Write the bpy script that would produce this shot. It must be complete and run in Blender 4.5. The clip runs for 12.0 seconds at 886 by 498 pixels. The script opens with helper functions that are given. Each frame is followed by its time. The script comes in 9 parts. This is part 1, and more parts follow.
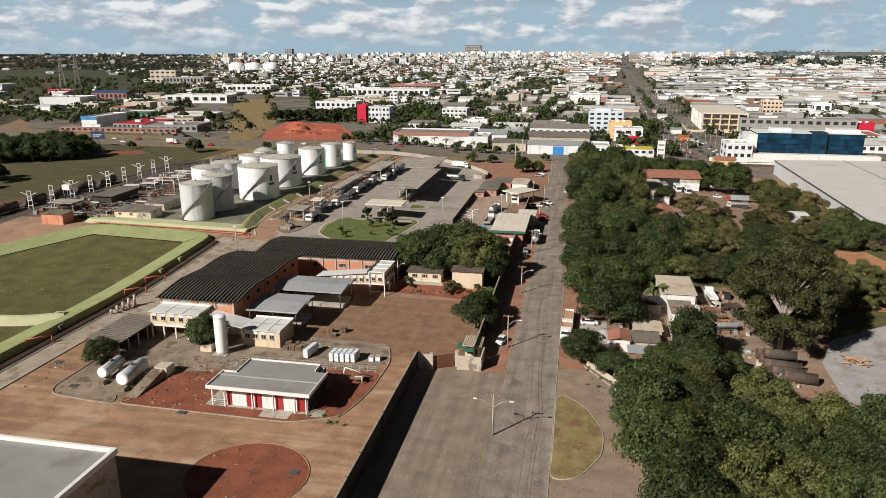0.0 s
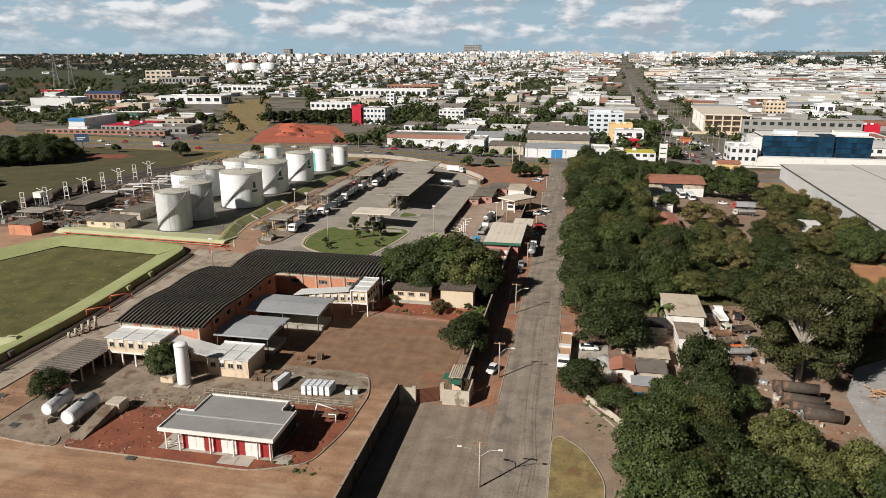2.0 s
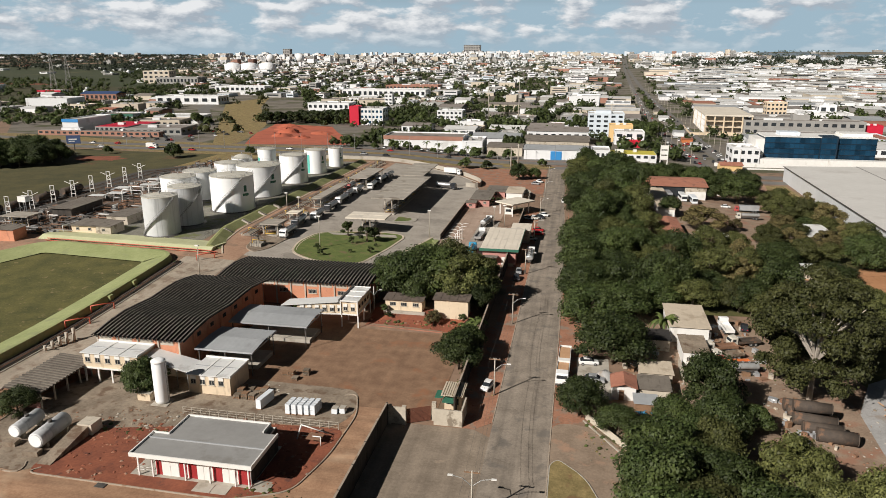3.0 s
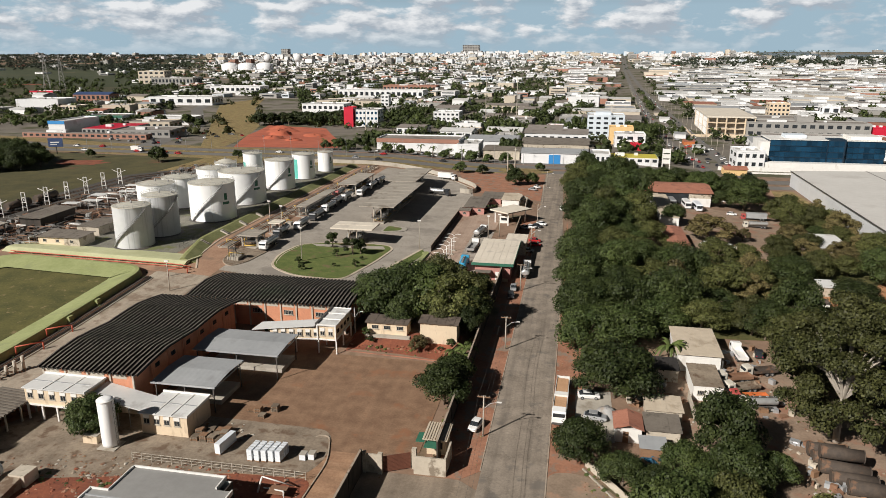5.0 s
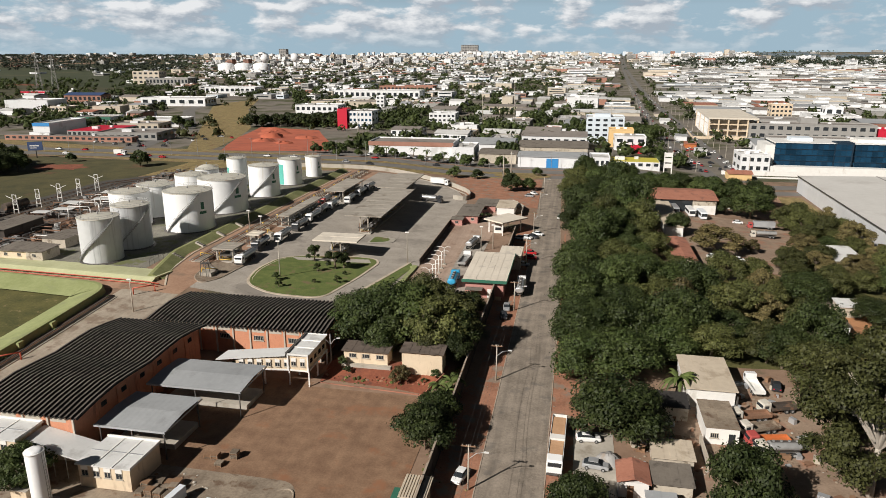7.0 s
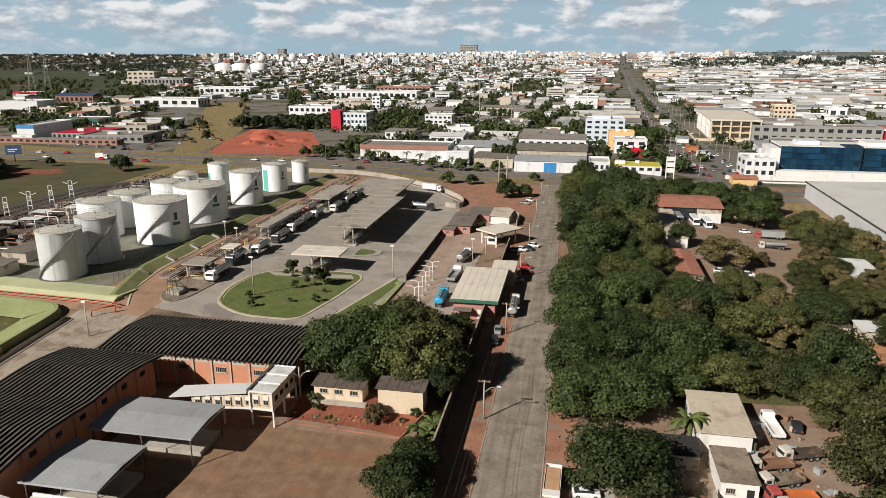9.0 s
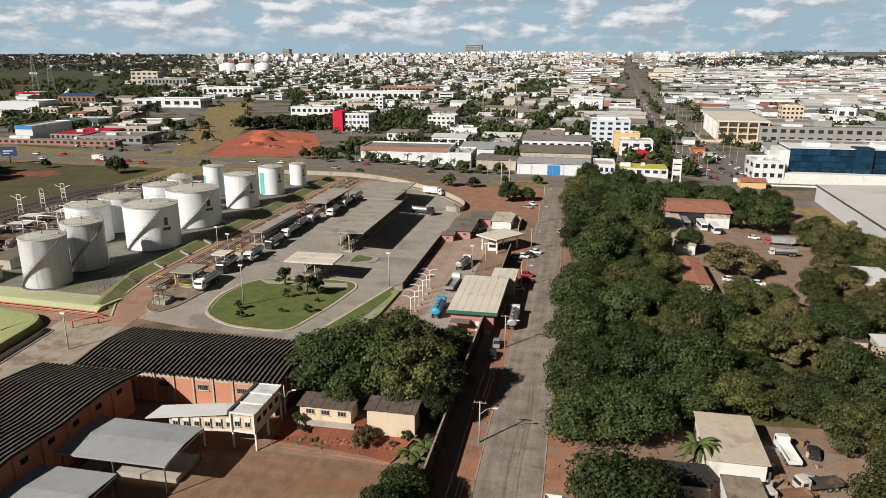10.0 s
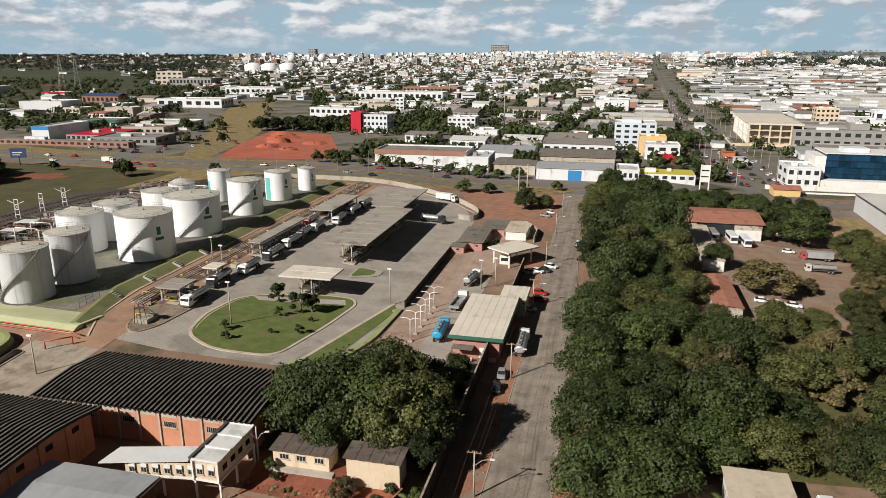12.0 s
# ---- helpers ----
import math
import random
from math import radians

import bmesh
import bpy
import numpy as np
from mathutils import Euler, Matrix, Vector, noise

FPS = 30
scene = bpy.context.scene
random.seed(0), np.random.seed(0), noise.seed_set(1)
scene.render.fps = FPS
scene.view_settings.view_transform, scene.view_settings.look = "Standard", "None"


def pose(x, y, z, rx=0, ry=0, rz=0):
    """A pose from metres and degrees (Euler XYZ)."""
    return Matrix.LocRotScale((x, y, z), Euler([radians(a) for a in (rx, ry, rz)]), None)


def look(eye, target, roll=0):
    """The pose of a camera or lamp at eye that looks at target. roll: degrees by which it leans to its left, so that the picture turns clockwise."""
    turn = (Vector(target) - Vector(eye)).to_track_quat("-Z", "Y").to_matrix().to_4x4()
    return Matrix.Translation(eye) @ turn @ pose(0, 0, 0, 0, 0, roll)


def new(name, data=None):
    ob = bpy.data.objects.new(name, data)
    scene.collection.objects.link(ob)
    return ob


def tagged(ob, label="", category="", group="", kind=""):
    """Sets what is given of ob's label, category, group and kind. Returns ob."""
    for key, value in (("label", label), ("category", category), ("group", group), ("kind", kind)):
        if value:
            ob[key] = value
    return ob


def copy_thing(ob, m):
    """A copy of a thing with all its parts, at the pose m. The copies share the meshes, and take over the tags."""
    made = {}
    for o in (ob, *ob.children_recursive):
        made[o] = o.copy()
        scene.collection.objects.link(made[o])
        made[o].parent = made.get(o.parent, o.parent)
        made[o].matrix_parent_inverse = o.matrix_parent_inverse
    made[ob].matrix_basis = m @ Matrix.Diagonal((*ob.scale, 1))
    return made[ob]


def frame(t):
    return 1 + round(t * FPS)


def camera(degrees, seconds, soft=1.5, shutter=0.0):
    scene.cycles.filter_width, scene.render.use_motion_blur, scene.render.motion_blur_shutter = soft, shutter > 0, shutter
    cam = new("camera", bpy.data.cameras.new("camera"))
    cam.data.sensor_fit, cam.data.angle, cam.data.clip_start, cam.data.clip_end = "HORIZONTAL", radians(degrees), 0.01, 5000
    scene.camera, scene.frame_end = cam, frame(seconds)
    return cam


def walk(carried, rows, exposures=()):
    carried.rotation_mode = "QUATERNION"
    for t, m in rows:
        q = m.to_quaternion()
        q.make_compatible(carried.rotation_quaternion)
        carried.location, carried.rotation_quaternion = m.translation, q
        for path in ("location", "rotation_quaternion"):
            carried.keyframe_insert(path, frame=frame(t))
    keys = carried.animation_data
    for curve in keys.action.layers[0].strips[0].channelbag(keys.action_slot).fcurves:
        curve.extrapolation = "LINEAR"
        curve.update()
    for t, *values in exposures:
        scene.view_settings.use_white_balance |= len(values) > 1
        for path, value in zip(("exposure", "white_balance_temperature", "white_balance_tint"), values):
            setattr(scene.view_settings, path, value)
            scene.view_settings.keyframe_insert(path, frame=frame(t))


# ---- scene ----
# the camera: a level drone flight along the street
cam = camera(65.5, 12.0, soft=0.65)
PATH = [
    (0, -0.02, -0.07, 61.51, 74.13, 0.0, 11.0),
    (0.5, 0.01, 3.55, 61.55, 74.13, 0.0, 10.992),
    (1, 0.05, 7.16, 61.58, 74.13, 0.0, 10.984),
    (1.5, 0.08, 10.76, 61.62, 74.13, 0.0, 10.976),
    (2, 0.11, 14.35, 61.65, 74.13, 0.0, 10.968),
    (2.5, 0.14, 17.94, 61.68, 74.13, 0.0, 10.96),
    (3, 0.16, 21.54, 61.71, 74.13, 0.0, 10.952),
    (3.5, 0.17, 25.15, 61.74, 74.13, 0.0, 10.939),
    (4, 0.18, 28.77, 61.77, 74.13, 0.0, 10.926),
    (4.5, 0.18, 32.42, 61.8, 74.13, 0.0, 10.913),
    (5, 0.18, 36.08, 61.82, 74.13, 0.0, 10.9),
    (5.5, 0.19, 39.77, 61.85, 74.13, 0.0, 10.877),
    (6, 0.2, 43.48, 61.88, 74.13, 0.0, 10.855),
    (6.5, 0.22, 47.21, 61.9, 74.13, 0.0, 10.832),
    (7, 0.25, 50.96, 61.93, 74.13, 0.0, 10.81),
    (7.5, 0.31, 54.73, 61.95, 74.13, 0.0, 10.8),
    (8, 0.39, 58.52, 61.97, 74.13, 0.0, 10.791),
    (8.5, 0.5, 62.31, 62.0, 74.13, 0.0, 10.781),
    (9, 0.65, 66.12, 62.02, 74.13, 0.0, 10.772),
    (9.3, 0.76, 68.41, 62.03, 74.13, 0.0, 10.764),
    (9.5, 0.85, 69.93, 62.04, 74.13, 0.0, 10.773),
    (9.6, 0.9, 70.69, 62.04, 74.13, 0.0, 10.8),
    (9.8, 1.0, 72.22, 62.05, 74.13, 0.0, 10.997),
    (10, 1.11, 73.74, 62.06, 74.13, 0.0, 11.193),
    (10.5, 1.44, 77.53, 62.08, 74.13, 0.0, 11.7),
    (11, 1.84, 81.31, 62.09, 74.13, 0.0, 12.18),
    (11.5, 2.33, 85.06, 62.11, 74.13, 0.0, 12.7),
    (12, 2.93, 88.78, 62.13, 74.13, 0.0, 13.294),
]
walk(cam, [(t, pose(x, y, z, a, b, c)) for t, x, y, z, a, b, c in PATH])

# ---- sky, sun and exposure ----
SUN = Vector((-0.95, -1.2, 1.0)).normalized()      # towards the sun
world = bpy.data.worlds.new("sky")
scene.world = world
world.use_nodes = True
wn, wl = world.node_tree.nodes, world.node_tree.links
sky = wn.new("ShaderNodeTexSky")
sky.sky_type, sky.sun_disc = "NISHITA", False
sky.sun_elevation, sky.sun_rotation = math.asin(SUN.z), math.atan2(SUN.x, SUN.y)
sky.altitude, sky.air_density, sky.dust_density, sky.ozone_density = 1100, 1.3, 0.15, 1.0
coord = wn.new("ShaderNodeTexCoord")
stretch = wn.new("ShaderNodeMapping")
stretch.inputs["Scale"].default_value = (13.0, 13.0, 34.0)
stretch.inputs["Location"].default_value = (0.4, 2.1, 0.15)
raised = wn.new("ShaderNodeVectorMath")          # the same field a little nearer to the sun, for lit tops and grey bases
raised.operation = "ADD"
raised.inputs[1].default_value = (-0.12, -0.05, 0.30)
wl.new(coord.outputs["Generated"], stretch.inputs["Vector"])
wl.new(stretch.outputs["Vector"], raised.inputs[0])


def cloud_field(vector):
    puffs = wn.new("ShaderNodeTexNoise")
    puffs.inputs["Scale"].default_value, puffs.inputs["Detail"].default_value, puffs.inputs["Roughness"].default_value = 1.0, 8, 0.56
    wl.new(vector, puffs.inputs["Vector"])
    return puffs.outputs["Fac"]


here, above = cloud_field(stretch.outputs["Vector"]), cloud_field(raised.outputs["Vector"])
cover = wn.new("ShaderNodeValToRGB")
cover.color_ramp.elements[0].position, cover.color_ramp.elements[1].position = 0.44, 0.54
wl.new(here, cover.inputs["Fac"])
slope = wn.new("ShaderNodeMath")
slope.operation = "SUBTRACT"
wl.new(here, slope.inputs[0])
wl.new(above, slope.inputs[1])
lit = wn.new("ShaderNodeMapRange")
lit.inputs["From Min"].default_value, lit.inputs["From Max"].default_value = -0.06, 0.12
wl.new(slope.outputs[0], lit.inputs["Value"])
tones = wn.new("ShaderNodeMix")
tones.data_type = "RGBA"
tones.inputs[6].default_value, tones.inputs[7].default_value = (54.0, 62.0, 71.0, 1), (114.0, 116.0, 118.0, 1)
wl.new(lit.outputs[0], tones.inputs["Factor"])
height = wn.new("ShaderNodeSeparateXYZ")
wl.new(coord.outputs["Generated"], height.inputs[0])
thin = wn.new("ShaderNodeMapRange")          # the clouds stand in a row low in the sky, with clear air above
thin.inputs["From Min"].default_value, thin.inputs["From Max"].default_value = 0.08, 0.13
thin.inputs["To Min"].default_value, thin.inputs["To Max"].default_value = 1.0, 0.05
low = wn.new("ShaderNodeMapRange")
low.inputs["From Min"].default_value, low.inputs["From Max"].default_value = 0.004, 0.034
low.inputs["To Min"].default_value, low.inputs["To Max"].default_value = 0.25, 1.0
share, share_low = wn.new("ShaderNodeMath"), wn.new("ShaderNodeMath")
share.operation = share_low.operation = "MULTIPLY"
wl.new(height.outputs["Z"], thin.inputs["Value"])
wl.new(height.outputs["Z"], low.inputs["Value"])
wl.new(cover.outputs["Color"], share.inputs[0])
wl.new(thin.outputs[0], share.inputs[1])
wl.new(share.outputs[0], share_low.inputs[0])
wl.new(low.outputs[0], share_low.inputs[1])
haze = wn.new("ShaderNodeMix")
haze.data_type = "RGBA"
near = wn.new("ShaderNodeMapRange")
near.inputs["From Min"].default_value, near.inputs["From Max"].default_value = 0.06, 0.14
near.inputs["To Min"].default_value, near.inputs["To Max"].default_value = 1.0, 0.0
haze.inputs[7].default_value = (49.0, 67.5, 80.5, 1)
clouds = wn.new("ShaderNodeMix")
clouds.data_type = "RGBA"
wl.new(height.outputs["Z"], near.inputs["Value"])
wl.new(near.outputs[0], haze.inputs["Factor"])
wl.new(sky.outputs["Color"], haze.inputs[6])
wl.new(share_low.outputs[0], clouds.inputs["Factor"])
wl.new(haze.outputs[2], clouds.inputs[6])
wl.new(tones.outputs[2], clouds.inputs[7])
wl.new(clouds.outputs[2], wn["Background"].inputs["Color"])
wn["Background"].inputs["Strength"].default_value = 0.0062
sun = new("sun", bpy.data.lights.new("sun", "SUN"))
sun.data.energy, sun.data.angle, sun.data.color = 5.1, radians(0.6), (1.0, 0.943, 0.872)
sun.matrix_world = look(SUN * 300, (0, 0, 0))
scene.view_settings.exposure = 0.2

# ---- materials ----
MATS = {}


def surface(name, one, two, size=1.0, rough=0.85, bump=0.25, metal=0.0, patch=None, patch_size=12.0, patch_at=0.55, vary=0.0, isle=0.0, runs=0.0, cracks=0.0, lanes=0.0):
    """A node material with grain, larger blotches and, if asked, patches of another colour with soft shapes of their own."""
    m = bpy.data.materials.new(name)
    m.use_nodes = True
    n, l = m.node_tree.nodes, m.node_tree.links
    out = n["Principled BSDF"]
    at = n.new("ShaderNodeTexCoord")
    fine = n.new("ShaderNodeTexNoise")
    fine.inputs["Scale"].default_value, fine.inputs["Detail"].default_value, fine.inputs["Roughness"].default_value = 1.0 / size, 8, 0.7
    wide = n.new("ShaderNodeTexNoise")
    wide.inputs["Scale"].default_value, wide.inputs["Detail"].default_value = 0.13 / size, 5
    l.new(at.outputs["Object"], fine.inputs["Vector"])
    l.new(at.outputs["Object"], wide.inputs["Vector"])
    add = n.new("ShaderNodeMath")
    add.operation = "MULTIPLY_ADD"
    add.inputs[1].default_value, add.inputs[2].default_value = 0.5, 0.0
    l.new(fine.outputs["Fac"], add.inputs[0])
    add2 = n.new("ShaderNodeMath")
    add2.operation = "MULTIPLY_ADD"
    add2.inputs[1].default_value = 0.5
    l.new(wide.outputs["Fac"], add2.inputs[0])
    l.new(add.outputs[0], add2.inputs[2])
    ramp = n.new("ShaderNodeValToRGB")
    ramp.color_ramp.elements[0].position, ramp.color_ramp.elements[1].position = 0.36, 0.64
    ramp.color_ramp.elements[0].color, ramp.color_ramp.elements[1].color = (*one, 1), (*two, 1)
    l.new(add2.outputs[0], ramp.inputs["Fac"])
    colour = ramp.outputs["Color"]
    if patch:
        blot = n.new("ShaderNodeTexNoise")
        blot.inputs["Scale"].default_value, blot.inputs["Detail"].default_value, blot.inputs["Roughness"].default_value = 1.0 / patch_size, 6, 0.62
        if runs:
            tall = n.new("ShaderNodeMapping")
            tall.inputs["Scale"].default_value = (1.0, 1.0, runs)
            l.new(at.outputs["Object"], tall.inputs["Vector"])
            l.new(tall.outputs["Vector"], blot.inputs["Vector"])
        else:
            l.new(at.outputs["Object"], blot.inputs["Vector"])
        edge = n.new("ShaderNodeValToRGB")
        edge.color_ramp.elements[0].position, edge.color_ramp.elements[1].position = patch_at, patch_at + 0.09
        l.new(blot.outputs["Fac"], edge.inputs["Fac"])
        mix = n.new("ShaderNodeMix")
        mix.data_type = "RGBA"
        l.new(edge.outputs["Color"], mix.inputs["Factor"])
        l.new(colour, mix.inputs[6])
        mix.inputs[7].default_value = (*patch, 1)
        colour = mix.outputs[2]
    if lanes:
        drawn = n.new("ShaderNodeMapping")
        drawn.inputs["Scale"].default_value = (0.75, 0.03, 1.0) if lanes > 0 else (0.035, 0.5, 1.0)          # worn along y, or along x if below nought
        worn = n.new("ShaderNodeTexNoise")
        worn.inputs["Scale"].default_value, worn.inputs["Detail"].default_value = 1.0, 6
        shade = n.new("ShaderNodeMapRange")
        shade.inputs["From Min"].default_value, shade.inputs["From Max"].default_value = 0.35, 0.65
        shade.inputs["To Min"].default_value, shade.inputs["To Max"].default_value = 1 - abs(lanes), 1 + abs(lanes)
        l.new(at.outputs["Object"], drawn.inputs["Vector"])
        l.new(drawn.outputs["Vector"], worn.inputs["Vector"])
        l.new(worn.outputs["Fac"], shade.inputs["Value"])
        tint = n.new("ShaderNodeHueSaturation")
        l.new(shade.outputs[0], tint.inputs["Value"])
        l.new(colour, tint.inputs["Color"])
        colour = tint.outputs["Color"]
    if cracks:
        bent = n.new("ShaderNodeMix")
        bent.data_type = "RGBA"
        bent.blend_type = "LINEAR_LIGHT"
        bent.inputs["Factor"].default_value = 1.0
        cells = n.new("ShaderNodeTexVoronoi")
        cells.feature = "DISTANCE_TO_EDGE"
        cells.inputs["Scale"].default_value = 1.0 / cracks
        l.new(at.outputs["Object"], bent.inputs[6])
        l.new(fine.outputs["Color"], bent.inputs[7])
        l.new(bent.outputs[2], cells.inputs["Vector"])
        line = n.new("ShaderNodeMapRange")
        line.inputs["From Min"].default_value, line.inputs["From Max"].default_value = 0.03 / cracks, 0.11 / cracks
        line.inputs["To Min"].default_value, line.inputs["To Max"].default_value = 0.8, 1.0
        l.new(cells.outputs["Distance"], line.inputs["Value"])
        tint = n.new("ShaderNodeHueSaturation")
        l.new(line.outputs[0], tint.inputs["Value"])
        l.new(colour, tint.inputs["Color"])
        colour = tint.outputs["Color"]
    if vary:
        info = n.new("ShaderNodeObjectInfo")
        spread = n.new("ShaderNodeMapRange")
        spread.inputs["To Min"].default_value, spread.inputs["To Max"].default_value = 1 - vary, 1 + vary
        l.new(info.outputs["Random"], spread.inputs["Value"])
        tint = n.new("ShaderNodeHueSaturation")
        l.new(spread.outputs[0], tint.inputs["Value"])
        l.new(colour, tint.inputs["Color"])
        colour = tint.outputs["Color"]
    if isle:
        geo = n.new("ShaderNodeNewGeometry")
        spread = n.new("ShaderNodeMapRange")
        spread.inputs["To Min"].default_value, spread.inputs["To Max"].default_value = 1 - isle, 1 + isle
        l.new(geo.outputs["Random Per Island"], spread.inputs["Value"])
        tint = n.new("ShaderNodeHueSaturation")
        l.new(spread.outputs[0], tint.inputs["Value"])
        l.new(colour, tint.inputs["Color"])
        colour = tint.outputs["Color"]
    l.new(colour, out.inputs["Base Color"])
    out.inputs["Roughness"].default_value, out.inputs["Metallic"].default_value = rough, metal
    if bump:
        relief = n.new("ShaderNodeBump")
        relief.inputs["Strength"].default_value, relief.inputs["Distance"].default_value = bump, 0.05 * size
        l.new(fine.outputs["Fac"], relief.inputs["Height"])
        l.new(relief.outputs["Normal"], out.inputs["Normal"])
    MATS[name] = m
    return m


def leaf_material(name, one, two):
    m = surface(name, one, two, 0.9, 0.6, 0.0, vary=0.42)
    n, l = m.node_tree.nodes, m.node_tree.links
    out = n["Principled BSDF"]
    isle = n.new("ShaderNodeNewGeometry")
    spread = n.new("ShaderNodeMapRange")
    spread.inputs["To Min"].default_value, spread.inputs["To Max"].default_value = 0.55, 1.5
    l.new(isle.outputs["Random Per Island"], spread.inputs["Value"])
    tint = n.new("ShaderNodeHueSaturation")
    l.new(spread.outputs[0], tint.inputs["Value"])
    l.new(out.inputs["Base Color"].links[0].from_socket, tint.inputs["Color"])
    l.new(tint.outputs["Color"], out.inputs["Base Color"])
    out.inputs["Specular IOR Level"].default_value = 0.25
    return m


surface("earth", (0.19, 0.118, 0.078), (0.28, 0.185, 0.125), 1.2, 0.95, 0.5, patch=(0.1, 0.085, 0.045), patch_size=16, patch_at=0.56)
surface("red_soil", (0.15, 0.045, 0.025), (0.285, 0.092, 0.046), 0.5, 0.95, 0.7, patch=(0.12, 0.045, 0.03), patch_size=2.6, patch_at=0.58)
surface("dirt_verge", (0.22, 0.098, 0.056), (0.40, 0.195, 0.12), 0.5, 0.95, 0.5, patch=(0.24, 0.18, 0.135), patch_size=3.5, patch_at=0.52)
surface("yard_pavers", (0.225, 0.123, 0.071), (0.39, 0.237, 0.142), 0.45, 0.9, 0.4, patch=(0.40, 0.268, 0.172), patch_size=13, patch_at=0.53, lanes=-0.2)
surface("court_pavers", (0.155, 0.086, 0.05), (0.285, 0.175, 0.106), 0.35, 0.9, 0.6, patch=(0.255, 0.12, 0.062), patch_size=7, patch_at=0.57, lanes=0.06)
surface("lane_concrete", (0.26, 0.215, 0.165), (0.40, 0.342, 0.27), 0.7, 0.9, 0.3, patch=(0.22, 0.165, 0.12), patch_size=5, patch_at=0.55, lanes=0.08)
surface("old_concrete", (0.15, 0.115, 0.083), (0.335, 0.272, 0.203), 0.6, 0.9, 0.6, patch=(0.14, 0.092, 0.06), patch_size=2.4, patch_at=0.53)
surface("concrete", (0.34, 0.31, 0.26), (0.45, 0.41, 0.35), 0.8, 0.85, 0.2, patch=(0.27, 0.235, 0.185), patch_size=6, patch_at=0.56)
surface("asphalt_street", (0.172, 0.142, 0.112), (0.312, 0.262, 0.21), 0.45, 0.9, 0.3, patch=(0.165, 0.143, 0.12), patch_size=4, patch_at=0.56, cracks=9.0, lanes=0.17)
surface("forecourt", (0.165, 0.130, 0.096), (0.285, 0.229, 0.174), 0.45, 0.9, 0.3, patch=(0.35, 0.268, 0.195), patch_size=4, patch_at=0.62, lanes=0.12)
surface("side_asphalt", (0.19, 0.138, 0.096), (0.325, 0.243, 0.176), 0.5, 0.9, 0.3, patch=(0.36, 0.225, 0.15), patch_size=5, patch_at=0.56)
surface("gravel_lot", (0.27, 0.262, 0.25), (0.42, 0.41, 0.40), 0.5, 0.95, 0.4, patch=(0.26, 0.20, 0.15), patch_size=9, patch_at=0.57)
surface("asphalt_terminal", (0.28, 0.25, 0.212), (0.40, 0.358, 0.308), 0.7, 0.9, 0.2, patch=(0.25, 0.222, 0.19), patch_size=12, patch_at=0.54, cracks=12.0)
surface("asphalt_dark", (0.13, 0.122, 0.112), (0.185, 0.174, 0.16), 0.9, 0.9, 0.2)
surface("clay_road", (0.27, 0.155, 0.098), (0.40, 0.25, 0.165), 0.8, 0.95, 0.3, patch=(0.235, 0.155, 0.105), patch_size=13)
surface("dry_grass", (0.13, 0.102, 0.036), (0.33, 0.245, 0.105), 0.4, 0.95, 0.9, patch=(0.18, 0.105, 0.048), patch_size=5)
surface("scrub", (0.036, 0.038, 0.016), (0.082, 0.074, 0.034), 4.0, 0.95, 0.6, patch=(0.17, 0.075, 0.04), patch_size=60, patch_at=0.6)
surface("field_grass", (0.042, 0.043, 0.014), (0.098, 0.083, 0.029), 0.9, 0.95, 0.8, patch=(0.17, 0.066, 0.034), patch_size=34, patch_at=0.585)
surface("lawn", (0.065, 0.10, 0.02), (0.15, 0.175, 0.045), 0.3, 0.95, 0.9, patch=(0.165, 0.125, 0.06), patch_size=3.5, patch_at=0.57)
surface("basin_grass", (0.05, 0.054, 0.013), (0.128, 0.114, 0.032), 0.6, 0.95, 0.9, patch=(0.20, 0.155, 0.07), patch_size=1.8, patch_at=0.6)
surface("green_bank", (0.235, 0.265, 0.105), (0.335, 0.36, 0.165), 1.0, 0.9, 0.3, patch=(0.25, 0.27, 0.13), patch_size=6, patch_at=0.56)
surface("pale_bank", (0.40, 0.41, 0.225), (0.52, 0.52, 0.32), 1.0, 0.9, 0.25, patch=(0.42, 0.42, 0.25), patch_size=7)
surface("grass_bank", (0.15, 0.165, 0.06), (0.27, 0.275, 0.115), 0.7, 0.95, 0.6, patch=(0.27, 0.28, 0.13), patch_size=9)
surface("white_paint", (0.70, 0.685, 0.65), (0.80, 0.785, 0.75), 1.4, 0.55, 0.05, patch=(0.60, 0.57, 0.52), patch_size=3.5, patch_at=0.62, runs=0.3)
surface("tank_white", (0.84, 0.845, 0.84), (0.90, 0.905, 0.90), 2.5, 0.42, 0.03, patch=(0.74, 0.72, 0.67), patch_size=1.1, patch_at=0.60, runs=0.05)
surface("tank_grey", (0.50, 0.51, 0.515), (0.59, 0.60, 0.605), 2.5, 0.5, 0.04, patch=(0.36, 0.365, 0.37), patch_size=2.2, patch_at=0.53, runs=0.05)
surface("tank_top", (0.45, 0.43, 0.37), (0.56, 0.54, 0.47), 1.0, 0.7, 0.1, patch=(0.36, 0.31, 0.24), patch_size=3)
surface("turquoise_paint", (0.10, 0.43, 0.37), (0.14, 0.52, 0.44), 2.0, 0.5, 0.03)
surface("steel", (0.26, 0.26, 0.255), (0.38, 0.38, 0.37), 0.8, 0.5, 0.05, metal=0.3)
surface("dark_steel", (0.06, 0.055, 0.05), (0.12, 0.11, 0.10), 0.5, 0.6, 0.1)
surface("pipe_rust", (0.17, 0.09, 0.055), (0.27, 0.15, 0.09), 0.5, 0.8, 0.2)
surface("red_pipe", (0.40, 0.075, 0.035), (0.52, 0.11, 0.06), 0.8, 0.55, 0.05)
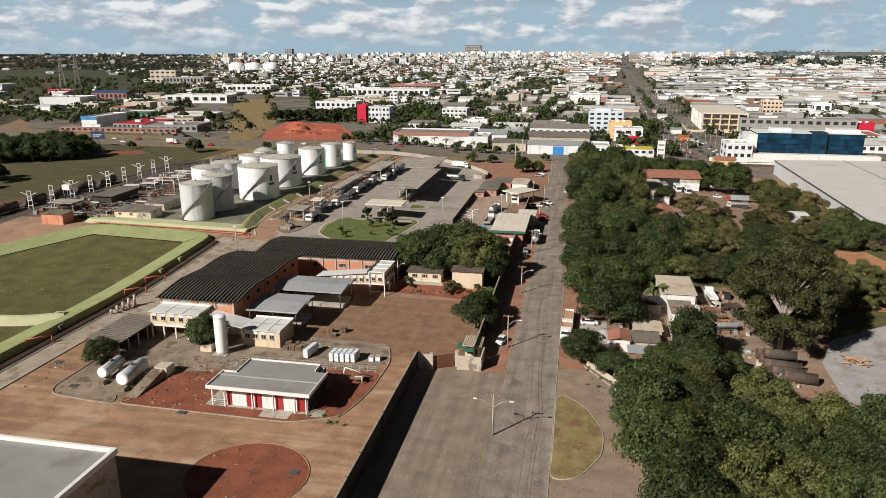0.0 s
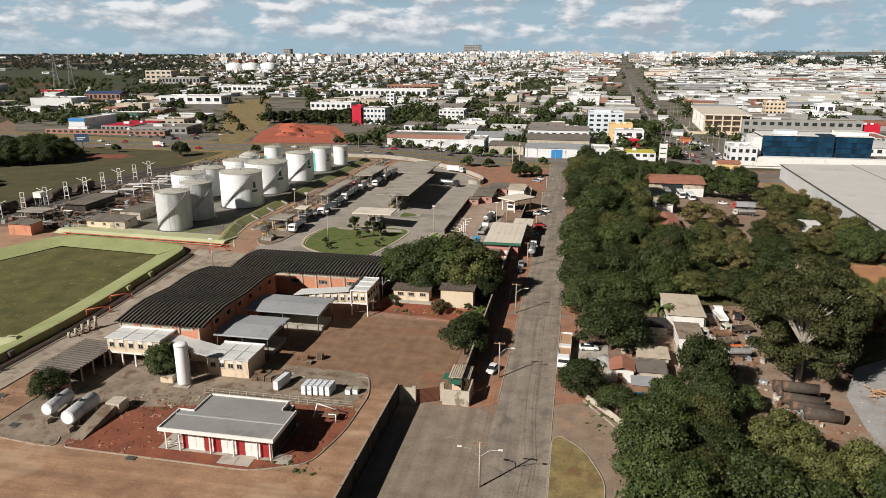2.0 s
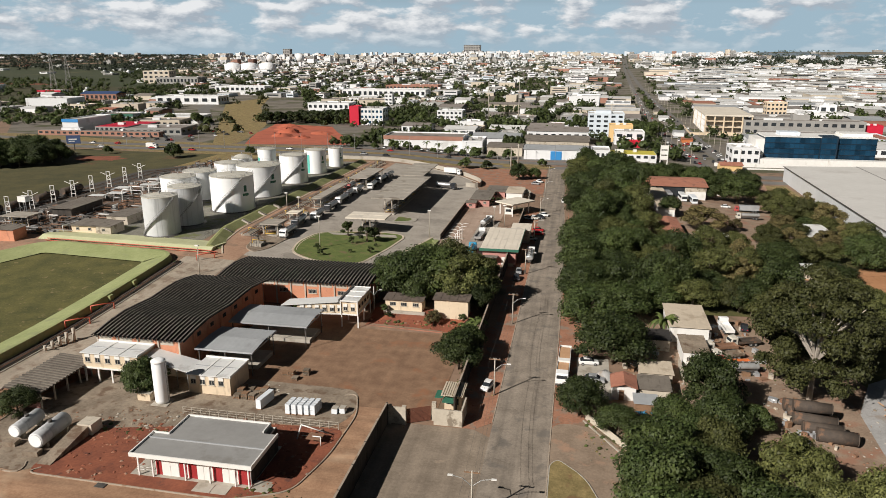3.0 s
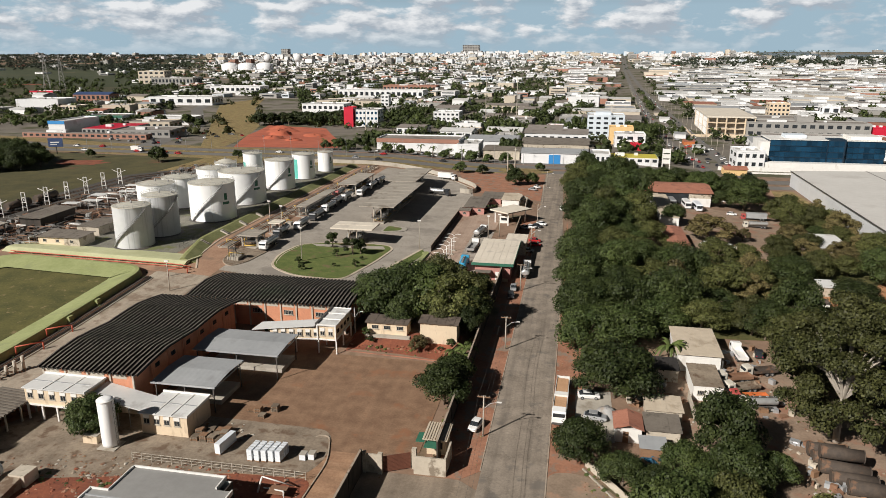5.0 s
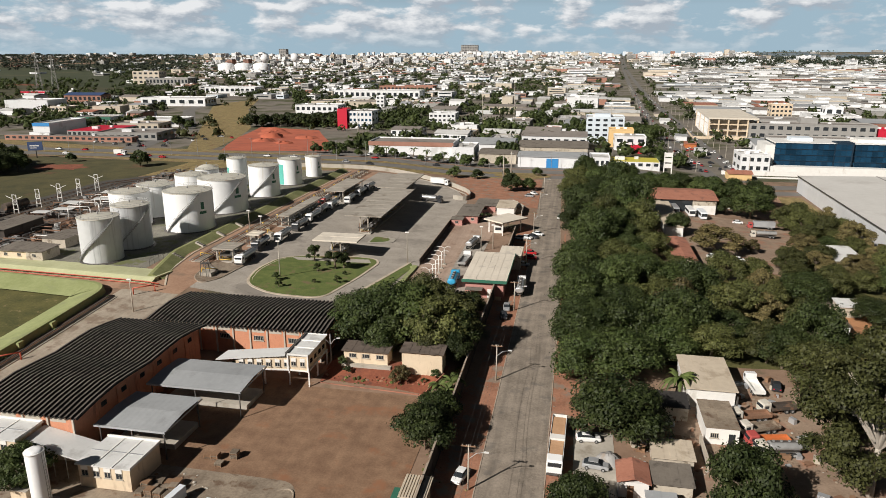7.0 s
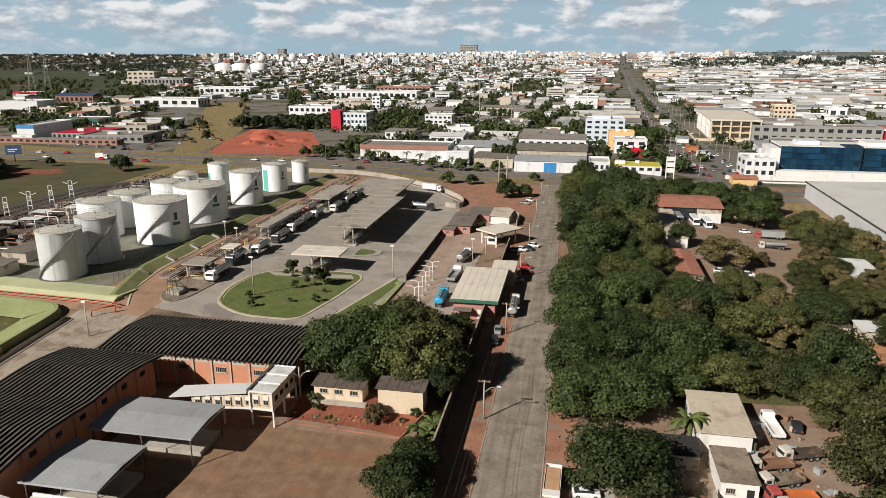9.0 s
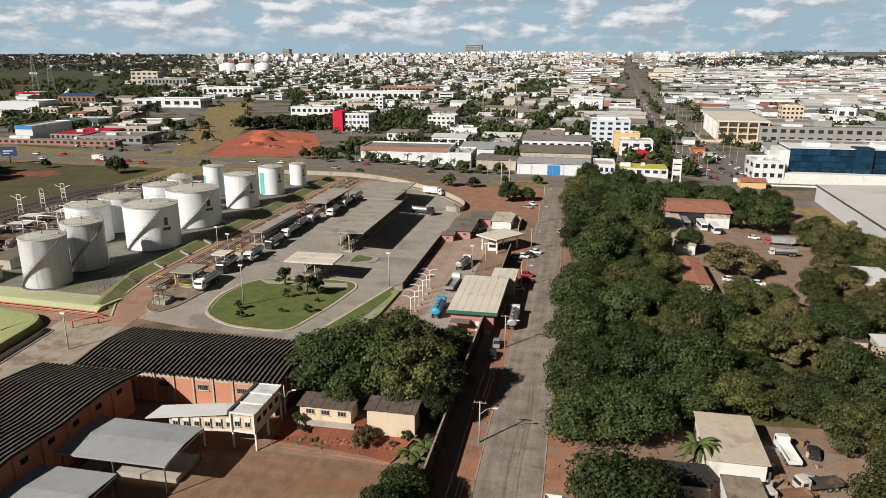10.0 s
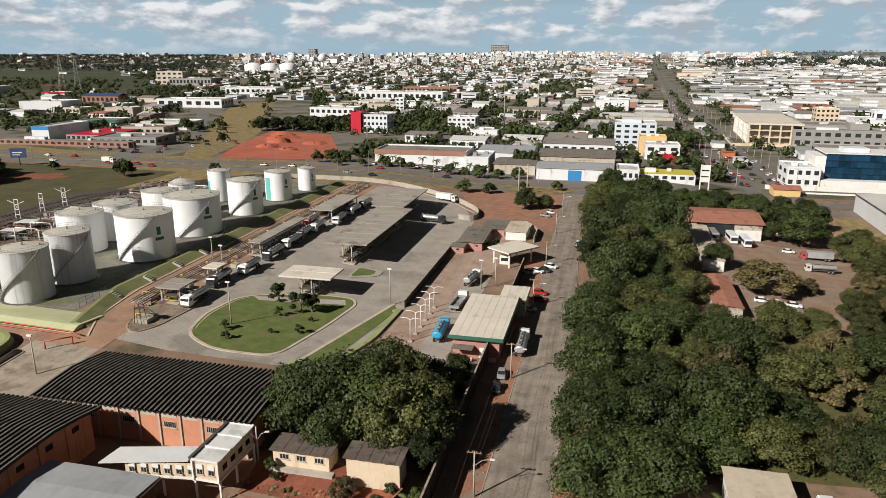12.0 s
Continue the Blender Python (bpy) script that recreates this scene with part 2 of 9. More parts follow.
surface("yellow_paint", (0.55, 0.36, 0.06), (0.66, 0.44, 0.10), 0.8, 0.55, 0.05)
# weathered roof pair: the dark one also holds the ribs' self-shade in its colour
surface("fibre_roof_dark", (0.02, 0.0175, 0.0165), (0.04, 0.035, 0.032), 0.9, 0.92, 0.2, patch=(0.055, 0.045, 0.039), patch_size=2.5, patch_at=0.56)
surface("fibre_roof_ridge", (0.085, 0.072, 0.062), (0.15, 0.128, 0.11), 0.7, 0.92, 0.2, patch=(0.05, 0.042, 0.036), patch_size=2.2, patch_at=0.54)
surface("lorry_yard", (0.20, 0.138, 0.094), (0.34, 0.248, 0.178), 0.5, 0.95, 0.4, patch=(0.29, 0.155, 0.10), patch_size=6, patch_at=0.53)
surface("fibre_roof_grey", (0.135, 0.115, 0.095), (0.20, 0.175, 0.145), 0.8, 0.92, 0.2, patch=(0.10, 0.085, 0.07), patch_size=3)
surface("canopy_roof", (0.28, 0.25, 0.21), (0.38, 0.345, 0.295), 0.8, 0.85, 0.15, patch=(0.22, 0.19, 0.155), patch_size=5)
surface("fibre_roof_brown", (0.075, 0.058, 0.047), (0.14, 0.108, 0.086), 0.7, 0.92, 0.25, patch=(0.055, 0.042, 0.034), patch_size=2.2, patch_at=0.54)
surface("pale_roof", (0.47, 0.395, 0.30), (0.57, 0.49, 0.385), 1.2, 0.8, 0.12, patch=(0.39, 0.32, 0.24), patch_size=5)
surface("light_roof", (0.60, 0.54, 0.45), (0.70, 0.635, 0.535), 1.2, 0.8, 0.12, patch=(0.52, 0.47, 0.40), patch_size=5)
surface("zinc_roof", (0.30, 0.31, 0.318), (0.375, 0.387, 0.395), 1.6, 0.55, 0.05, patch=(0.27, 0.275, 0.28), patch_size=6)
surface("grey_roof", (0.24, 0.235, 0.225), (0.31, 0.305, 0.295), 1.5, 0.7, 0.05, patch=(0.22, 0.21, 0.195), patch_size=7)
surface("white_roof", (0.60, 0.60, 0.585), (0.70, 0.70, 0.685), 1.5, 0.6, 0.05, patch=(0.50, 0.49, 0.47), patch_size=4)
surface("clay_tiles", (0.29, 0.115, 0.072), (0.40, 0.175, 0.115), 0.5, 0.9, 0.4, patch=(0.22, 0.10, 0.07), patch_size=2.5)
surface("brick_wall", (0.50, 0.213, 0.123), (0.615, 0.282, 0.17), 0.35, 0.9, 0.3, patch=(0.40, 0.175, 0.11), patch_size=1.6, runs=0.2)
surface("concrete_post", (0.40, 0.36, 0.30), (0.50, 0.455, 0.385), 0.7, 0.85, 0.15)
surface("red_panel", (0.30, 0.022, 0.025), (0.37, 0.035, 0.036), 1.0, 0.5, 0.04)
surface("cream_wall", (0.60, 0.48, 0.34), (0.70, 0.575, 0.42), 1.0, 0.85, 0.1, patch=(0.53, 0.42, 0.30), patch_size=1.2, runs=0.25)
surface("pink_wall", (0.40, 0.19, 0.165), (0.49, 0.25, 0.215), 0.8, 0.85, 0.1)
surface("stained_wall", (0.40, 0.35, 0.28), (0.55, 0.49, 0.40), 0.9, 0.9, 0.2, patch=(0.22, 0.18, 0.135), patch_size=2)
# streaked wall, its colour darkened to carry the shade of unlit faces
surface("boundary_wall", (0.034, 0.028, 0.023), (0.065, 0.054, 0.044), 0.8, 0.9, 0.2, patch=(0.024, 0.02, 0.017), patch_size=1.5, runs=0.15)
surface("glass_dark", (0.018, 0.022, 0.026), (0.035, 0.04, 0.045), 2.0, 0.12, 0.0)
surface("glass_blue", (0.005, 0.026, 0.055), (0.010, 0.045, 0.085), 6.0, 0.25, 0.0, vary=0.45)
MATS["glass_blue"].node_tree.nodes["Principled BSDF"].inputs["Specular IOR Level"].default_value = 0.25
surface("green_trim", (0.03, 0.13, 0.085), (0.05, 0.17, 0.11), 1.0, 0.55, 0.05)
surface("rubber", (0.018, 0.018, 0.018), (0.035, 0.034, 0.033), 0.3, 0.85, 0.1)
surface("car_white", (0.74, 0.74, 0.73), (0.80, 0.80, 0.79), 2.0, 0.3, 0.0)
surface("faded_white", (0.46, 0.43, 0.37), (0.60, 0.565, 0.49), 0.6, 0.6, 0.05, patch=(0.33, 0.22, 0.15), patch_size=0.9, patch_at=0.6)
surface("car_red", (0.38, 0.02, 0.022), (0.45, 0.03, 0.03), 2.0, 0.3, 0.0)
surface("car_silver", (0.42, 0.43, 0.44), (0.50, 0.51, 0.52), 2.0, 0.3, 0.0, metal=0.4)
surface("car_dark", (0.02, 0.022, 0.026), (0.045, 0.045, 0.05), 2.0, 0.3, 0.0)
surface("truck_blue", (0.03, 0.28, 0.50), (0.045, 0.36, 0.60), 2.0, 0.4, 0.0)
surface("truck_red", (0.33, 0.055, 0.05), (0.42, 0.085, 0.075), 2.0, 0.5, 0.0)
surface("tank_aluminium", (0.52, 0.53, 0.53), (0.64, 0.65, 0.65), 1.0, 0.35, 0.02, metal=0.6)
surface("cargo_tan", (0.42, 0.24, 0.13), (0.54, 0.33, 0.19), 0.5, 0.9, 0.3)
surface("bark", (0.10, 0.075, 0.052), (0.19, 0.15, 0.11), 0.3, 0.95, 0.5)
surface("pale_bark", (0.32, 0.28, 0.23), (0.46, 0.41, 0.35), 0.4, 0.9, 0.4)
surface("wood", (0.18, 0.10, 0.055), (0.28, 0.165, 0.095), 0.3, 0.85, 0.3)
surface("timber_gate", (0.14, 0.05, 0.03), (0.20, 0.076, 0.045), 0.4, 0.8, 0.2)
surface("rust_tank", (0.045, 0.036, 0.03), (0.095, 0.07, 0.052), 0.6, 0.85, 0.3, patch=(0.16, 0.09, 0.055), patch_size=1.5)
surface("orange_paint", (0.45, 0.13, 0.04), (0.54, 0.18, 0.06), 0.8, 0.6, 0.05)
surface("yellow_fascia", (0.52, 0.45, 0.06), (0.62, 0.53, 0.09), 3.0, 0.55, 0.0)
surface("ochre_wall", (0.62, 0.42, 0.19), (0.70, 0.49, 0.24), 2.0, 0.8, 0.05)
surface("signal_red", (0.50, 0.012, 0.035), (0.58, 0.02, 0.05), 4.0, 0.45, 0.0)
surface("bright_blue", (0.03, 0.20, 0.48), (0.04, 0.26, 0.58), 3.0, 0.5, 0.0)
surface("navy_roof", (0.03, 0.055, 0.13), (0.05, 0.085, 0.19), 3.0, 0.6, 0.0)
# white made slightly cool, a little distance haze put into the colour
surface("city_white", (0.69, 0.695, 0.7), (0.79, 0.795, 0.8), 5.0, 0.8, 0.05, patch=(0.58, 0.575, 0.565), patch_size=9, isle=0.12)
surface("city_beige", (0.50, 0.43, 0.34), (0.60, 0.53, 0.43), 5.0, 0.8, 0.05, isle=0.15)
surface("city_grey", (0.27, 0.26, 0.245), (0.36, 0.35, 0.33), 5.0, 0.8, 0.05, isle=0.2)
surface("city_brick", (0.30, 0.15, 0.105), (0.40, 0.21, 0.155), 5.0, 0.85, 0.05, isle=0.15)
surface("city_roof_pale", (0.54, 0.535, 0.52), (0.67, 0.665, 0.65), 4.0, 0.8, 0.05, patch=(0.40, 0.385, 0.36), patch_size=10, isle=0.15)
surface("city_roof_brown", (0.20, 0.175, 0.155), (0.29, 0.26, 0.235), 4.0, 0.85, 0.05, patch=(0.15, 0.125, 0.105), patch_size=8, isle=0.2)
surface("city_ground", (0.12, 0.106, 0.086), (0.225, 0.195, 0.16), 6.0, 0.95, 0.2, patch=(0.07, 0.07, 0.03), patch_size=45, patch_at=0.49)
surface("wood_floor", (0.028, 0.038, 0.014), (0.05, 0.058, 0.022), 8.0, 0.95, 0.4, patch=(0.11, 0.09, 0.045), patch_size=120, patch_at=0.57)
surface("hall_roof", (0.52, 0.505, 0.475), (0.60, 0.585, 0.555), 3.0, 0.75, 0.05, patch=(0.48, 0.46, 0.43), patch_size=25)
surface("oily_ground", (0.085, 0.052, 0.036), (0.19, 0.118, 0.078), 0.8, 0.95, 0.4, patch=(0.06, 0.048, 0.038), patch_size=4, patch_at=0.53)
surface("blue_tarp", (0.03, 0.17, 0.30), (0.05, 0.24, 0.40), 0.6, 0.5, 0.2)
surface("bund_gravel", (0.10, 0.098, 0.08), (0.235, 0.22, 0.18), 0.7, 0.95, 0.4, patch=(0.13, 0.14, 0.055), patch_size=6, patch_at=0.54)
surface("entry_clay", (0.285, 0.20, 0.15), (0.42, 0.315, 0.245), 0.7, 0.92, 0.25, patch=(0.26, 0.165, 0.115), patch_size=8, patch_at=0.54, lanes=0.08)
surface("ballast", (0.045, 0.04, 0.035), (0.085, 0.075, 0.065), 0.6, 0.95, 0.5, patch=(0.10, 0.075, 0.05), patch_size=12)
surface("dusty_kerb", (0.29, 0.235, 0.18), (0.40, 0.33, 0.26), 0.6, 0.9, 0.3, patch=(0.24, 0.155, 0.10), patch_size=2.0)
surface("plastic_white", (0.66, 0.70, 0.74), (0.76, 0.79, 0.82), 0.6, 0.4, 0.0)
leaf_material("leaf_mango", (0.023, 0.037, 0.010), (0.060, 0.075, 0.021))
leaf_material("leaf_olive", (0.042, 0.050, 0.014), (0.100, 0.102, 0.032))
# distant foliage, with the bluish haze of the air mixed into its colour
leaf_material("leaf_hazed", (0.03, 0.042, 0.026), (0.06, 0.072, 0.046))
surface("red_plot", (0.36, 0.085, 0.045), (0.48, 0.135, 0.072), 3.0, 0.95, 0.4, patch=(0.30, 0.085, 0.05), patch_size=14, patch_at=0.56)
surface("mullion", (0.008, 0.022, 0.04), (0.014, 0.034, 0.058), 3.0, 0.4, 0.0)
surface("zinc_white", (0.52, 0.53, 0.54), (0.60, 0.61, 0.62), 2.0, 0.6, 0.03, vary=0.03)
surface("orange_clay", (0.36, 0.17, 0.075), (0.48, 0.245, 0.12), 1.2, 0.95, 0.5, patch=(0.28, 0.13, 0.06), patch_size=5)
surface("city_bluish", (0.56, 0.62, 0.68), (0.64, 0.70, 0.75), 5.0, 0.8, 0.05)
# the blue of distance haze is painted into the ridge colour
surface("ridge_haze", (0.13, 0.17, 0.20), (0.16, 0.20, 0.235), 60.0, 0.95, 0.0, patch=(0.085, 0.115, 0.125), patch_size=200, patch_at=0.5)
leaf_material("leaf_dry", (0.085, 0.075, 0.028), (0.135, 0.105, 0.045))
leaf_material("leaf_palm", (0.06, 0.085, 0.022), (0.12, 0.15, 0.045))

# ---- mesh helpers ----
def ease(a, b, v):
    u = min(1.0, max(0.0, (v - a) / (b - a)))
    return u * u * (3 - 2 * u)


def lie(x, y):
    """The height of the land: the tank yard and the terrace of the cream houses stand higher, the land falls to the north-east and climbs far off."""
    far = math.hypot(x, y)
    z = 4.3 * ease(40, 115, -x) * ease(140, 230, y) * (1 - ease(420, 600, y)) - 5 * ease(10, 90, x) * ease(200, 340, y) - 5 * ease(420, 700, y)
    z += 2.2 * ease(166.6, 171.5, y) * ease(-47.6, -45.2, x) * (1 - ease(-21.6, -19.4, x)) * (1 - ease(194, 203, y))
    z += 62 * ease(1000, 4900, far) - 14 * ease(400, 1500, -x) * ease(1500, 3200, far)
    return z + 26 * ease(4100, 4700, far) * ease(500, 1500, x) * (0.75 + 0.25 * math.sin(x * 0.0023))


def mesh_object(name, bm, material, parent=None, smooth=False):
    data = bpy.data.meshes.new(name)
    if smooth:
        for f in bm.faces:
            f.smooth = True
    bm.to_mesh(data)
    bm.free()
    for m in material if isinstance(material, (list, tuple)) else (material,):
        data.materials.append(MATS[m])
    ob = new(name, data)
    if parent:
        ob.parent = parent
    return ob


def part(name, bm, material, parent, label="", smooth=False):
    ob = mesh_object(name, bm, material, parent, smooth)
    if label:
        ob["label"] = label
    return ob


def thing(name, label, category, m=None, group="", kind=""):
    """An Empty at the thing's base that will parent its parts."""
    ob = new(name)
    if m is not None:
        ob.matrix_basis = m
    return tagged(ob, label, category, group, kind)


def box(bm, x0, x1, y0, y1, z0, z1, mi=0):
    v = [bm.verts.new((x, y, z)) for z in (z0, z1) for x, y in ((x0, y0), (x1, y0), (x1, y1), (x0, y1))]
    for q in ((3, 2, 1, 0), (4, 5, 6, 7), (0, 1, 5, 4), (1, 2, 6, 5), (2, 3, 7, 6), (3, 0, 4, 7)):
        bm.faces.new([v[i] for i in q]).material_index = mi
    return v


def boxes(*rows):
    bm = bmesh.new()
    for r in rows:
        box(bm, *r)
    return bm


def rod(bm, a, b, r0, r1=None, n=8, caps=True, mi=0):
    """A tapered round bar from a to b."""
    a, b = Vector(a), Vector(b)
    r1 = r0 if r1 is None else r1
    d = (b - a).normalized()
    u = d.orthogonal().normalized()
    w = d.cross(u)
    rings = []
    for c, r in ((a, r0), (b, r1)):
        rings.append([bm.verts.new(c + (u * math.cos(k * math.tau / n) + w * math.sin(k * math.tau / n)) * r) for k in range(n)])
    for k in range(n):
        f = bm.faces.new((rings[0][k], rings[0][(k + 1) % n], rings[1][(k + 1) % n], rings[1][k]))
        f.smooth, f.material_index = n > 6, mi
    if caps:
        bm.faces.new(rings[0][::-1]).material_index = mi
        bm.faces.new(rings[1]).material_index = mi


def rods(*rows, n=8):
    bm = bmesh.new()
    for r in rows:
        rod(bm, *r, n=n)
    return bm


def lathe(bm, rings, n=32, centre=(0, 0)):
    """Rings of (radius, z) from below to above, turned about an upright axis."""
    made = []
    for r, z in rings:
        made.append([bm.verts.new((centre[0] + r * math.cos(k * math.tau / n), centre[1] + r * math.sin(k * math.tau / n), z)) for k in range(n)])
    for a, b in zip(made, made[1:]):
        for k in range(n):
            bm.faces.new((a[k], a[(k + 1) % n], b[(k + 1) % n], b[k])).smooth = True
    return made


def prism(bm, outline, z0, z1, mi=0):
    """An upright prism over a plan outline (counter-clockwise)."""
    lo = [bm.verts.new((x, y, z0)) for x, y in outline]
    hi = [bm.verts.new((x, y, z1)) for x, y in outline]
    bm.faces.new(lo[::-1]).material_index = mi
    bm.faces.new(hi).material_index = mi
    for k in range(len(outline)):
        j = (k + 1) % len(outline)
        bm.faces.new((lo[k], lo[j], hi[j], hi[k])).material_index = mi


def span(a, b, step, grow=1.0):
    out, v = [a], a
    while v < b - 1e-6:
        v = min(b, v + step)
        step *= grow
        out.append(v)
    return out


LINES_X = sorted({-round(v, 2) for v in span(232, 5200, 8, 1.14)} | {round(v, 2) for v in span(-232, 132, 4)} | {round(v, 2) for v in span(132, 5000, 8, 1.14)})
LINES_Y = sorted({-round(v, 2) for v in span(-40, 1600, 8, 1.25)} | {round(v, 2) for v in span(40, 480, 4)} | {round(v, 2) for v in span(480, 5000, 8, 1.08)})


def land(name, material, label):
    xs, ys = LINES_X, LINES_Y
    verts = [(x, y, lie(x, y)) for y in ys for x in xs]
    w = len(xs)
    faces = [(j * w + i, j * w + i + 1, (j + 1) * w + i + 1, (j + 1) * w + i) for j in range(len(ys) - 1) for i in range(w - 1)]
    data = bpy.data.meshes.new(name)
    data.from_pydata(verts, [], faces)
    data.materials.append(MATS[material])
    return tagged(new(name, data), label, "ground", kind="structure")


def sheet(name, outline, material, lift, label, category="pavement"):
    """A thin sheet laid on the land over a plan outline."""
    bm = bmesh.new()
    bm.faces.new([bm.verts.new((x, y, 0)) for x, y in outline])
    x0, x1 = min(p[0] for p in outline), max(p[0] for p in outline)
    y0, y1 = min(p[1] for p in outline), max(p[1] for p in outline)
    for lines, lo, hi, axis in ((LINES_X, x0, x1, 0), (LINES_Y, y0, y1, 1)):
        for v in lines:
            if lo < v < hi:
                at, way = [0, 0, 0], [0, 0, 0]
                at[axis], way[axis] = v, 1
                bmesh.ops.bisect_plane(bm, geom=bm.verts[:] + bm.edges[:] + bm.faces[:], plane_co=at, plane_no=way)
    for v in bm.verts:
        v.co.z = lie(v.co.x, v.co.y) + lift
    bm.normal_update()
    for f in bm.faces:
        if f.normal.z < 0:
            f.normal_flip()
    return tagged(mesh_object(name, bm, material), label, category, kind="structure")


def round_outline(points, r, n=5):
    """An outline with its corners rounded."""
    out = []
    for k, p in enumerate(points):
        p = Vector(p)
        a, b = Vector(points[k - 1]), Vector(points[(k + 1) % len(points)])
        da, db = a - p, b - p
        s = min(r, da.length * 0.49, db.length * 0.49)
        a, b = p + da.normalized() * s, p + db.normalized() * s
        for i in range(n + 1):
            u = i / n
            q = a * (1 - u) ** 2 + p * 2 * u * (1 - u) + b * u ** 2
            out.append((q.x, q.y))
    return out


def strip(points, width, closed=False):
    """Left and right rims of a band along a plan line."""
    left, right = [], []
    n = len(points)
    for k, p in enumerate(points):
        a = Vector(points[k - 1] if k or closed else p)
        b = Vector(points[(k + 1) % n] if k < n - 1 or closed else p)
        d = (b - a).normalized()
        q = Vector((-d.y, d.x)) * width / 2
        left.append(Vector(p) + q)
        right.append(Vector(p) - q)
    return left, right


def profile_run(points, profile, closed=False, densify=4.0):
    """A cross-section of (across, up) swept along a plan line, following the land."""
    line = []
    n = len(points)
    for k in range(n if closed else n - 1):
        a, b = Vector(points[k]), Vector(points[(k + 1) % n])
        c = max(1, int((b - a).length / densify))
        line += [a.lerp(b, i / c) for i in range(c)]
    if not closed:
        line.append(Vector(points[-1]))
    bm = bmesh.new()
    m = len(line)
    rows = []
    for k, p in enumerate(line):
        a = line[k - 1] if k or closed else p
        b = line[(k + 1) % m] if k < m - 1 or closed else p
        d = (b - a).normalized()
        q = Vector((-d.y, d.x))
        base = lie(p.x, p.y)
        rows.append([bm.verts.new((p.x + q.x * s, p.y + q.y * s, base + h)) for s, h in profile])
    for k in range(m if closed else m - 1):
        a, b = rows[k], rows[(k + 1) % m]
        for i in range(len(profile) - 1):
            bm.faces.new((a[i], b[i], b[i + 1], a[i + 1]))
    if not closed:
        bm.faces.new(rows[0][::-1])
        bm.faces.new(rows[-1])
    bmesh.ops.recalc_face_normals(bm, faces=bm.faces[:])
    return bm


def kerb(name, points, width, height, material, label, closed=False, category="kerb"):
    h = width / 2
    bm = profile_run(points, ((h, -0.1), (h, height - 0.03), (h - 0.03, height), (-h + 0.03, height), (-h, height - 0.03), (-h, -0.1)), closed)
    return tagged(mesh_object(name, bm, material), label, category, kind="structure")


# ---- the ground and its pavements ----
land("ground", "earth", "brown dusty earth with weedy patches")
sheet("pavement_factory_yard", [(-118, 40), (-29.6, 40), (-29.6, 129), (-36, 132), (-80, 136), (-118, 136)], "yard_pavers", 0.04, "dusty tan paved yard with tyre tracks")
sheet("pavement_concrete_apron", round_outline([(-96, 101), (-80, 99.5), (-78, 113), (-48, 120.5), (-38, 121), (-36, 127), (-38, 135), (-90, 136), (-96, 122)], 3), "old_concrete", 0.07, "stained old concrete apron beside the silo")
sheet("red_soil_bed", round_outline([(-80.5, 100), (-46.5, 99.5), (-38.5, 103), (-36.3, 113), (-36, 121), (-48, 120.3), (-79, 113)], 2.5), "red_soil", 0.09, "bare red soil round the white-roofed building", "soil")
sheet("red_soil_circle", [(-46.5 + 9.3 * math.cos(a * math.tau / 28), 83.5 + 8.8 * math.sin(a * math.tau / 28)) for a in range(28)], "red_soil", 0.09, "round bed of bare red soil", "soil")
sheet("pavement_court", [(-60, 129), (-29.6, 129), (-22, 131), (-22, 166.5), (-47, 166.5), (-73, 166.5), (-73, 129)], "court_pavers", 0.06, "brown interlocking pavers of a factory court")
sheet("pavement_forecourt", [(-29.4, 30), (-11.6, 30), (-11.6, 123), (-14.5, 125), (-29.4, 125)], "forecourt", 0.05, "worn grey-brown asphalt forecourt before the gate")
sheet("road_street", [(-11.6, 20), (-1.7, 20), (-1.7, 235), (-3.5, 300), (-5.5, 408), (-14.5, 408), (-13.2, 300), (-11.6, 235)], "asphalt_street", 0.06, "worn grey asphalt street with patches", "road")
sheet("verge_west", [(-18.4, 125.5), (-14.5, 125.2), (-11.6, 128), (-11.7, 300), (-18.4, 300)], "dirt_verge", 0.045, "red dirt footpath beside the street", "verge")
sheet("verge_east", [(-1.7, 128), (4, 131), (3.5, 180), (0.5, 240), (-1.7, 300)], "dirt_verge", 0.045, "dusty dirt verge beside the street", "verge")
sheet("road_side", round_outline([(-1.7, 130), (-1.7, 60), (16, 60), (18, 95), (22, 108), (14, 118), (5, 130)], 4), "side_asphalt", 0.05, "dusty asphalt side road round a traffic island", "road")
sheet("traffic_island", round_outline([(-1.4, 91), (2.5, 92), (6.4, 99), (6.9, 106.5), (4.0, 114.5), (-0.2, 118.6), (-1.4, 117)], 2.5), "dry_grass", 0.16, "dry yellowish grass on a traffic island", "grass")
kerb("kerb_traffic_island", round_outline([(-1.4, 91), (2.5, 92), (6.4, 99), (6.9, 106.5), (4.0, 114.5), (-0.2, 118.6), (-1.4, 117)], 2.5), 0.18, 0.18, "concrete", "pale concrete kerb round the traffic island", True)
sheet("yard_east", [(17, 126), (52, 126), (52, 180), (22, 186), (17, 150)], "lorry_yard", 0.04, "dusty lorry yard of packed dirt", "yard")
sheet("lot_grey", [(50, 118), (110, 118), (110, 172), (74, 168), (58, 156), (52, 143)], "gravel_lot", 0.06, "grey gravel lot", "yard")
sheet("yard_workshop", [(36, 250), (62, 250), (74, 288), (82, 318), (86, 345), (36, 345)], "lorry_yard", 0.05, "dusty workshop yard", "yard")
sheet("grass_by_warehouse", [(84, 350), (108, 330), (108, 403), (92, 403)], "dry_grass", 0.04, "rough dry grass beside the warehouse", "grass")
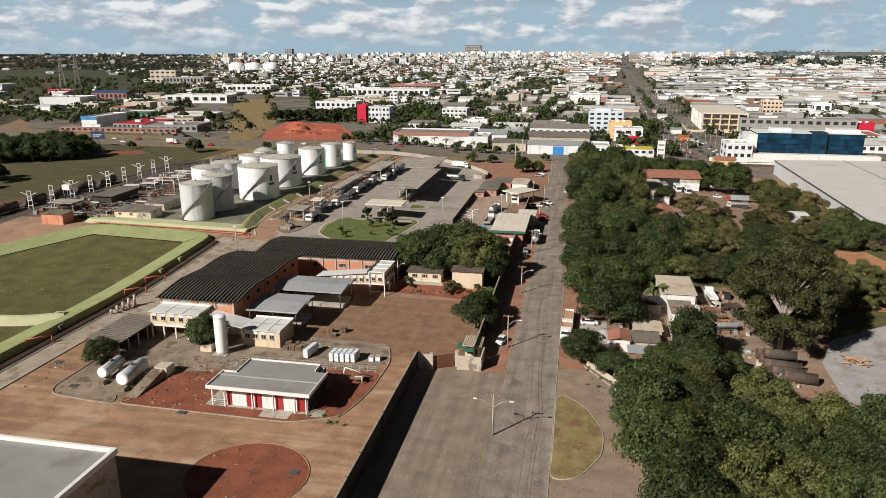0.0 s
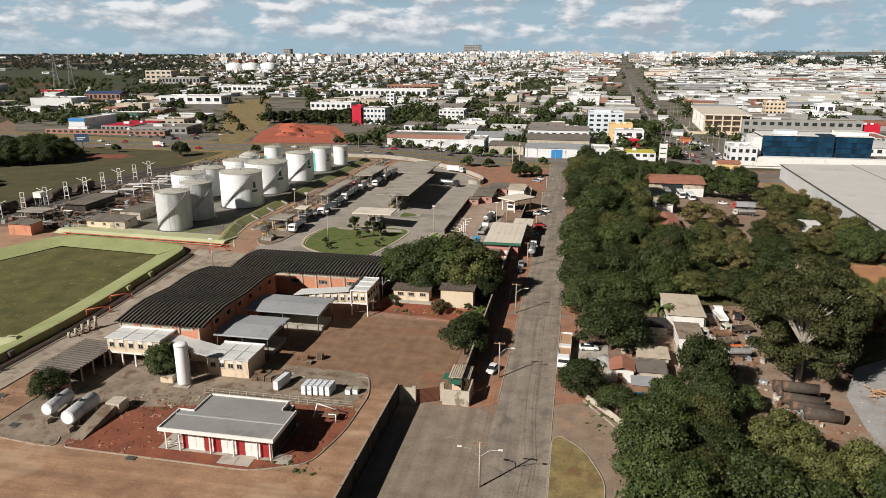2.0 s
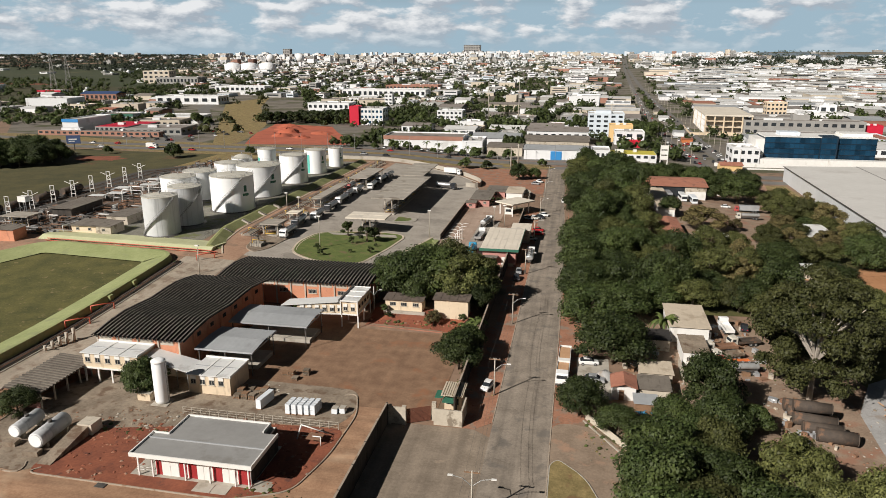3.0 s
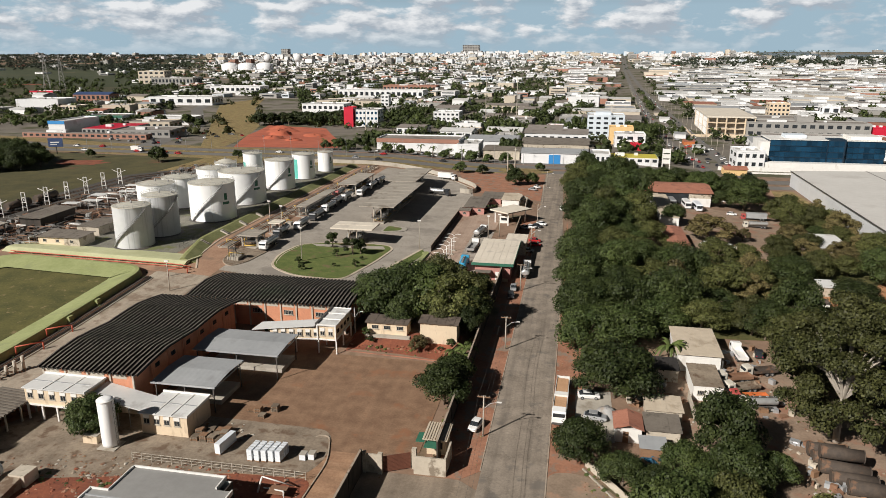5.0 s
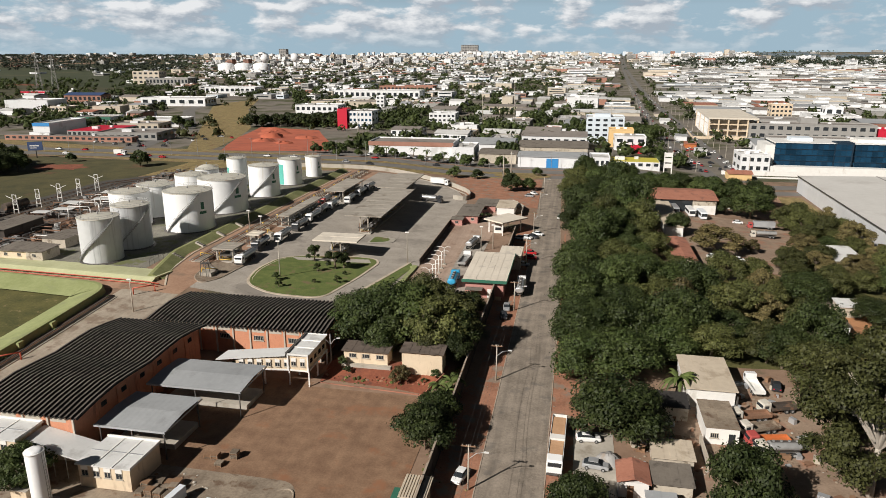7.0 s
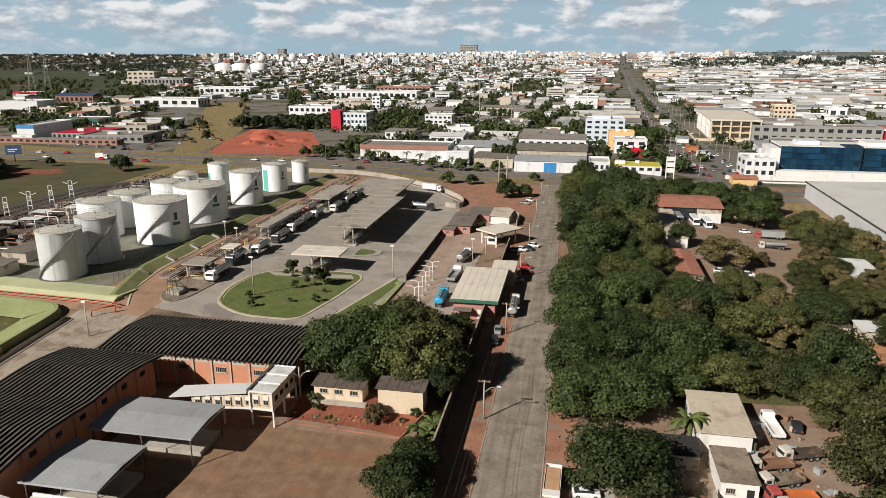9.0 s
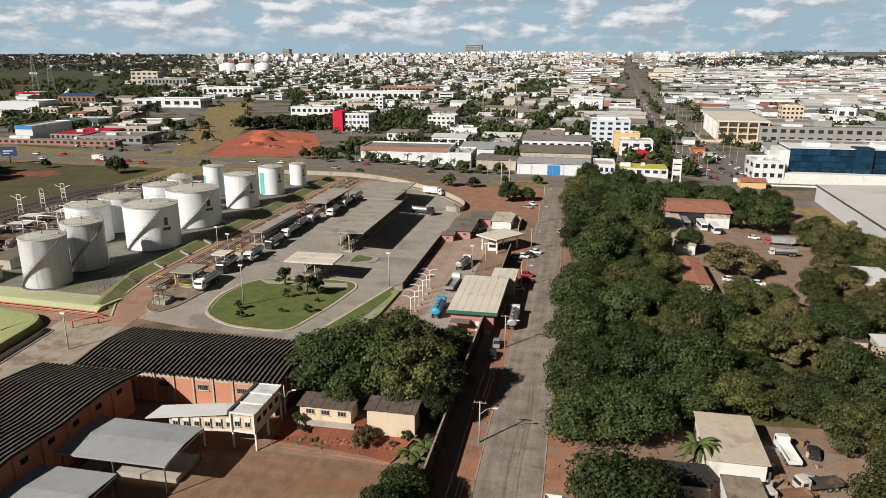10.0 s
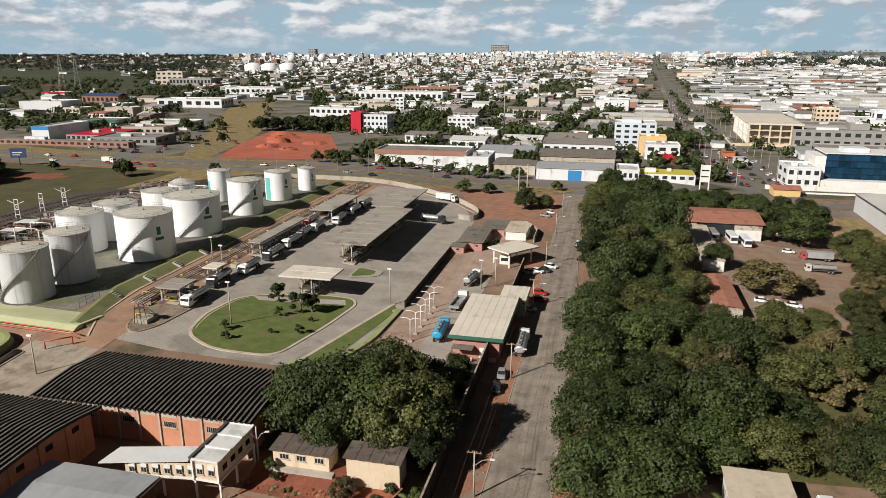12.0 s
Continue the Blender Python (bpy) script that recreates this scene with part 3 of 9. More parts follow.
sheet("path_by_warehouse", [(85, 346), (89, 345), (93.5, 372), (98, 404), (95, 404), (90, 374)], "clay_road", 0.08, "trodden clay path to the avenue", "path")
sheet("undergrowth", [(3, 186), (50, 190), (58, 150), (104, 150), (104, 330), (70, 300), (60, 262), (30, 250), (3, 250)], "basin_grass", 0.02, "weedy green undergrowth below the trees", "grass")
sheet("pavement_car_lot", [(2.5, 140), (9, 140), (9, 158), (2.5, 158)], "concrete", 0.06, "pale concrete parking place")
sheet("pavement_terminal", [(-97, 206), (-84, 205), (-60, 206.5), (-46.5, 212), (-44.2, 240), (-44.2, 340), (-52, 362), (-66, 377), (-84, 386), (-97, 386)], "asphalt_terminal", 0.05, "grey concrete paving of the fuel terminal")
sheet("road_terminal_entry", [(-43.8, 205), (-27, 205), (-27, 300), (-20, 330), (-43.8, 330)], "entry_clay", 0.045, "dusty pinkish entry lane of the fuel terminal", "road")
sheet("verge_gate", [(-43.0, 346), (-13.6, 332), (-15.0, 400), (-62, 400), (-56, 380)], "dirt_verge", 0.03, "bare orange soil between gatehouse and avenue", "verge")
sheet("pavement_office_lane", [(-34, 205), (-27, 205), (-27, 275), (-34, 275)], "asphalt_terminal", 0.06, "grey truck lane beside the office")
sheet("road_tank_side", [(-113, 204), (-97, 205), (-97, 386), (-113, 386)], "clay_road", 0.05, "red-brown service road along the tanks", "road")
sheet("road_tank_front", [(-200, 201), (-97, 201), (-97, 207), (-113, 209), (-200, 212)], "clay_road", 0.06, "red-brown service road before the tank bund", "road")
sheet("road_basin_side", [(-113.6, 55), (-105.2, 55), (-105.2, 136), (-97, 137), (-97, 203), (-113, 203)], "lane_concrete", 0.055, "pale concrete service lane beside the basin", "road")
sheet("road_basin_west", [(-230, 160), (-168, 180), (-168, 214), (-200, 212), (-230, 200)], "clay_road", 0.045, "brown dirt service road", "road")
sheet("loading_strip", [(-113, 214), (-99, 222), (-99, 386), (-113, 386)], "grass_bank", 0.03, "green strip along the loading bays", "grass")
sheet("field_west", [(-600, 190), (-207, 190), (-207, 395), (-330, 402), (-600, 470)], "field_grass", 0.03, "broad dry grass field with bare red spots", "grass")
sheet("field_strip", [(-207, 350), (-118, 388), (-60, 400), (-14, 403), (-14, 404), (-330, 406.5), (-207, 395)], "dry_grass", 0.035, "dry grass strip beside the avenue", "grass")
sheet("red_lot", [(-215, 445), (-262, 560), (-290, 660), (-225, 640), (-150, 475), (-150, 455)], "red_plot", 0.06, "bright red bare building plot", "soil")
sheet("grass_wedge", [(-238, 445), (-340, 640), (-485, 930), (-470, 1040), (-400, 860), (-297, 655), (-232, 480), (-222, 447)], "dry_grass", 0.05, "grass slope between two roads", "grass")
sheet("road_avenue_near", [(-620, 455), (-440, 436), (-330, 407), (-14, 404), (40, 404), (240, 412), (240, 422), (40, 413), (-14, 413), (-330, 417), (-440, 447), (-620, 468)], "asphalt_dark", 0.07, "dark asphalt carriageway of a wide avenue", "road")
sheet("road_avenue_far", [(-620, 476), (-440, 456), (-330, 424), (-14, 419), (40, 419), (300, 432), (300, 444), (40, 430), (-14, 430), (-330, 435), (-440, 468), (-620, 490)], "asphalt_dark", 0.07, "dark asphalt far carriageway of the avenue", "road")
sheet("road_frontage", [(-150, 437), (50, 432), (52, 447), (-150, 450)], "asphalt_dark", 0.06, "asphalt frontage lane before the shops", "road")
sheet("median_strip", [(-620, 468), (-440, 447), (-330, 417.3), (-14, 413.3), (-14, 418.7), (-330, 423.7), (-440, 456), (-620, 476)], "dry_grass", 0.10, "dry grass median strip", "grass")
sheet("roundabout_island", [(-26 + 15 * math.cos(a * math.tau / 24), 410 + 7 * math.sin(a * math.tau / 24)) for a in range(24)], "dry_grass", 0.16, "grassy roundabout island", "grass")
AVENUE_L = ((440, 77), (560, 74), (650, 74.5), (850, 80), (1190, 93), (2560, 148), (4600, 250))
AVENUE_R = ((440, 92), (560, 97), (690, 103), (850, 107), (1190, 114), (2560, 158), (4600, 262))


def along(line, y):
    """Where a plan line of (y, x) rows stands at y."""
    for (ya, xa), (yb, xb) in zip(line, line[1:]):
        if y <= yb:
            return xa + (xb - xa) * (y - ya) / (yb - ya)
    return line[-1][1]


for tag, line in (("left", AVENUE_L), ("right", AVENUE_R)):
    sheet("road_north_" + tag, [(x - 4.2, y) for y, x in line] + [(x + 4.2, y) for y, x in line[::-1]], "asphalt_dark", 0.09, "carriageway of the long straight avenue to the far city", "road")
sheet("median_north", [(along(AVENUE_L, y) + 4.4, y) for y in (460, 560, 650, 850, 1190)] + [(along(AVENUE_R, y) - 4.4, y) for y in (1190, 850, 650, 560, 460)], "city_ground", 0.07, "broad median with parking and bare soil", "ground")
sheet("verge_avenue", [(-440, 469), (-330, 436), (-225, 434), (-225, 446), (-300, 450), (-430, 486)], "dry_grass", 0.06, "dry grass verge beyond the avenue", "grass")
sheet("verge_shops", [(-225, 434), (-150, 433), (-150, 437), (-225, 445)], "dry_grass", 0.06, "dry grass verge before the red plot", "grass")
sheet("road_curved", [(-262, 436), (-285, 490), (-345, 640), (-452, 825), (-580, 1130), (-590, 1130), (-468, 825), (-360, 640), (-300, 490), (-278, 436)], "asphalt_dark", 0.08, "curving side road through grass", "road")

# ---- trees ----
def crown_mesh(name, seed, radius, height, leaves, size, lobes=16, tight=1.0, reach=1.36, mid=0.46, rise=0.36, droop=0.2):
    """Many small leaf blades on the skins of uneven clumps that stand round the crown, over dark inner masses."""
    rng = random.Random(seed)
    verts, faces = [], []
    balls = []
    for k in range(lobes):
        a = k * 2.39996 + rng.uniform(-0.5, 0.5)
        up = 1 - (k + 0.5) / lobes * reach + rng.uniform(-0.08, 0.08)          # 1 at the top, below 0 under the widest girth
        out = math.sqrt(max(0.05, 1 - up * up)) * rng.uniform(0.78, 1.08)
        r = radius * tight * rng.uniform(0.20, 0.42) * (1.16 if k < 4 else 1.0)
        balls.append((radius * 0.7 * out * math.cos(a), radius * 0.7 * out * math.sin(a), height * (mid + rise * up + rng.uniform(-0.08, 0.09)), r, r * rng.uniform(0.62, 0.85)))
    if tight:
        for x, y, z, rr, hh in balls:
            bm = bmesh.new()
            bmesh.ops.create_icosphere(bm, subdivisions=1, radius=1)
            base = len(verts)
            for v in bm.verts:
                j = rng.uniform(0.50, 0.74)
                verts.append((x + v.co.x * rr * j, y + v.co.y * rr * j, z + v.co.z * hh * j))
            for f in bm.faces:
                faces.append(tuple(base + v.index for v in f.verts))
            bm.free()
    sizes = [b[3] ** 2 for b in balls]
    for k in range(leaves):
        x, y, z, rr, hh = rng.choices(balls, sizes)[0]
        d = Vector((rng.gauss(0, 1), rng.gauss(0, 1), rng.gauss(0.42, 0.85))).normalized()
        j = rng.uniform(0.74, 1.03) if rng.random() < 0.9 else rng.uniform(1.0, 1.3)
        c = Vector((x + d.x * rr * j, y + d.y * rr * j, z + d.z * hh * j))
        nrm = (d + Vector((rng.gauss(0, 0.46), rng.gauss(0, 0.46), rng.gauss(0.28, 0.46)))).normalized()
        u = nrm.orthogonal().normalized()
        w = nrm.cross(u)
        t = rng.random() * math.tau
        u, w = u * math.cos(t) + w * math.sin(t), w * math.cos(t) - u * math.sin(t)
        s = size * rng.uniform(0.6, 1.35)
        base = len(verts)
        verts += [tuple(c - u * s * 0.8 - nrm * s * droop), tuple(c + u * s * 0.35 + w * s * 0.62), tuple(c + u * s * 0.55 - w * s * 0.55)]
        faces.append((base, base + 1, base + 2))
    data = bpy.data.meshes.new(name)
    data.from_pydata(verts, [], faces)
    return data


def trunk_mesh(seed, radius, height, thick, limbs=6):
    rng = random.Random(seed)
    bm = bmesh.new()
    fork = height * 0.32
    lean = Vector((rng.uniform(-0.3, 0.3), rng.uniform(-0.3, 0.3), fork))
    rod(bm, (0, 0, -0.3), lean * 0.5, thick, thick * 0.8, n=7)
    rod(bm, lean * 0.5, lean, thick * 0.8, thick * 0.66, n=7)
    for k in range(limbs):
        a = k * math.tau / limbs + rng.uniform(-0.4, 0.4)
        r = radius * rng.uniform(0.3, 0.55)
        tip = Vector((r * math.cos(a), r * math.sin(a), height * rng.uniform(0.5, 0.78)))
        mid = lean.lerp(tip, 0.5) + Vector((0, 0, height * 0.06))
        rod(bm, lean - Vector((0, 0, thick * 0.3)), mid, thick * 0.5, thick * 0.34, n=6)
        rod(bm, mid, tip, thick * 0.34, thick * 0.1, n=5)
    data = bpy.data.meshes.new("trunk")
    bm.to_mesh(data)
    bm.free()
    return data


KINDS = {}


def tree_kind(key, seed, radius, height, leaves, size, leaf, bark, label, lobes=16, limbs=6, tight=1.0, reach=1.36, mid=0.46, rise=0.36):
    crown, trunk = crown_mesh("crown", seed, radius, height, leaves, size, lobes, tight, reach, mid, rise), trunk_mesh(seed, radius, height, 0.05 * height ** 0.75 + 0.06, limbs)
    crown.materials.append(MATS[leaf])
    trunk.materials.append(MATS[bark])
    KINDS.setdefault(key, []).append((crown, trunk, label, radius, height))


for s in range(5):
    tree_kind("broad", 11 + s, 5.4 + 0.3 * s, 9.0 + 0.5 * (s % 3), 9400, 0.29, "leaf_mango", "bark", "dense dark green mango-like tree with a rounded crown", 24)
for s in range(4):
    tree_kind("olive", 41 + s, 4.8 + 0.35 * s, 8.4 + 0.5 * s, 8600, 0.265, "leaf_olive", "bark", "olive green broadleaf tree with a loose crown", 18)
for s in range(2):
    tree_kind("dry", 71 + s, 4.6 + 0.4 * s, 7.4, 4200, 0.28, "leaf_dry", "bark", "half-bare brownish tree with a thin crown", 24, 8, 0.66)
for s in range(2):
    tree_kind("gum", 81 + s, 13.0, 23.5, 34000, 0.30, "leaf_olive", "pale_bark", "tall gum tree with pale bark and an open crown", 76, 22, 0.50, 1.72, 0.50, 0.42)
for s in range(3):
    tree_kind("small", 91 + s, 1.5, 3.2, 1200, 0.19, "leaf_mango", "bark", "small bushy green tree", 7, 4)
for s in range(3):
    tree_kind("far", 101 + s, 5.5, 8.5, 1300, 0.72, "leaf_mango", "bark", "dark green broadleaf tree", 12, 4)


def tree(x, y, key, scale=1.0, label="", group="", rng=random.Random(5), low=0.0, tall=1.0):
    crown, trunk, text, r, h = KINDS[key][rng.randrange(len(KINDS[key]))]
    ob = thing("tree", label or text, "tree", pose(x, y, lie(x, y) - low, 0, 0, rng.uniform(0, 360)) @ Matrix.Diagonal((scale, scale, scale * tall * rng.uniform(0.92, 1.08), 1)), group)
    for name, data in (("trunk", trunk), ("crown", crown)):
        new(name, data).parent = ob
    return ob


def joined_trees(name, label, key, rows, seed):
    """A far grove as one mesh: copies of a tree's crown and trunk at rows of (x, y, scale, tall)."""
    rng = random.Random(seed)
    verts, faces, slots = [], [], []
    crown, trunk = KINDS[key][0][:2]
    for x, y, size, tall in rows:
        m = pose(x, y, lie(x, y), 0, 0, rng.uniform(0, 360)) @ Matrix.Diagonal((size, size, size * tall, 1))
        crown = KINDS[key][rng.randrange(len(KINDS[key]))][0]
        for slot, data in enumerate((crown, trunk)):
            base = len(verts)
            verts += [tuple(m @ v.co) for v in data.vertices]
            faces += [tuple(base + i for i in f.vertices) for f in data.polygons]
            slots += [slot] * len(data.polygons)
    data = bpy.data.meshes.new(name)
    data.from_pydata(verts, [], faces)
    data.materials.append(crown.materials[0])
    data.materials.append(trunk.materials[0])
    data.polygons.foreach_set("material_index", slots)
    return tagged(new(name, data), label, "trees", kind="stuff")


def scatter(x0, x1, y0, y1, gap, seed, keep, tries=4000, most=400):
    """Places in a stretch of the plan, no two nearer than gap."""
    rng, out = random.Random(seed), []
    for _ in range(tries):
        x, y = rng.uniform(x0, x1), rng.uniform(y0, y1)
        if keep(x, y) and all((x - a) ** 2 + (y - b) ** 2 > gap * gap for a, b in out):
            out.append((x, y))
            if len(out) >= most:
                break
    return out


def in_wood(x, y):
    if x < (11.0 if 170 < y < 252 else 1.4) or x < 18 and y < 178:
        return False
    if 33 < x < 62 + max(0, (y - 262) * 0.33) and 252 < y < 352:          # workshop yard
        return False
    if 20 < x < 66 and 340 < y < 378 or x > 66 and y > 344:          # workshop
        return False
    if y < 187 and 17 < x < 52 or 12 < x < 36 and y < 191 or y < 176 and x > 50:                      # lorry yard and lot
        return False
    if 26 < x < 42 and 250 < y < 345:
        return False
    if 73 < x < 97 and 190 < y < 240 or 56 < x < 72 and 198 < y < 231:          # clay slope and clearing
        return False
    if 64 < x < 82 and 184 < y < 197 or 67 < x < 80 and 203 < y < 216 or 70 < x < 86 and 230 < y < 248 or 80 < x < 92 and 274 < y < 292:
        return False
    if 62 < x < 97 and 174 < y < 226 and (x * 7 + y * 3) % 5 > 1.2:          # houses among the trees
        return False
    return x < (101 if y > 240 else 97)


W = random.Random(17)
for x, y in scatter(-1, 103, 156, 398, 8.1, 3, in_wood, 30000):
    if y < 178 and 15 < x < 50:
        continue
    far_east = x > 52 or y > 235 and x > 24
    tree(x, y, W.choice(("olive", "olive", "olive", "broad", "dry", "dry") if far_east else ("broad", "broad", "olive", "olive", "olive", "dry") if x > 22 else ("broad", "broad", "broad", "olive")), W.choice((0.85, 1.0, 1.15, 1.3, 1.45)) * (0.84 if far_east else 1.0), group="trees of the wood beside the street", rng=W, tall=W.uniform(0.62, 0.98) if far_east else W.uniform(0.62, 1.28))
# the trees in the foreground, along the side road
for x, y in scatter(11, 74, 52, 124, 7.2, 8, lambda x, y: x > 13 + max(0, (112 - y) * 0.08) and y < (121 if x < 34 else 112 - (x - 34) * 0.12) and not (x < 14.5 and y < 100)):
    tree(x, y, W.choice(("olive", "broad", "broad")), W.uniform(0.85, 1.15), group="trees along the side road", rng=W)
for x, y, s in ((3.1, 133.6, 0.76), (9.5, 128.2, 0.66), (14.5, 126.5, 0.66), (18.5, 131.0, 0.7), (25.6, 138.0, 0.98), (26.2, 130.0, 0.8), (21.5, 124.5, 0.7), (32.0, 133.0, 0.6), (9.6, 156.0, 1.32),
                (4.6, 178.0, 1.05), (4.2, 188.5, 1.15), (4.0, 199.0, 1.1), (3.6, 210.0, 1.2), (3.4, 222.0, 1.1), (3.0, 234.0, 1.2), (2.4, 246.0, 1.05)):
    tree(x, y, "broad", s, group="trees along the side road" if y < 160 else "trees of the wood beside the street", rng=W, tall=W.uniform(0.85, 1.15))
for x, y, s in ((44.8, 147.4, 1.0), (58, 168, 0.68), (72, 180, 0.52)):
    tree(x, y, "gum", s, group="gum trees by the lorry yard", rng=W)
for x, y, k, s in ((46.5, 184, "olive", 1.0), (51, 172, "olive", 0.9), (48.5, 163, "olive", 0.75), (44, 190, "broad", 0.95), (38, 305, "broad", 0.8), (73.2, 349, "broad", 1.6), (64, 352, "broad", 0.8),
                   (98, 270, "broad", 0.9), (96, 302, "dry", 1.5), (92, 318, "olive", 1.2), (84, 334, "olive", 1.2), (93, 338, "dry", 1.1), (98, 350, "olive", 0.6), (84, 375, "broad", 1.0), (60, 288, "dry", 0.7)):
    tree(x, y, k, s, rng=W)
tree(47.5, 283, "dry", 2.0, "broad half-bare brownish tree in the workshop yard", rng=W, tall=0.66)
# the row before the avenue
for x, y in scatter(12, 100, 378, 398, 6.5, 12, lambda x, y: x < 86):
    tree(x, y, "broad", W.uniform(0.85, 1.05), group="trees along the avenue", rng=W)
# trees by the court, the house and the entry
for x, y, k, s in ((-21.0, 147.8, "broad", 0.9), (-20.4, 153.8, "broad", 0.78), (-39.5, 181.0, "broad", 1.3), (-34.5, 185, "broad", 1.4), (-44, 186, "broad", 1.1), (-27.0, 180.5, "olive", 1.25), (-23.5, 185, "olive", 1.2), (-30, 191, "olive", 1.25), (-36.5, 177.6, "broad", 0.7), (-26.0, 176.2, "olive", 0.75),
                   (-22.3, 182.5, "broad", 0.95), (-33.0, 196, "broad", 1.1), (-25, 198, "olive", 0.95), (-30.5, 168.2, "dry", 0.5), (-21.5, 176.5, "broad", 0.62), (-23, 212, "broad", 0.5), (-22, 206, "olive", 0.5), (-28, 368, "broad", 0.95), (-20, 371, "broad", 0.7),
                   (-77.4, 126.4, "broad", 0.82), (-94.2, 114.6, "broad", 0.6), (-62, 222, "small", 0.8)):
    tree(x, y, k, s, rng=W)
for x, y, s in ((-74.5, 237.5, 1.6), (-66.5, 233.5, 1.9), (-64.4, 235.0, 1.5), (-70.5, 229.5, 0.8), (-78, 218.0, 0.75), (-75.5, 213.8, 0.7), (-68.0, 220.0, 0.5), (-62.5, 229.5, 0.45), (-34, 305, 1.2), (-31, 309, 1.0), (-43, 170.5, 0.7)):
    tree(x, y, "small", s, group="young trees on the lawn", rng=W)
# the dark grove and the single trees of the field
for x, y, s in ((-225, 377, 1.0), (-272, 385, 0.55), (-262, 268, 1.2), (-270, 275, 1.1), (-256, 250, 1.0), (-188, 398, 0.6), (-30, 386, 0.6), (-60, 395, 0.7), (-48, 397, 0.6), (-145, 446, 0.9), (-138, 449, 0.8), (-152, 444, 0.7), (-34, 409, 0.5), (-18, 411, 0.55)):
    tree(x, y, "far", s, rng=W)

for x, y in scatter(-345, -272, 318, 372, 7.5, 6, lambda x, y: abs(x + 308) / 36 + abs(y - 345) / 28 < 1.15):
    tree(x, y, "broad", W.uniform(1.0, 1.4), "dark dense round-crowned tree in the field", "dark grove in the field", W)
groves = {k: [] for k in ("grove_red_plot", "grove_shops", "grove_halls", "grove_town", "grove_workshops")}
for x, y in scatter(-300, -196, 650, 725, 9, 9, lambda x, y: abs(y - (690 + (x + 250) * 0.25)) < 22):
    groves["grove_red_plot"].append((x, y, W.uniform(1.0, 1.5), 1.0))

for x, y in scatter(-140, 12, 433.5, 440, 8.0, 23, lambda x, y: not -33 < x < 8, 900, 15):
    groves["grove_shops"].append((x, y, W.uniform(0.4, 0.85), 1.0))
for x, y in scatter(-44, -33, 462, 482, 4.0, 5, lambda x, y: True, 300, 7):
    groves["grove_halls"].append((x, y, W.uniform(0.6, 0.8), 1.7))
for x, y in scatter(-8, 70, 640, 690, 8.0, 29, lambda x, y: True, 600, 22):
    groves["grove_town"].append((x, y, W.uniform(0.8, 1.2), 1.25))
for x, y in scatter(-470, -340, 590, 640, 9.0, 31, lambda x, y: x < -425 or y > 625, 600, 16):
    groves["grove_workshops"].append((x, y, W.uniform(0.9, 1.4), 1.0))
for tag, text in (("grove_red_plot", "dense dark trees behind the red plot"), ("grove_shops", "bushy roadside trees before the shops"), ("grove_halls", "slim dark trees between the halls"), ("grove_town", "dense dark trees among the buildings"), ("grove_workshops", "dense dark trees behind the workshops")):
    joined_trees("grove", text, "far", groves[tag], 7)

# ---- walls of the factory ----
def arch(y0, y1, eave, ridge):
    """The outline of one low-arched roof bay, from eave to eave."""
    return [(y0 + (y1 - y0) * k / 4, eave + (ridge - eave) * u) for k, u in enumerate((0.0, 0.62, 1.0, 0.62, 0.0))]


def ribbed_roof(x0, x1, outline, pitch=0.92, depth=0.34):
    """Deep-ribbed sheets that run along y over a roof outline."""
    bm = bmesh.new()
    n = int((x1 - x0) / pitch)
    prof = ((0.0, 0.0), (0.42, 0.0), (0.50, depth), (0.84, depth), (0.92, 0.0))
    rows = []
    for y, z in outline:
        row = []
        for i in range(n):
            for a, h in prof:
                row.append((x0 + (x1 - x0) * (i + a) / n, y, z + h))
        row.append((x1, y, z))
        rows.append(row)
    top = [[bm.verts.new(p) for p in r] for r in rows]
    low = [[bm.verts.new((p[0], p[1], p[2] - 0.05)) for p in r] for r in rows]
    for a, b in zip(top, top[1:]):
        for i in range(len(a) - 1):
            # lighter tops and darker troughs paint in the light and shade of the ribs
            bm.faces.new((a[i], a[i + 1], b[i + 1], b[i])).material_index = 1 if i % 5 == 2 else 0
    for a, b in zip(low, low[1:]):
        for i in range(len(a) - 1):
            bm.faces.new((b[i], b[i + 1], a[i + 1], a[i]))
    for i in range(len(top[0]) - 1):
        bm.faces.new((low[0][i], low[0][i + 1], top[0][i + 1], top[0][i]))
        bm.faces.new((top[-1][i], top[-1][i + 1], low[-1][i + 1], low[-1][i]))
    return bm


def gable_wall(x, y0, y1, z0, outline, thick):
    """An end wall under a roof outline, cut back to y0 and y1."""
    bm = bmesh.new()
    rim = [(min(y1, max(y0, y)), z - 0.12) for y, z in outline]
    out = [(y0, z0), (y1, z0)] + rim[::-1]
    a = [bm.verts.new((x, y, z)) for y, z in out]
    b = [bm.verts.new((x + thick, y, z)) for y, z in out]
    bm.faces.new(a[::-1])
    bm.faces.new(b)
    for k in range(len(out)):
        j = (k + 1) % len(out)
        bm.faces.new((a[k], a[j], b[j], b[k]))
    return bm


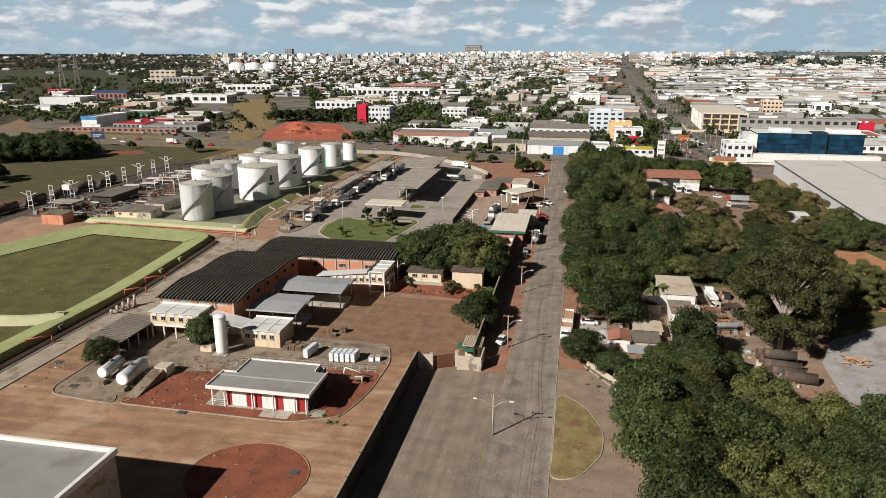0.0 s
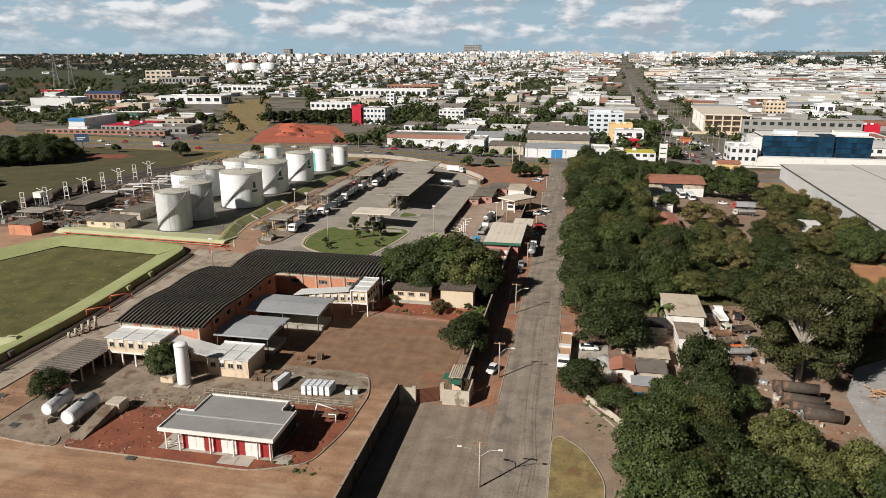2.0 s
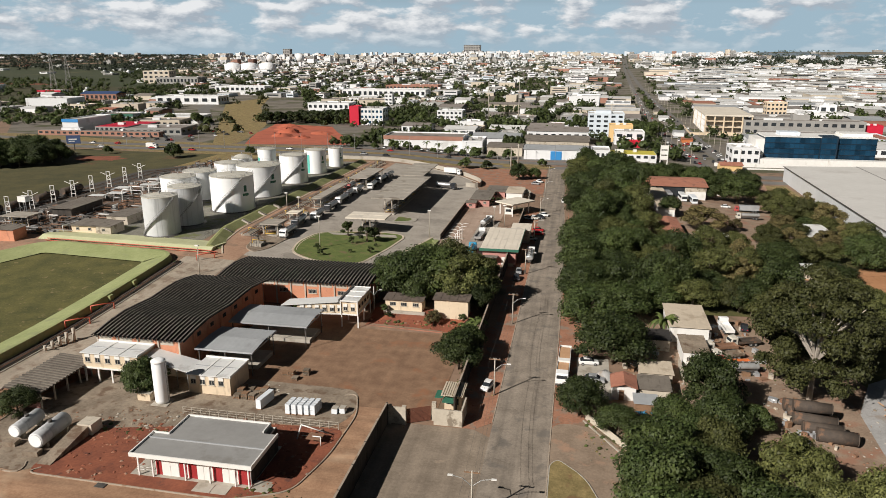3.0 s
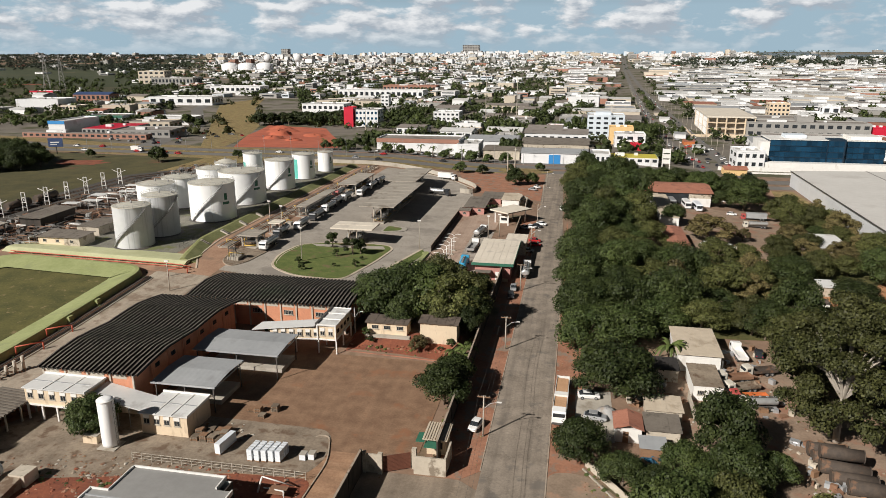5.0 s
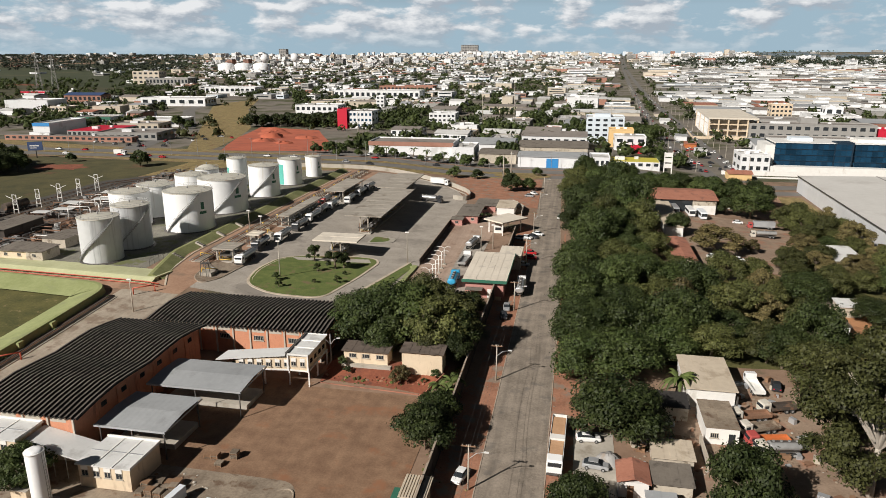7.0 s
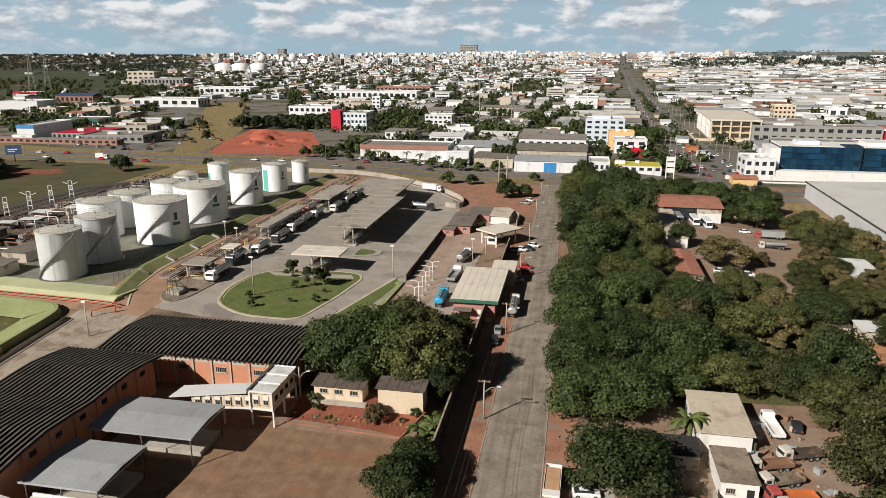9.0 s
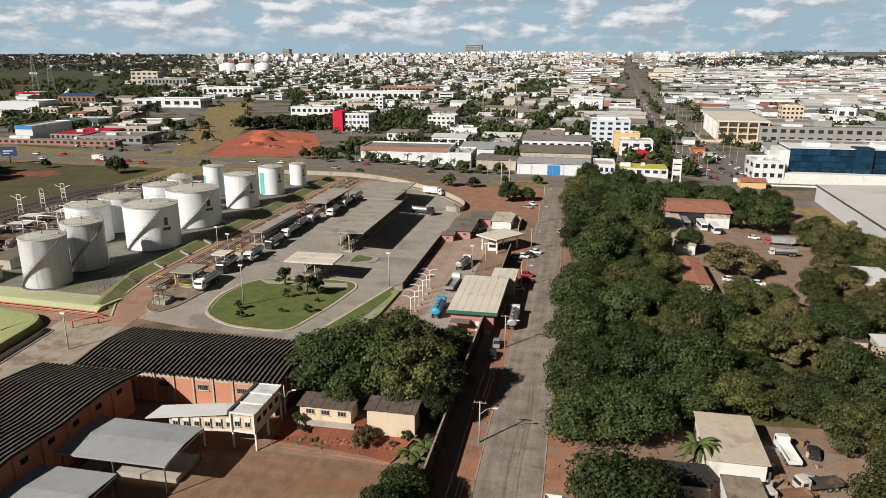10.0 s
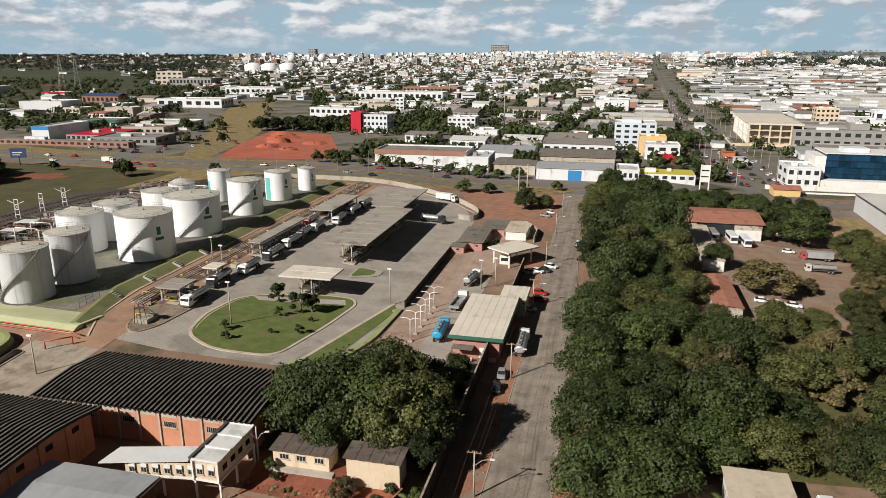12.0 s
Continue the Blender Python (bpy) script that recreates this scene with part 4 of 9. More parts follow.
def window(parent, x0, x1, y, z0, z1, bars=4, name="window"):
    """A window in a wall that faces south: frame, pane, sill and bars."""
    w = part(name, boxes((x0, x1, y - 0.05, y + 0.02, z0, z0 + 0.07), (x0, x1, y - 0.05, y + 0.02, z1 - 0.07, z1), (x0, x0 + 0.07, y - 0.05, y + 0.02, z0, z1), (x1 - 0.07, x1, y - 0.05, y + 0.02, z0, z1),
                         *[(x0 + (x1 - x0) * k / bars - 0.025, x0 + (x1 - x0) * k / bars + 0.025, y - 0.045, y + 0.015, z0 + 0.05, z1 - 0.05) for k in range(1, bars)]), "concrete_post", parent)
    part("pane", boxes((x0 + 0.05, x1 - 0.05, y - 0.012, y + 0.004, z0 + 0.05, z1 - 0.05)), "glass_dark", w)
    part("sill", boxes((x0 - 0.1, x1 + 0.1, y - 0.16, y, z0 - 0.09, z0)), "concrete_post", w)
    return w


def warehouse(x0, x1, y0, y1, eave, ridge, base, label, windows, bays=1):
    ob = thing("warehouse", label, "warehouse")
    step = (y1 - y0) / bays
    outline = [p for k in range(bays) for p in arch(y0 + step * k, y0 + step * (k + 1), eave, ridge)[1 if k else 0:]]
    if bays > 1:          # the valley between two bays is shallow
        outline = [(y, ridge - (ridge - z) * 0.4 if y0 + step * 0.5 < y < y1 - step * 0.5 else z) for y, z in outline]
    part("roof", ribbed_roof(x0, x1, outline), ("fibre_roof_dark", "fibre_roof_ridge"), ob, "dark weathered ribbed fibre-cement roof, rib shade in its colours")
    wx0, wx1, wy0, wy1 = x0 + 0.8, x1 - 1.6, y0 + 1.0, y1 - 1.0
    part("wall", boxes((wx0, wx1, wy0, wy0 + 0.25, base, eave + 0.1)), "brick_wall", ob, "orange brick front wall")
    part("wall", boxes((wx0, wx1, wy1 - 0.25, wy1, base, eave + 0.1)), "brick_wall", ob)
    part("wall", gable_wall(wx0, wy0 + 0.25, wy1 - 0.25, base, outline, 0.25), "brick_wall", ob)
    part("wall", gable_wall(wx1 - 0.25, wy0 + 0.25, wy1 - 0.25, base, outline, 0.25), "brick_wall", ob, "brick gable wall")
    n = max(3, int((wx1 - wx0) / 3.7))
    for k in range(n + 1):
        x = wx0 + (wx1 - wx0) * k / n
        part("pilaster", boxes((x - 0.16, x + 0.16, wy0 - 0.22, wy0, base, eave + 0.05)), "concrete_post", ob)
        if windows and k < n:
            if k % 2 == (n % 2):
                window(ob, x + 0.75, x + 3.0, wy0 - 0.012, eave - 3.1, eave - 2.0, 6)
            part("upper_panel", boxes((x + 0.4, x + 3.2, wy0 - 0.03, wy0, eave - 1.3, eave - 0.35)), "concrete_post", ob)
    m = max(3, int((wy1 - wy0) / 5))
    for k in range(1, m):
        y = wy0 + (wy1 - wy0) * k / m
        part("pilaster", boxes((wx1, wx1 + 0.2, y - 0.16, y + 0.16, base, eave + 0.4)), "brick_wall", ob)
        part("vent_window", boxes((wx1 - 0.02, wx1 + 0.03, y + 1.2, y + 2.6, eave - 2.0, eave - 1.1)), "glass_dark", ob)
    return ob


warehouse(-93.2, -72.8, 133.4, 172.6, 7.6, 8.8, -0.1, "brick warehouse under a dark twin-arched ribbed roof", True, 2)
warehouse(-88.6, -47.8, 174.4, 192.5, 6.9, 7.8, -0.1, "brick warehouse with pilasters and a dark ribbed roof", True)


def open_shed(x0, x1, y0, y1, eave, label, platform):
    """A grey sheet-metal canopy over a loading platform."""
    ob = thing("loading_shed", label, "shed", group="grey loading sheds")
    bm = bmesh.new()
    ym = y0 + (y1 - y0) * 0.5
    rows = []
    n = 24
    for y, z in ((y0, eave), (ym, eave + 0.45), (y1, eave + 0.15)):
        rows.append([(x0 + (x1 - x0) * i / n, y, z + (0.012 if i % 2 else 0.0)) for i in range(n + 1)])
    top = [[bm.verts.new(p) for p in r] for r in rows]
    low = [[bm.verts.new((p[0], p[1], p[2] - 0.06)) for p in r] for r in rows]
    for a, b in zip(top, top[1:]):
        for i in range(n):
            bm.faces.new((a[i], a[i + 1], b[i + 1], b[i]))
    for a, b in zip(low, low[1:]):
        for i in range(n):
            bm.faces.new((b[i], b[i + 1], a[i + 1], a[i]))
    part("roof", bm, "zinc_roof", ob, "smooth grey sheet-metal roof")
    part("fascia", boxes((x0, x1, y0 - 0.06, y0 - 0.003, eave - 0.3, eave + 0.06)), "zinc_roof", ob)
    part("fascia", boxes((x1 + 0.003, x1 + 0.06, y0, y1, eave - 0.25, eave + 0.02)), "zinc_roof", ob)
    for x in (x0 + 0.6, (x0 + x1) / 2, x1 - 0.6):
        for y in (y0 + 0.6, y1 - 0.6):
            part("post", rods(((x, y, 0.0), (x, y, eave - 0.05), 0.11)), "dark_steel", ob)
    if platform:
        part("platform", boxes((x0 + 1, x1 - 0.9, y0 + 3.4, y1 - 0.5, -0.1, 1.0)), "concrete", ob, "concrete loading platform")
    return ob


open_shed(-72.4, -54.4, 150.3, 160.8, 5.5, "grey metal loading shed over a concrete platform", True)
open_shed(-72.4, -60.0, 136.2, 147.4, 5.3, "grey metal loading shed beside the warehouse", True)


def small_office():
    """The cream annexes with white sheet roofs before the warehouse; the western one stands on stilts."""
    for x0, x1, y0, y1, h, foot, cut, text in ((-69.6, -60.5, 127.9, 135.7, 3.95, -0.1, 4, "cream annex with a white sheet-metal roof"), (-92.0, -79.6, 128.4, 134.2, 6.2, 3.2, 5, "cream annex on stilts with a white sheet-metal roof")):
        ob = thing("annex", text, "building", group="cream annexes")
        part("wall", boxes((x0 + 0.3, x1 - 0.3, y0 + 0.3, y1 - 0.1, foot, h - 0.15)), "cream_wall", ob)
        part("roof", boxes((x0, x1, y0, y1, h - 0.15, h + 0.02)), "white_roof", ob, "white sheet-metal roof")
        for k in range(1, 3):
            xr = x0 + (x1 - x0) * k / 3
            part("roof_rib", boxes((xr - 0.12, xr + 0.12, y0, y1 - 0.2, h + 0.02, h + 0.12)), "white_paint", ob)
        part("roof_rib", boxes((x0, x1, (y0 + y1) / 2 - 0.1, (y0 + y1) / 2 + 0.1, h + 0.02, h + 0.1)), "zinc_roof", ob)
        part("parapet", boxes((x0, x1, y1 - 0.2, y1 - 0.003, h + 0.02, h + 0.35)), "white_paint", ob)
        part("parapet", boxes((x1 - 0.18, x1 - 0.003, y0, y1 - 0.2, h + 0.02, h + 0.28)), "white_paint", ob)
        for k in range(cut):
            x = x0 + 0.8 + (x1 - x0 - 1.6) * k / cut
            window(ob, x, x + 1.1, y0 + 0.29, h - 2.0, h - 1.0, 2)
            part("awning_panel", boxes((x, x + 1.1, y0 + 0.2, y0 + 0.29, h - 0.95, h - 0.35)), "white_paint", ob)
        if foot > 0:
            part("floor_slab", boxes((x0 + 0.1, x1 - 0.1, y0 + 0.1, y1, foot - 0.3, foot)), "white_paint", ob, "white slab edge")
            for k in range(5):
                x = x0 + 0.4 + (x1 - x0 - 0.8) * k / 4
                part("stilt", boxes((x - 0.14, x + 0.14, y0 + 0.3, y0 + 0.58, -0.1, foot - 0.3)), "white_paint", ob)
            part("back_wall", boxes((x0 + 0.3, x1 - 0.3, y1 - 0.4, y1 - 0.2, -0.1, foot - 0.3)), "brick_wall", ob, "shaded brick wall below the raised floor")
    ob = thing("covered_way", "white-roofed passage sloping down to the annex", "building")
    bm = bmesh.new()
    v = box(bm, -79.5, -69.7, 129.2, 134.2, 3.4, 3.56)
    for p in v:
        p.co.z += 0.2 * (-69.7 - p.co.x) + 0.03 * (p.co.y - 129.2)
    part("roof", bm, "white_roof", ob, "white corrugated sheet roof")
    part("wall", boxes((-79.3, -69.8, 133.6, 133.8, -0.1, 3.4)), "cream_wall", ob)
    for k in range(5):
        x = -79.0 + 2.2 * k
        part("post", rods(((x, 129.5, 0), (x, 129.5, 3.36 + 0.2 * (-69.7 - x)), 0.07)), "steel", ob)


small_office()


def slab(outline, z0, z1):
    bm = bmesh.new()
    prism(bm, outline, z0, z1)
    return bm


def skyway():
    """The raised office on stilts, joined by a narrow sloping passage to the sheds."""
    ob = thing("raised_office", "raised cream office on stilts with a narrow white roof", "building")
    part("floor_slab", slab([(-62.0, 162.9), (-51.6, 164.3), (-47.5, 164.2), (-47.5, 174.6), (-51.6, 174.6), (-51.6, 167.8), (-62.2, 166.2)], 3.2, 3.5), "white_paint", ob)
    part("wall", slab([(-61.8, 163.0), (-51.6, 164.4), (-51.6, 164.6), (-61.8, 163.2)], 3.5, 5.75), "cream_wall", ob, "cream front wall")
    part("wall", slab([(-51.59, 164.4), (-47.7, 164.3), (-47.7, 164.5), (-51.59, 164.6)], 3.5, 6.5), "cream_wall", ob)
    part("wall", boxes((-47.9, -47.7, 164.51, 174.5, 3.5, 6.5)), "cream_wall", ob, "cream side wall in shade")
    part("wall", slab([(-61.8, 165.9), (-51.7, 167.4), (-51.7, 167.6), (-61.8, 166.1)], 3.5, 5.75), "cream_wall", ob)
    part("wall", boxes((-51.7, -51.5, 167.61, 174.5, 3.5, 6.5)), "cream_wall", ob)
    part("roof", boxes((-51.6, -47.4, 164.0, 174.8, 6.52, 6.70)), "white_roof", ob, "white sheet-metal roof with raised ribs")
    for k in range(4):
        part("roof_rib", boxes((-51.6, -47.4, 164.0 + 3.45 * k, 164.3 + 3.45 * k, 6.7, 6.86)), "white_paint", ob)
    part("gutter", boxes((-52.1, -51.62, 164.2, 174.8, 6.1, 6.95)), "dark_steel", ob, "dark gutter beside the roof")
    bm = slab([(-65.4, 162.0), (-52.1, 164.0), (-52.1, 167.9), (-65.0, 166.3)], 5.3, 5.46)
    for v in bm.verts:
        v.co.z += 0.075 * (v.co.x + 65.4)
    part("roof", bm, "white_roof", ob, "long narrow white sheet roof")
    for k in range(6):
        x = -61.2 + 1.75 * k
        y = 163.0 + 1.4 * (x + 61.8) / 10.2
        window(ob, x, x + 1.0, y - 0.012, 4.0, 4.85, 2)
        part("blind_panel", boxes((x, x + 1.0, y - 0.07, y - 0.02, 4.9, 5.5)), "white_paint", ob)
    for x in (-51.0, -49.2):
        window(ob, x, x + 1.0, 164.28, 4.3, 5.2, 2)
        part("blind_panel", boxes((x, x + 1.0, 164.2, 164.27, 5.25, 5.95)), "white_paint", ob)
    for k in range(4):
        y = 165.6 + 2.2 * k
        part("window", boxes((-47.72, -47.66, y, y + 1.2, 4.4, 5.3)), "glass_dark", ob)
    part("mullion_post", boxes((-51.75, -51.5, 164.1, 164.38, 3.2, 6.6)), "white_paint", ob)
    part("mullion_post", boxes((-47.7, -47.45, 164.05, 164.29, 3.2, 6.6)), "white_paint", ob)
    for x, y in ((-47.6, 164.5), (-51.6, 164.6), (-56.4, 163.9), (-61.6, 163.2), (-47.6, 169.0), (-51.5, 169.0), (-47.6, 174.3)):
        part("stilt", boxes((x - 0.13, x + 0.13, y - 0.13, y + 0.13, -0.1, 3.2)), "white_paint", ob)


skyway()


def white_house():
    """The low building with red and white panels under a broad grey roof."""
    ob = thing("pavilion", "low pavilion with red panels, white doors and a grey roof", "building")
    bm = bmesh.new()
    prism(bm, [(-62.6, 101.2), (-43.4, 101.2), (-43.4, 110.2), (-45.8, 110.2), (-45.8, 112.9), (-59.9, 112.9), (-59.9, 107.2), (-62.6, 107.2)], 4.25, 4.5)
    part("roof_slab", bm, "grey_roof", ob, "broad flat grey sheet roof")
    part("fascia", boxes((-62.8, -43.2, 101.0, 101.2, 4.1, 4.75), (-43.4, -43.2, 101.2, 110.3, 4.1, 4.75), (-62.8, -62.6, 101.2, 107.3, 4.1, 4.75)), "white_paint", ob, "white roof fascia")
    part("fascia", boxes((-62.8, -59.9, 107.2, 107.35, 4.1, 4.78), (-60.05, -59.9, 107.35, 113.1, 4.1, 4.78), (-60.05, -45.6, 112.9, 113.1, 4.1, 4.78), (-45.8, -45.6, 110.3, 112.9, 4.1, 4.78)), "white_paint", ob)
    part("roof_step", boxes((-62.5, -43.5, 105.8, 106.0, 4.5, 4.66)), "zinc_roof", ob)
    part("wall", boxes((-60.0, -44.5, 103.1, 103.3, 0, 4.25)), "white_paint", ob)
    # the unlit east side has its shade painted in with a near-black material
    part("side_wall", boxes((-44.7, -44.5, 103.3, 112.7, 0, 4.25)), "boundary_wall", ob, "side wall darkened for shade")
    part("wall", boxes((-60.0, -59.8, 103.3, 112.7, 0, 4.25), (-59.8, -44.7, 112.5, 112.7, 0, 4.25)), "white_paint", ob)
    for x0, x1 in ((-59.9, -58.95), (-56.0, -54.85), (-54.55, -53.15), (-50.55, -49.05), (-46.5, -44.6)):
        part("panel", boxes((x0, x1, 103.03, 103.1, 0.15, 4.1)), "red_panel", ob, "dark red wall panel")
    for x0, x1 in ((-58.9, -56.05), (-53.1, -50.9), (-49.0, -46.8)):
        d = part("door", boxes((x0, x1, 103.02, 103.1, 0.05, 3.0)), "white_paint", ob, "white double door")
        part("panel", boxes((x0, x1, 103.03, 103.1, 3.02, 4.1)), "red_panel", ob, "dark red wall panel")
        part("door_leaf", boxes((x0 + 0.06, (x0 + x1) / 2 - 0.03, 102.98, 103.02, 0.1, 2.95)), "white_paint", d)
        part("door_leaf", boxes(((x0 + x1) / 2 + 0.03, x1 - 0.06, 102.98, 103.02, 0.1, 2.95)), "white_paint", d)
    for x in (-62.4, -60.05, -54.7, -50.72, -46.65, -44.5):
        part("post", boxes((x - 0.1, x + 0.1, 102.3, 102.5, 0.0, 4.24)), "white_paint", ob)
    part("floor_slab", boxes((-64.0, -44.4, 102.4, 113.8, -0.05, 0.14)), "concrete", ob)
    part("ramp", boxes((-44.2, -41.4, 101.8, 104.4, -0.05, 0.18)), "concrete", ob)
    part("ramp", boxes((-52.6, -49.8, 100.2, 102.3, -0.05, 0.16), (-49.7, -47.2, 100.2, 102.3, -0.05, 0.16)), "concrete", ob)
    part("railing", rods(((-63.2, 103.1, 1.0), (-60.2, 103.1, 1.0), 0.04), ((-63.2, 103.1, 0.6), (-60.2, 103.1, 0.6), 0.04), ((-63.1, 103.1, 1.0), (-63.1, 108, 1.0), 0.04)), "white_paint", ob)


white_house()


def row_house():
    """The two cream houses on the terrace behind the court."""
    for x0, x1, y0, y1, foot, top, text in ((-43.0, -34.0, 171.8, 175.4, 1.6, 5.0, "low cream house with barred windows and a brown fibre-cement roof"), (-30.7, -22.7, 170.4, 173.8, 0.9, 6.3, "plain cream house with a brown fibre-cement roof")):
        ob = thing("row_house", text, "house")
        part("wall", boxes((x0, x1, y0, y1, foot, top)), "cream_wall", ob)
        n = 9
        for k in range(n):
            a, b = x0 - 0.4 + (x1 - x0 + 0.8) * k / n, x0 - 0.4 + (x1 - x0 + 0.8) * (k + 1) / n
            bm = bmesh.new()
            v = box(bm, a, b - 0.03, y0 - 0.5, y1 + 0.4, top + 0.02, top + 0.12)
            for p in v:
                p.co.z += 0.07 * (p.co.y - y0) + (0.05 if k % 2 else 0.0)
            part("roof_sheet", bm, "fibre_roof_brown", ob)
        if foot > 1.2:
            for x in (-41.9, -39.2, -36.3):
                window(ob, x, x + 1.5, y0 - 0.012, 3.5, 4.4, 3)
            part("plinth", boxes((x0 - 0.3, x1 + 0.8, y0 - 1.0, y0 - 0.01, 1.0, 2.35)), "concrete", ob, "pale concrete plinth")
        else:
            part("downpipe", rods(((x1 + 0.06, y0 + 0.2, foot), (x1 + 0.06, y0 + 0.2, top), 0.06), n=6), "concrete_post", ob)


row_house()
sheet("red_bank", [(-46.5, 166.5), (-25.5, 165.2), (-22.0, 171.5), (-22.0, 174.0), (-46.0, 174.0)], "red_soil", 0.12, "bare red soil bank before the cream house", "soil")
kerb("kerb_court", [(-46.5, 166.3), (-25.5, 165.0), (-22.4, 170.6)], 0.25, 0.3, "clay_tiles", "low red retaining edge of the court")


# ---- boundary walls, gate and guard hut ----
def wall_run(name, x, y0, y1, height, material, label, step=6.0):
    ob = thing(name, label, "wall", kind="structure")
    n = max(1, int((y1 - y0) / step))
    for k in range(n):
        a, b = y0 + (y1 - y0) * k / n, y0 + (y1 - y0) * (k + 1) / n
        z = lie(x, (a + b) / 2)
        part("panel", boxes((x - 0.1, x + 0.1, a + 0.12, b - 0.12, z - 0.3, z + height)), material, ob)
        part("pier", boxes((x - 0.17, x + 0.17, b - 0.12, b + 0.12, z - 0.3, z + height + 0.06)), material, ob)
        part("coping", boxes((x - 0.16, x + 0.16, a + 0.12, b - 0.12, z + height, z + height + 0.08)), "dusty_kerb", ob)
    return ob


# both walls have the shade of their east faces put into the colour
wall_run("wall_forecourt", -29.5, 24, 124.2, 4.0, "boundary_wall", "tall streaked boundary wall between yard and forecourt, shade in its colour")
wall_run("wall_street", -18.6, 128.5, 284, 4.0, "boundary_wall", "tall streaked boundary wall along the street, shade in its colour")


def gate():
    ob = thing("gate", "brown sliding gate between concrete pillars", "gate")
    for x, y in ((-29.2, 124.6), (-26.6, 124.6), (-21.8, 126.9)):
        part("pillar", boxes((x - 0.35, x + 0.35, y - 0.35, y + 0.35, -0.1, 3.5)), "stained_wall", ob)
    part("side_wall", boxes((-28.9, -26.95, 124.5, 124.75, -0.1, 3.2)), "stained_wall", ob)
    d = Vector((4.2, 2.1, 0)).normalized()
    for k in range(12):
        bm = boxes((0, 4.3, -0.03, 0.03, 0.15 + 0.23 * k, 0.34 + 0.23 * k))
        for v in bm.verts:
            p = Vector((-26.2, 124.8, 0)) + d * v.co.x + Vector((-d.y, d.x, 0)) * v.co.y
            v.co.x, v.co.y = p.x, p.y
        part("slat", bm, "timber_gate", ob)


gate()


def guard_hut():
    ob = thing("guard_hut", "guard hut with a ribbed roof and green awning", "hut")
    roof = part("roof", boxes((-21.3, -17.3, 130.2, 135.6, 3.1, 3.18)), "pale_roof", ob, "pale ribbed sheet roof")
    for k in range(9):
        part("rib", boxes((-21.2 + 0.42 * k, -20.95 + 0.42 * k, 130.2, 135.6, 3.184, 3.3)), "pale_roof", roof)
    part("wall", boxes((-20.8, -17.7, 131.2, 135.2, -0.1, 3.1)), "cream_wall", ob)
    part("awning", boxes((-22.4, -21.0, 130.2, 133.0, 2.6, 2.68), (-20.9, -18.6, 129.2, 131.2, 2.3, 2.38)), "green_trim", ob, "green sheet awning")
    part("counter", boxes((-20.4, -18.2, 131.08, 131.19, 1.1, 2.2)), "glass_dark", ob)
    part("enclosure", boxes((-21.6, -16.6, 125.4, 125.7, -0.1, 3.0), (-16.9, -16.6, 125.7, 130.6, -0.1, 3.0)), "stained_wall", ob, "rounded grimy wall round the hut")


guard_hut()

# ---- the fuel tanks ----
def stair(r, height, a0, a1, z0=0.2, steps=30):
    """A stepped ribbon round the shell."""
    bm = bmesh.new()
    last = None
    for k in range(steps):
        z = z0 + (height - z0) * (k + 1) / steps
        for u in (k, k + 1):
            a = a0 + (a1 - a0) * u / steps
            row = [bm.verts.new((rr * math.cos(a), rr * math.sin(a), z + h)) for rr, h in ((r + 0.05, 0.0), (r + 0.65, 0.0), (r + 0.65, -0.3), (r + 0.05, -0.3))]
            if last:
                for i in range(4):
                    bm.faces.new((last[i], last[(i + 1) % 4], row[(i + 1) % 4], row[i]))
            last = row
    return bm


def stair_rail(r, height, a0, a1, lift, z0=0.2, steps=24):
    bm = bmesh.new()
    last = None
    for k in range(steps + 1):
        a, z = a0 + (a1 - a0) * k / steps, z0 + (height - z0) * k / steps + lift
        row = [bm.verts.new((rr * math.cos(a), rr * math.sin(a), z + h)) for rr, h in ((r + 0.60, 0.04), (r + 0.67, 0.04), (r + 0.67, -0.04), (r + 0.60, -0.04))]
        if last:
            for i in range(4):
                bm.faces.new((last[i], last[(i + 1) % 4], row[(i + 1) % 4], row[i]))
        last = row
    return bm


UPRIGHT = {}


